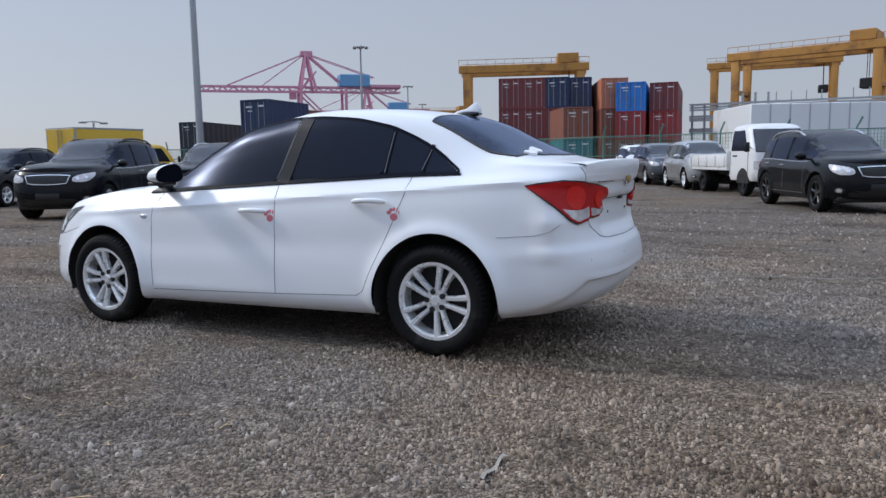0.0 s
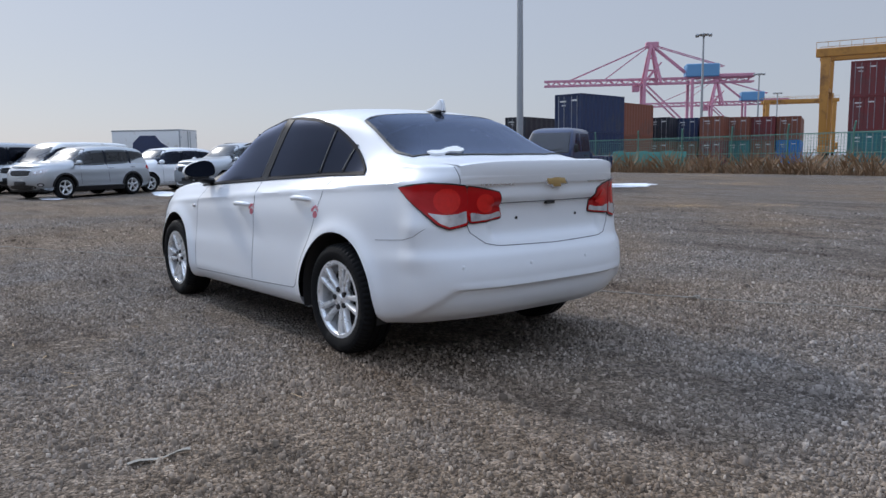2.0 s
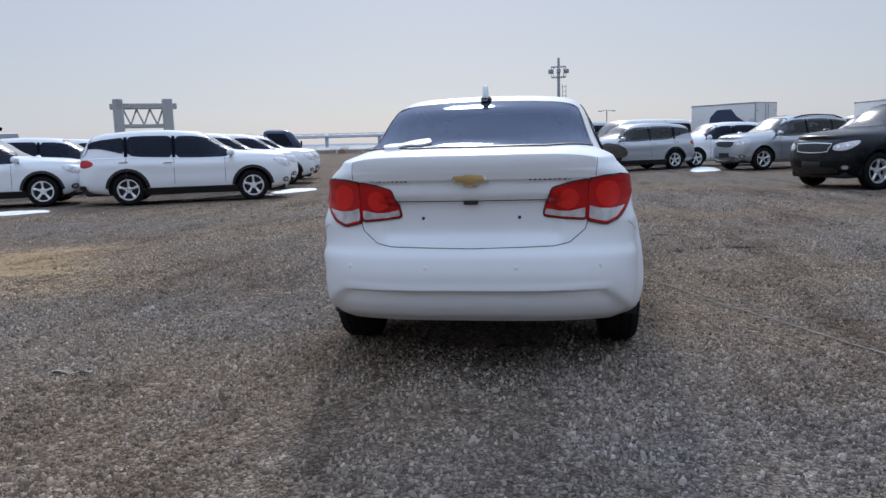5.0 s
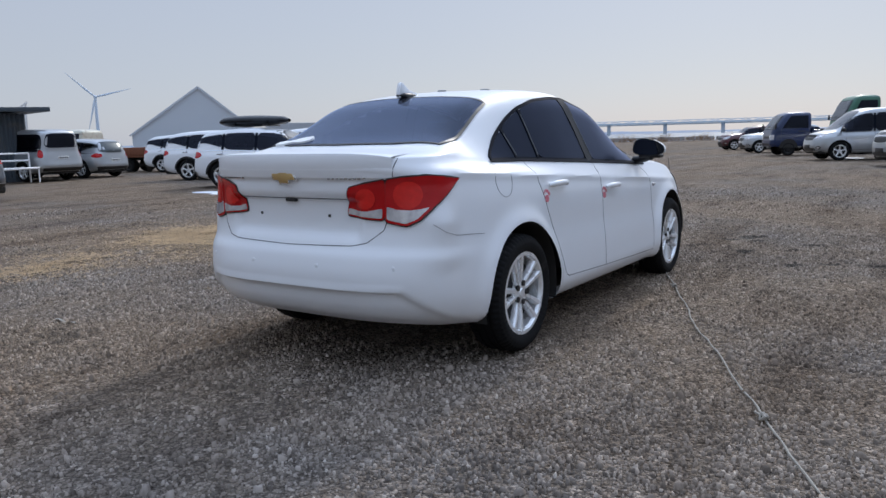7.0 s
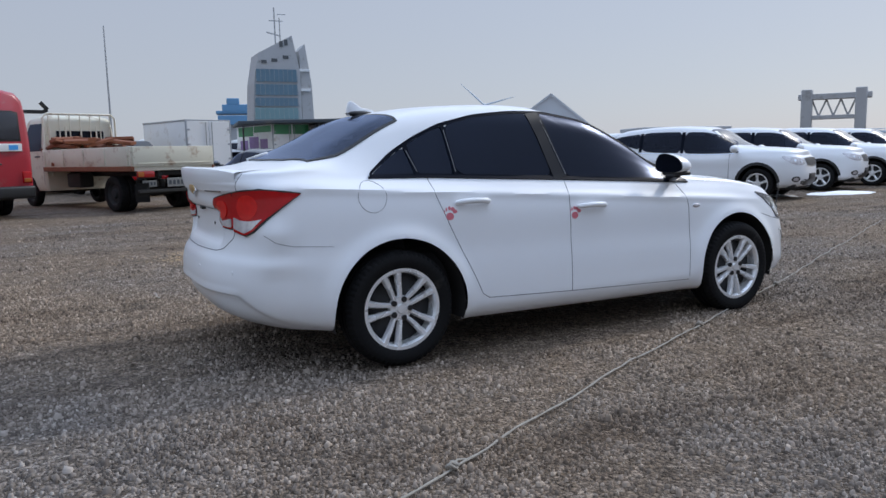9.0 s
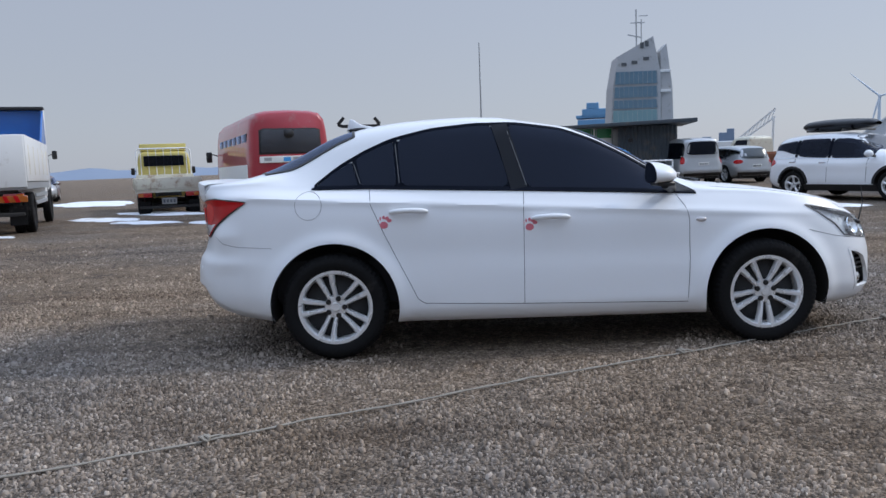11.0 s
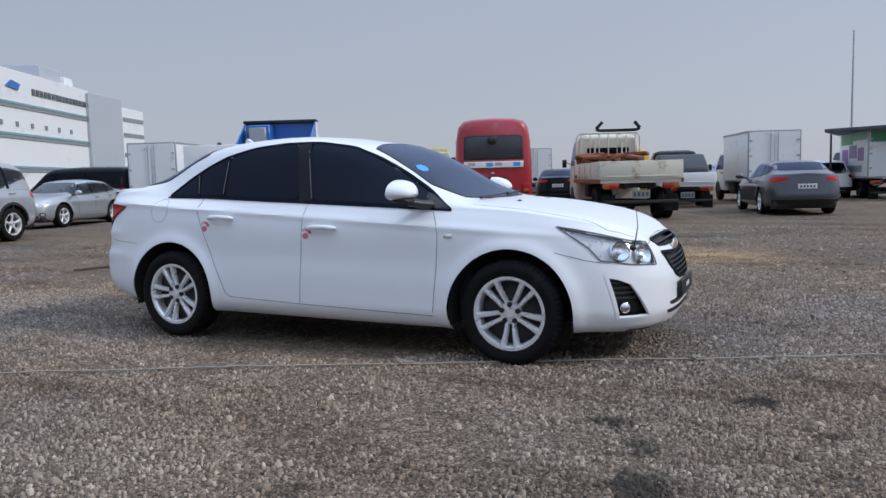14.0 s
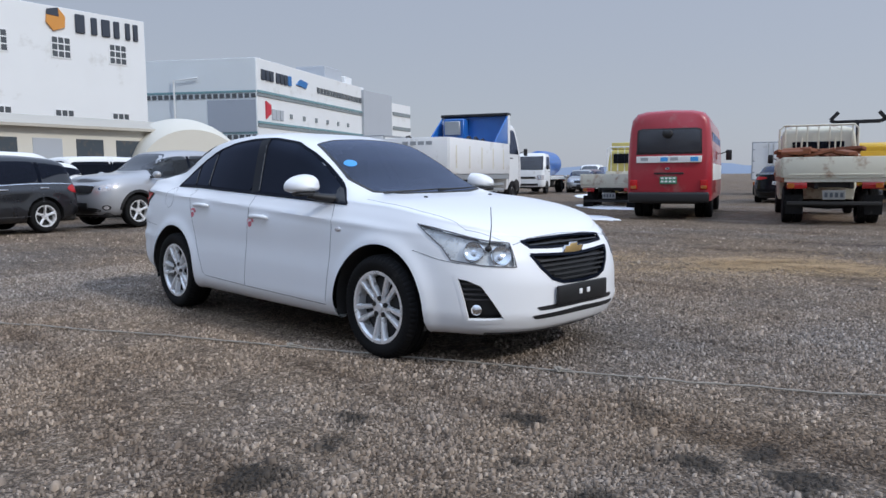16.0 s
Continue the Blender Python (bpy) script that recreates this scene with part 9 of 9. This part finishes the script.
for i in range(7):
    Mesh().box(1.6 + 1.75 * i + (0.8 if i > 2 else 0), 2.9 + 1.75 * i + (0.8 if i > 2 else 0), -0.3, 0.02, 19.0, 20.9, 0.05).part("sign_bar", LETTER if i < 6 else SIGN_BLUE, g)
Mesh().prism([(16.5, 19.6), (18.5, 20.8), (22.0, 20.4), (21.0, 19.2)], "y", -0.3, 0.02).part("sign_mark", SIGN_BLUE, g)
for i in range(16):
    Mesh().box(27 + 1.8 * i, 28.3 + 1.8 * i, -0.2, 0.03, 18.9, 20.1, 0.03).part("window", WINDOW_DARK, g, smooth=False)
Mesh().prism([(3.0, 11.9), (5.0, 13.0), (5.0, 14.6), (3.0, 15.2)], "y", -0.3, 0.02).part("sign_mark", SIGN_RED, g)
for i in range(3):
    Mesh().box(5.6 + 1.7 * i, 6.9 + 1.7 * i, -0.25, 0.02, 12.0, 13.9, 0.03).part("sign_bar", CLAD_GREY, g)
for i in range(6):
    Mesh().box(ln * (0.25 + 0.11 * i) - 0.5, ln * (0.25 + 0.11 * i) + 0.5, -0.22, 0.02, 12.6, 13.5, 0.03).part("window", HAZED_WINDOW, g, smooth=False)
Mesh().box(ln * 0.72, ln * 0.9, 4, 12, 22.8, 26.5, 0.1).part("roof_house", CLAD_GREY, g)
Mesh().box(ln * 0.9, ln * 0.98, 3, 10, 22.8, 25.2, 0.1).part("roof_house", CLAD_WHITE, g)
g, ln = block("stair_block", (140.2, 138.1), (203, 218), 0, 22.6, CLAD_GREY, "grey stair block joining the warehouses", E4, 20, tall=1.07)
g, ln = block("far_warehouse", (138.1, 136.7), (222, 234), 0, 21.5, CLAD_WHITE, "white end of the far warehouse", E4, 20, tall=1.05)
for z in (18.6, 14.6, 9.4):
    Mesh().box(0.4, ln - 0.4, -0.2, 0.05, z - 0.5, z + 0.5, 0.02).part("window_band", HAZED_WINDOW, g, smooth=False)

# fabric shelter and low store in front of them
x, y = polar(152.6, 78, E4)
tent = thing("fabric_shelter", pose(x, y, 0, 0, 0, 152.6 - 90 + 14) @ Matrix.Diagonal((1.6, 1, 1.36, 1)), "cream fabric shelter with a rounded end", "tent")
rows = []
for i in range(13):
    t = i / 12
    k = math.sin(0.5 * math.pi * min(1, t * 2.2)) ** 0.8
    rows.append([(4.0 * math.cos(a) * (0.86 + 0.14 * k), 14 * t, 5.4 * math.sin(a) ** 0.85 * (0.80 + 0.2 * k)) for a in [math.pi * j / 20 for j in range(21)]])
mb = Mesh().grid(rows)
mb.f.append(tuple(range(21)))
mb.part("cover", TENT, tent)
g, ln = block("low_store", (153.5, 172), (82, 70), 0, 4.6, TENT, "long low cream store behind the parked cars", E4, 10, tall=1.32)
Mesh().prism([(-0.8, 4.3), (5.0, 5.2), (10.6, 4.4), (10.6, 4.6), (5.0, 5.4), (-0.8, 4.5)], "x", -0.6, ln + 0.6).part("roof", material("weathered_tan_sheet", (0.46, 0.43, 0.37), 0.75, var=0.12, scale=0.3), g, "weathered tan sheet roof")
for i in range(7):
    u = ln * (i + 0.5) / 7
    Mesh().box(u - 1.3, u + 1.3, -0.06, 0.05, 0.2, 3.6, 0.03).part("bay_door", CLAD_DARK if i % 3 else CLAD_GREY, g, "shut bay door")

# ---------------------------------------------------------------- snow, straw, rope and litter on the yard
SNOW = material("old_snow", (0.80, 0.82, 0.85), 0.7, var=0.06, scale=3.0, bump=0.02, bscale=9.0, dirt=(0.42, 0.40, 0.38), dirt_amt=0.2, dirt_scale=1.2)
STRAW = material("dry_straw", (0.47, 0.32, 0.17), 0.8, var=0.25, scale=5.0)
DRY_GRASS = material("dry_grass", (0.25, 0.155, 0.085), 0.85, var=0.3, scale=2.0)
ROPE = material("grey_rope", (0.30, 0.275, 0.235), 0.9, var=0.3, scale=60.0)
STICK = material("weathered_stick", (0.07, 0.05, 0.04), 0.85, var=0.3, scale=12.0)


def snow_patch(x0, y0, x1, y1, wide, seed, h=0.045):
    """A thin ragged sheet of old snow between two ends."""
    cx, cy = (x0 + x1) / 2, (y0 + y1) / 2
    half = math.hypot(x1 - x0, y1 - y0) / 2 + wide * 0.4
    a = math.atan2(y1 - y0, x1 - x0)
    rows, seg, rings = [], 60, 7
    for r in range(rings + 1):
        f = r / rings
        row = []
        for k in range(seg + 1):
            t = 2 * math.pi * (k % seg) / seg
            edge = 1 + 0.42 * noise.noise(Vector((math.cos(t) * 1.6 + seed, math.sin(t) * 1.6, seed * 0.7))) + 0.22 * noise.noise(Vector((math.cos(t) * 5 + seed, math.sin(t) * 5, 4.0)))
            u, w = math.cos(t) * half * edge * f, math.sin(t) * wide * edge * f
            x, y = cx + u * math.cos(a) - w * math.sin(a), cy + u * math.sin(a) + w * math.cos(a)
            lift = h * (1 - f ** 3) * (0.75 + 0.5 * noise.noise(Vector((x * 1.3, y * 1.3, seed)))) if r < rings else -0.03
            row.append((x, y, ground_z(x, y) + lift + 0.004))
        rows.append(row)
    ob = Mesh().grid(rows).part("snow_patch", SNOW, angle=180)
    tagged(ob, "thin dirty patch of melting snow on gravel", "snow", "snow patches")


for i, (x0, y0, x1, y1, w) in enumerate((
        (9.2, -8.7, 8.3, -11.6, 1.25), (9.6, -12.2, 10.8, -11.7, 0.5), (13.3, -16.9, 13.2, -21.9, 1.7), (13.3, -15.2, 13.4, -16.2, 0.5),
        (7.2, 12.7, 8.7, 10.0, 0.45), (11.2, 8.2, 12.3, 6.6, 0.4), (13.0, 6.7, 14.6, 6.4, 0.4), (27.2, 0.4, 29.0, 0.0, 0.5), (19.5, -5.2, 22.8, -6.0, 0.5), (16.4, -7.6, 18.0, -8.0, 0.4), (20.6, -1.8, 22.0, -2.6, 0.5),
        (-13.6, 11.5, -12.0, 9.2, 1.1), (-11.0, 11.0, -9.6, 10.6, 0.5), (-10.4, 19.6, -7.6, 17.2, 0.9), (-6.6, 13.6, -5.2, 12.4, 0.45), (-18.8, 34.0, -14.3, 27.4, 1.7), (-10.9, 16.8, -8.8, 15.3, 0.55), (-9.0, 14.6, -7.2, 13.6, 0.45))):
    snow_patch(x0, y0, x1, y1, w, 3.7 * i + 1.1)


def blades(name, mat, label, category, places, seed, flat=False):
    """Many thin dry blades: places are (x, y, spread, how many, length)."""
    rs = np.random.default_rng(seed)
    vs, n = [], 0
    for x, y, spread, count, length in places:
        q = np.stack([rs.normal(x, spread, count), rs.normal(y, spread, count)], 1)
        a = rs.uniform(0, 6.28, count)
        ln = length * rs.uniform(0.5, 1.3, count)
        tilt = rs.uniform(0.0, 0.12, count) if flat else rs.uniform(0.8, 1.5, count)
        d = np.stack([np.cos(a) * np.cos(tilt), np.sin(a) * np.cos(tilt), np.sin(tilt)], 1) * ln[:, None]
        w = np.stack([-np.sin(a), np.cos(a), np.zeros(count)], 1) * (0.004 if flat else 0.008) * (1 if flat else length / 0.5)
        z = np.array([ground_z(px, py) for px, py in q]) + (rs.uniform(0.006, 0.022, count) if flat else -0.01)
        p = np.concatenate([q, z[:, None]], 1)
        vs.append(np.stack([p - w, p + w, p + d * 0.6 + w * 0.8, p + d + np.array([0, 0, -0.12]) * (0 if flat else 1) * ln[:, None]], 1))
    v = np.concatenate(vs)
    n = len(v)
    tris = (np.array([(0, 1, 2), (0, 2, 3)])[None] + (np.arange(n) * 4)[:, None, None]).reshape(-1, 3)
    tagged(new(name, fast_mesh(name, v.reshape(-1, 3), tris, mat)), label, category, "", "stuff")


blades("straw_scatter", STRAW, "yellow straw trodden into the gravel", "straw",
       [(-1.3, 4.7, 0.34, 900, 0.10), (1.3, 5.4, 0.42, 1300, 0.10), (0.4, 4.1, 0.4, 500, 0.09), (1.0, 4.7, 0.36, 1000, 0.10),
        (1.6, 5.8, 0.4, 1100, 0.10), (2.4, 5.3, 0.34, 700, 0.10), (-0.5, 5.0, 0.36, 700, 0.10), (0.5, 5.2, 1.1, 1800, 0.08), (2.0, 6.2, 0.9, 1200, 0.08), (1.5, 5.6, 0.42, 3200, 0.07), (0.9, 5.3, 0.32, 1600, 0.07), (2.1, 5.75, 0.34, 1800, 0.07), (-0.9, 4.7, 0.3, 900, 0.07),
        (4.3, -11.3, 0.35, 900, 0.09), (3.3, -13.1, 0.4, 900, 0.09), (10.5, -23.8, 0.8, 1500, 0.13), (17.0, -33.5, 1.0, 1500, 0.16)], 5, flat=True)

FENCE_RUN = [(6.5 + 37.5 * k / 90, -36.2 - 3.2 * math.sin(math.pi * 0.62 * k / 90)) for k in range(91)]
blades("dry_grass_strip", DRY_GRASS, "dry brown grass along the yard fence", "grass",
       [(x, y + 0.5, 0.36, 70, 0.5 + 1.15 * math.sin(k * 0.9) ** 8 * (1.0 if k % 7 else 0.4)) for k, (x, y) in enumerate(FENCE_RUN)], 8)


SHORE_RUN = [(110.5 - 31 * k / 120, -52 + 146 * k / 120) for k in range(121)]
blades("shore_grass", DRY_GRASS, "dry brown reeds along the sea wall", "grass",
       [(x - 1.5, y, 0.5, 45, 0.75 + 0.5 * math.sin(k * 2.3) ** 2) for k, (x, y) in enumerate(SHORE_RUN)], 18)


# the rope lies in a slack line from the gravel behind the sedan out past its nose
ROPE_LINE = [(-9.4, -5.3), (-7.0, -4.35), (-4.4, -3.3), (-2.3, -2.45), (-1.78, -2.19), (-1.08, -1.87), (-0.23, -1.48), (0.5, -1.18), (1.15, -0.91), (1.7, -0.68), (2.38, -0.40), (3.3, 0.02), (5.6, 1.03), (8.5, 2.33), (12.0, 3.85), (17.1, 5.85)]


def rope_on_ground():
    rope = thing("rope", pose(0, 0, 0), "thin grey knotted rope lying across the gravel", "rope")
    pts = []
    for a, b in zip(ROPE_LINE, ROPE_LINE[1:]):
        c = max(2, int(math.hypot(b[0] - a[0], b[1] - a[1]) / 0.07))
        for k in range(c):
            t = k / c
            x, y = lerp(a[0], b[0], t), lerp(a[1], b[1], t)
            y += 0.02 * noise.noise(Vector((x * 2.2, y, 0.5))) + 0.008 * noise.noise(Vector((x * 9, y, 2.5)))
            pts.append((x, y, ground_z(x, y) + 0.016 + 0.006 * noise.noise(Vector((x * 7, y * 3, 9.0)))))
    Mesh().tube(pts, [0.0052 + 0.0012 * math.sin(i * 2.1) for i in range(len(pts))], 6).part("strand", ROPE, rope)
    for x, y in ((-1.78, -2.19), (2.38, -0.40), (0.72, -1.09)):
        z = ground_z(x, y) + 0.026
        mb = Mesh()
        ring = [(x + 0.022 * math.cos(a), y + 0.014 * math.sin(a), z + 0.010 * math.sin(2 * a)) for a in [2 * math.pi * i / 14 for i in range(14)]]
        mb.tube(ring, 0.007, 6, closed=True)
        mb.tube([(x - 0.02, y - 0.01, z), (x, y + 0.005, z + 0.012), (x + 0.025, y - 0.004, z)], 0.008, 6)
        mb.tube([(x, y, z), (x + 0.05, y + 0.045, z - 0.004), (x + 0.09, y + 0.05, z - 0.012)], [0.006, 0.005, 0.004], 6)
        mb.part("knot", ROPE, rope)


rope_on_ground()

z = ground_z(-5.8, 2.7)
Mesh().tube([(-6.10, 2.10, z + 0.02), (-5.91, 2.48, z + 0.03), (-5.78, 2.74, z + 0.025), (-5.66, 2.99, z + 0.015)], [0.018, 0.02, 0.017, 0.008], 8).part("stick", STICK)
tagged(bpy.data.objects["stick"], "short dark weathered stick on the gravel", "stick")
strip = Mesh().grid([[(-2.243 + 0.004 * math.sin(k), 2.08 + 0.024 * k, ground_z(-2.24, 2.2) + 0.014 + 0.006 * math.sin(k * 0.9)), (-2.228 + 0.004 * math.sin(k), 2.08 + 0.024 * k, ground_z(-2.24, 2.2) + 0.016 + 0.006 * math.cos(k * 0.7)), (-2.226 + 0.004 * math.sin(k), 2.08 + 0.024 * k, ground_z(-2.24, 2.2) + 0.006)] for k in range(11)])
tagged(strip.part("plastic_strip", ROPE), "crumpled pale fibre strip on the gravel", "litter")
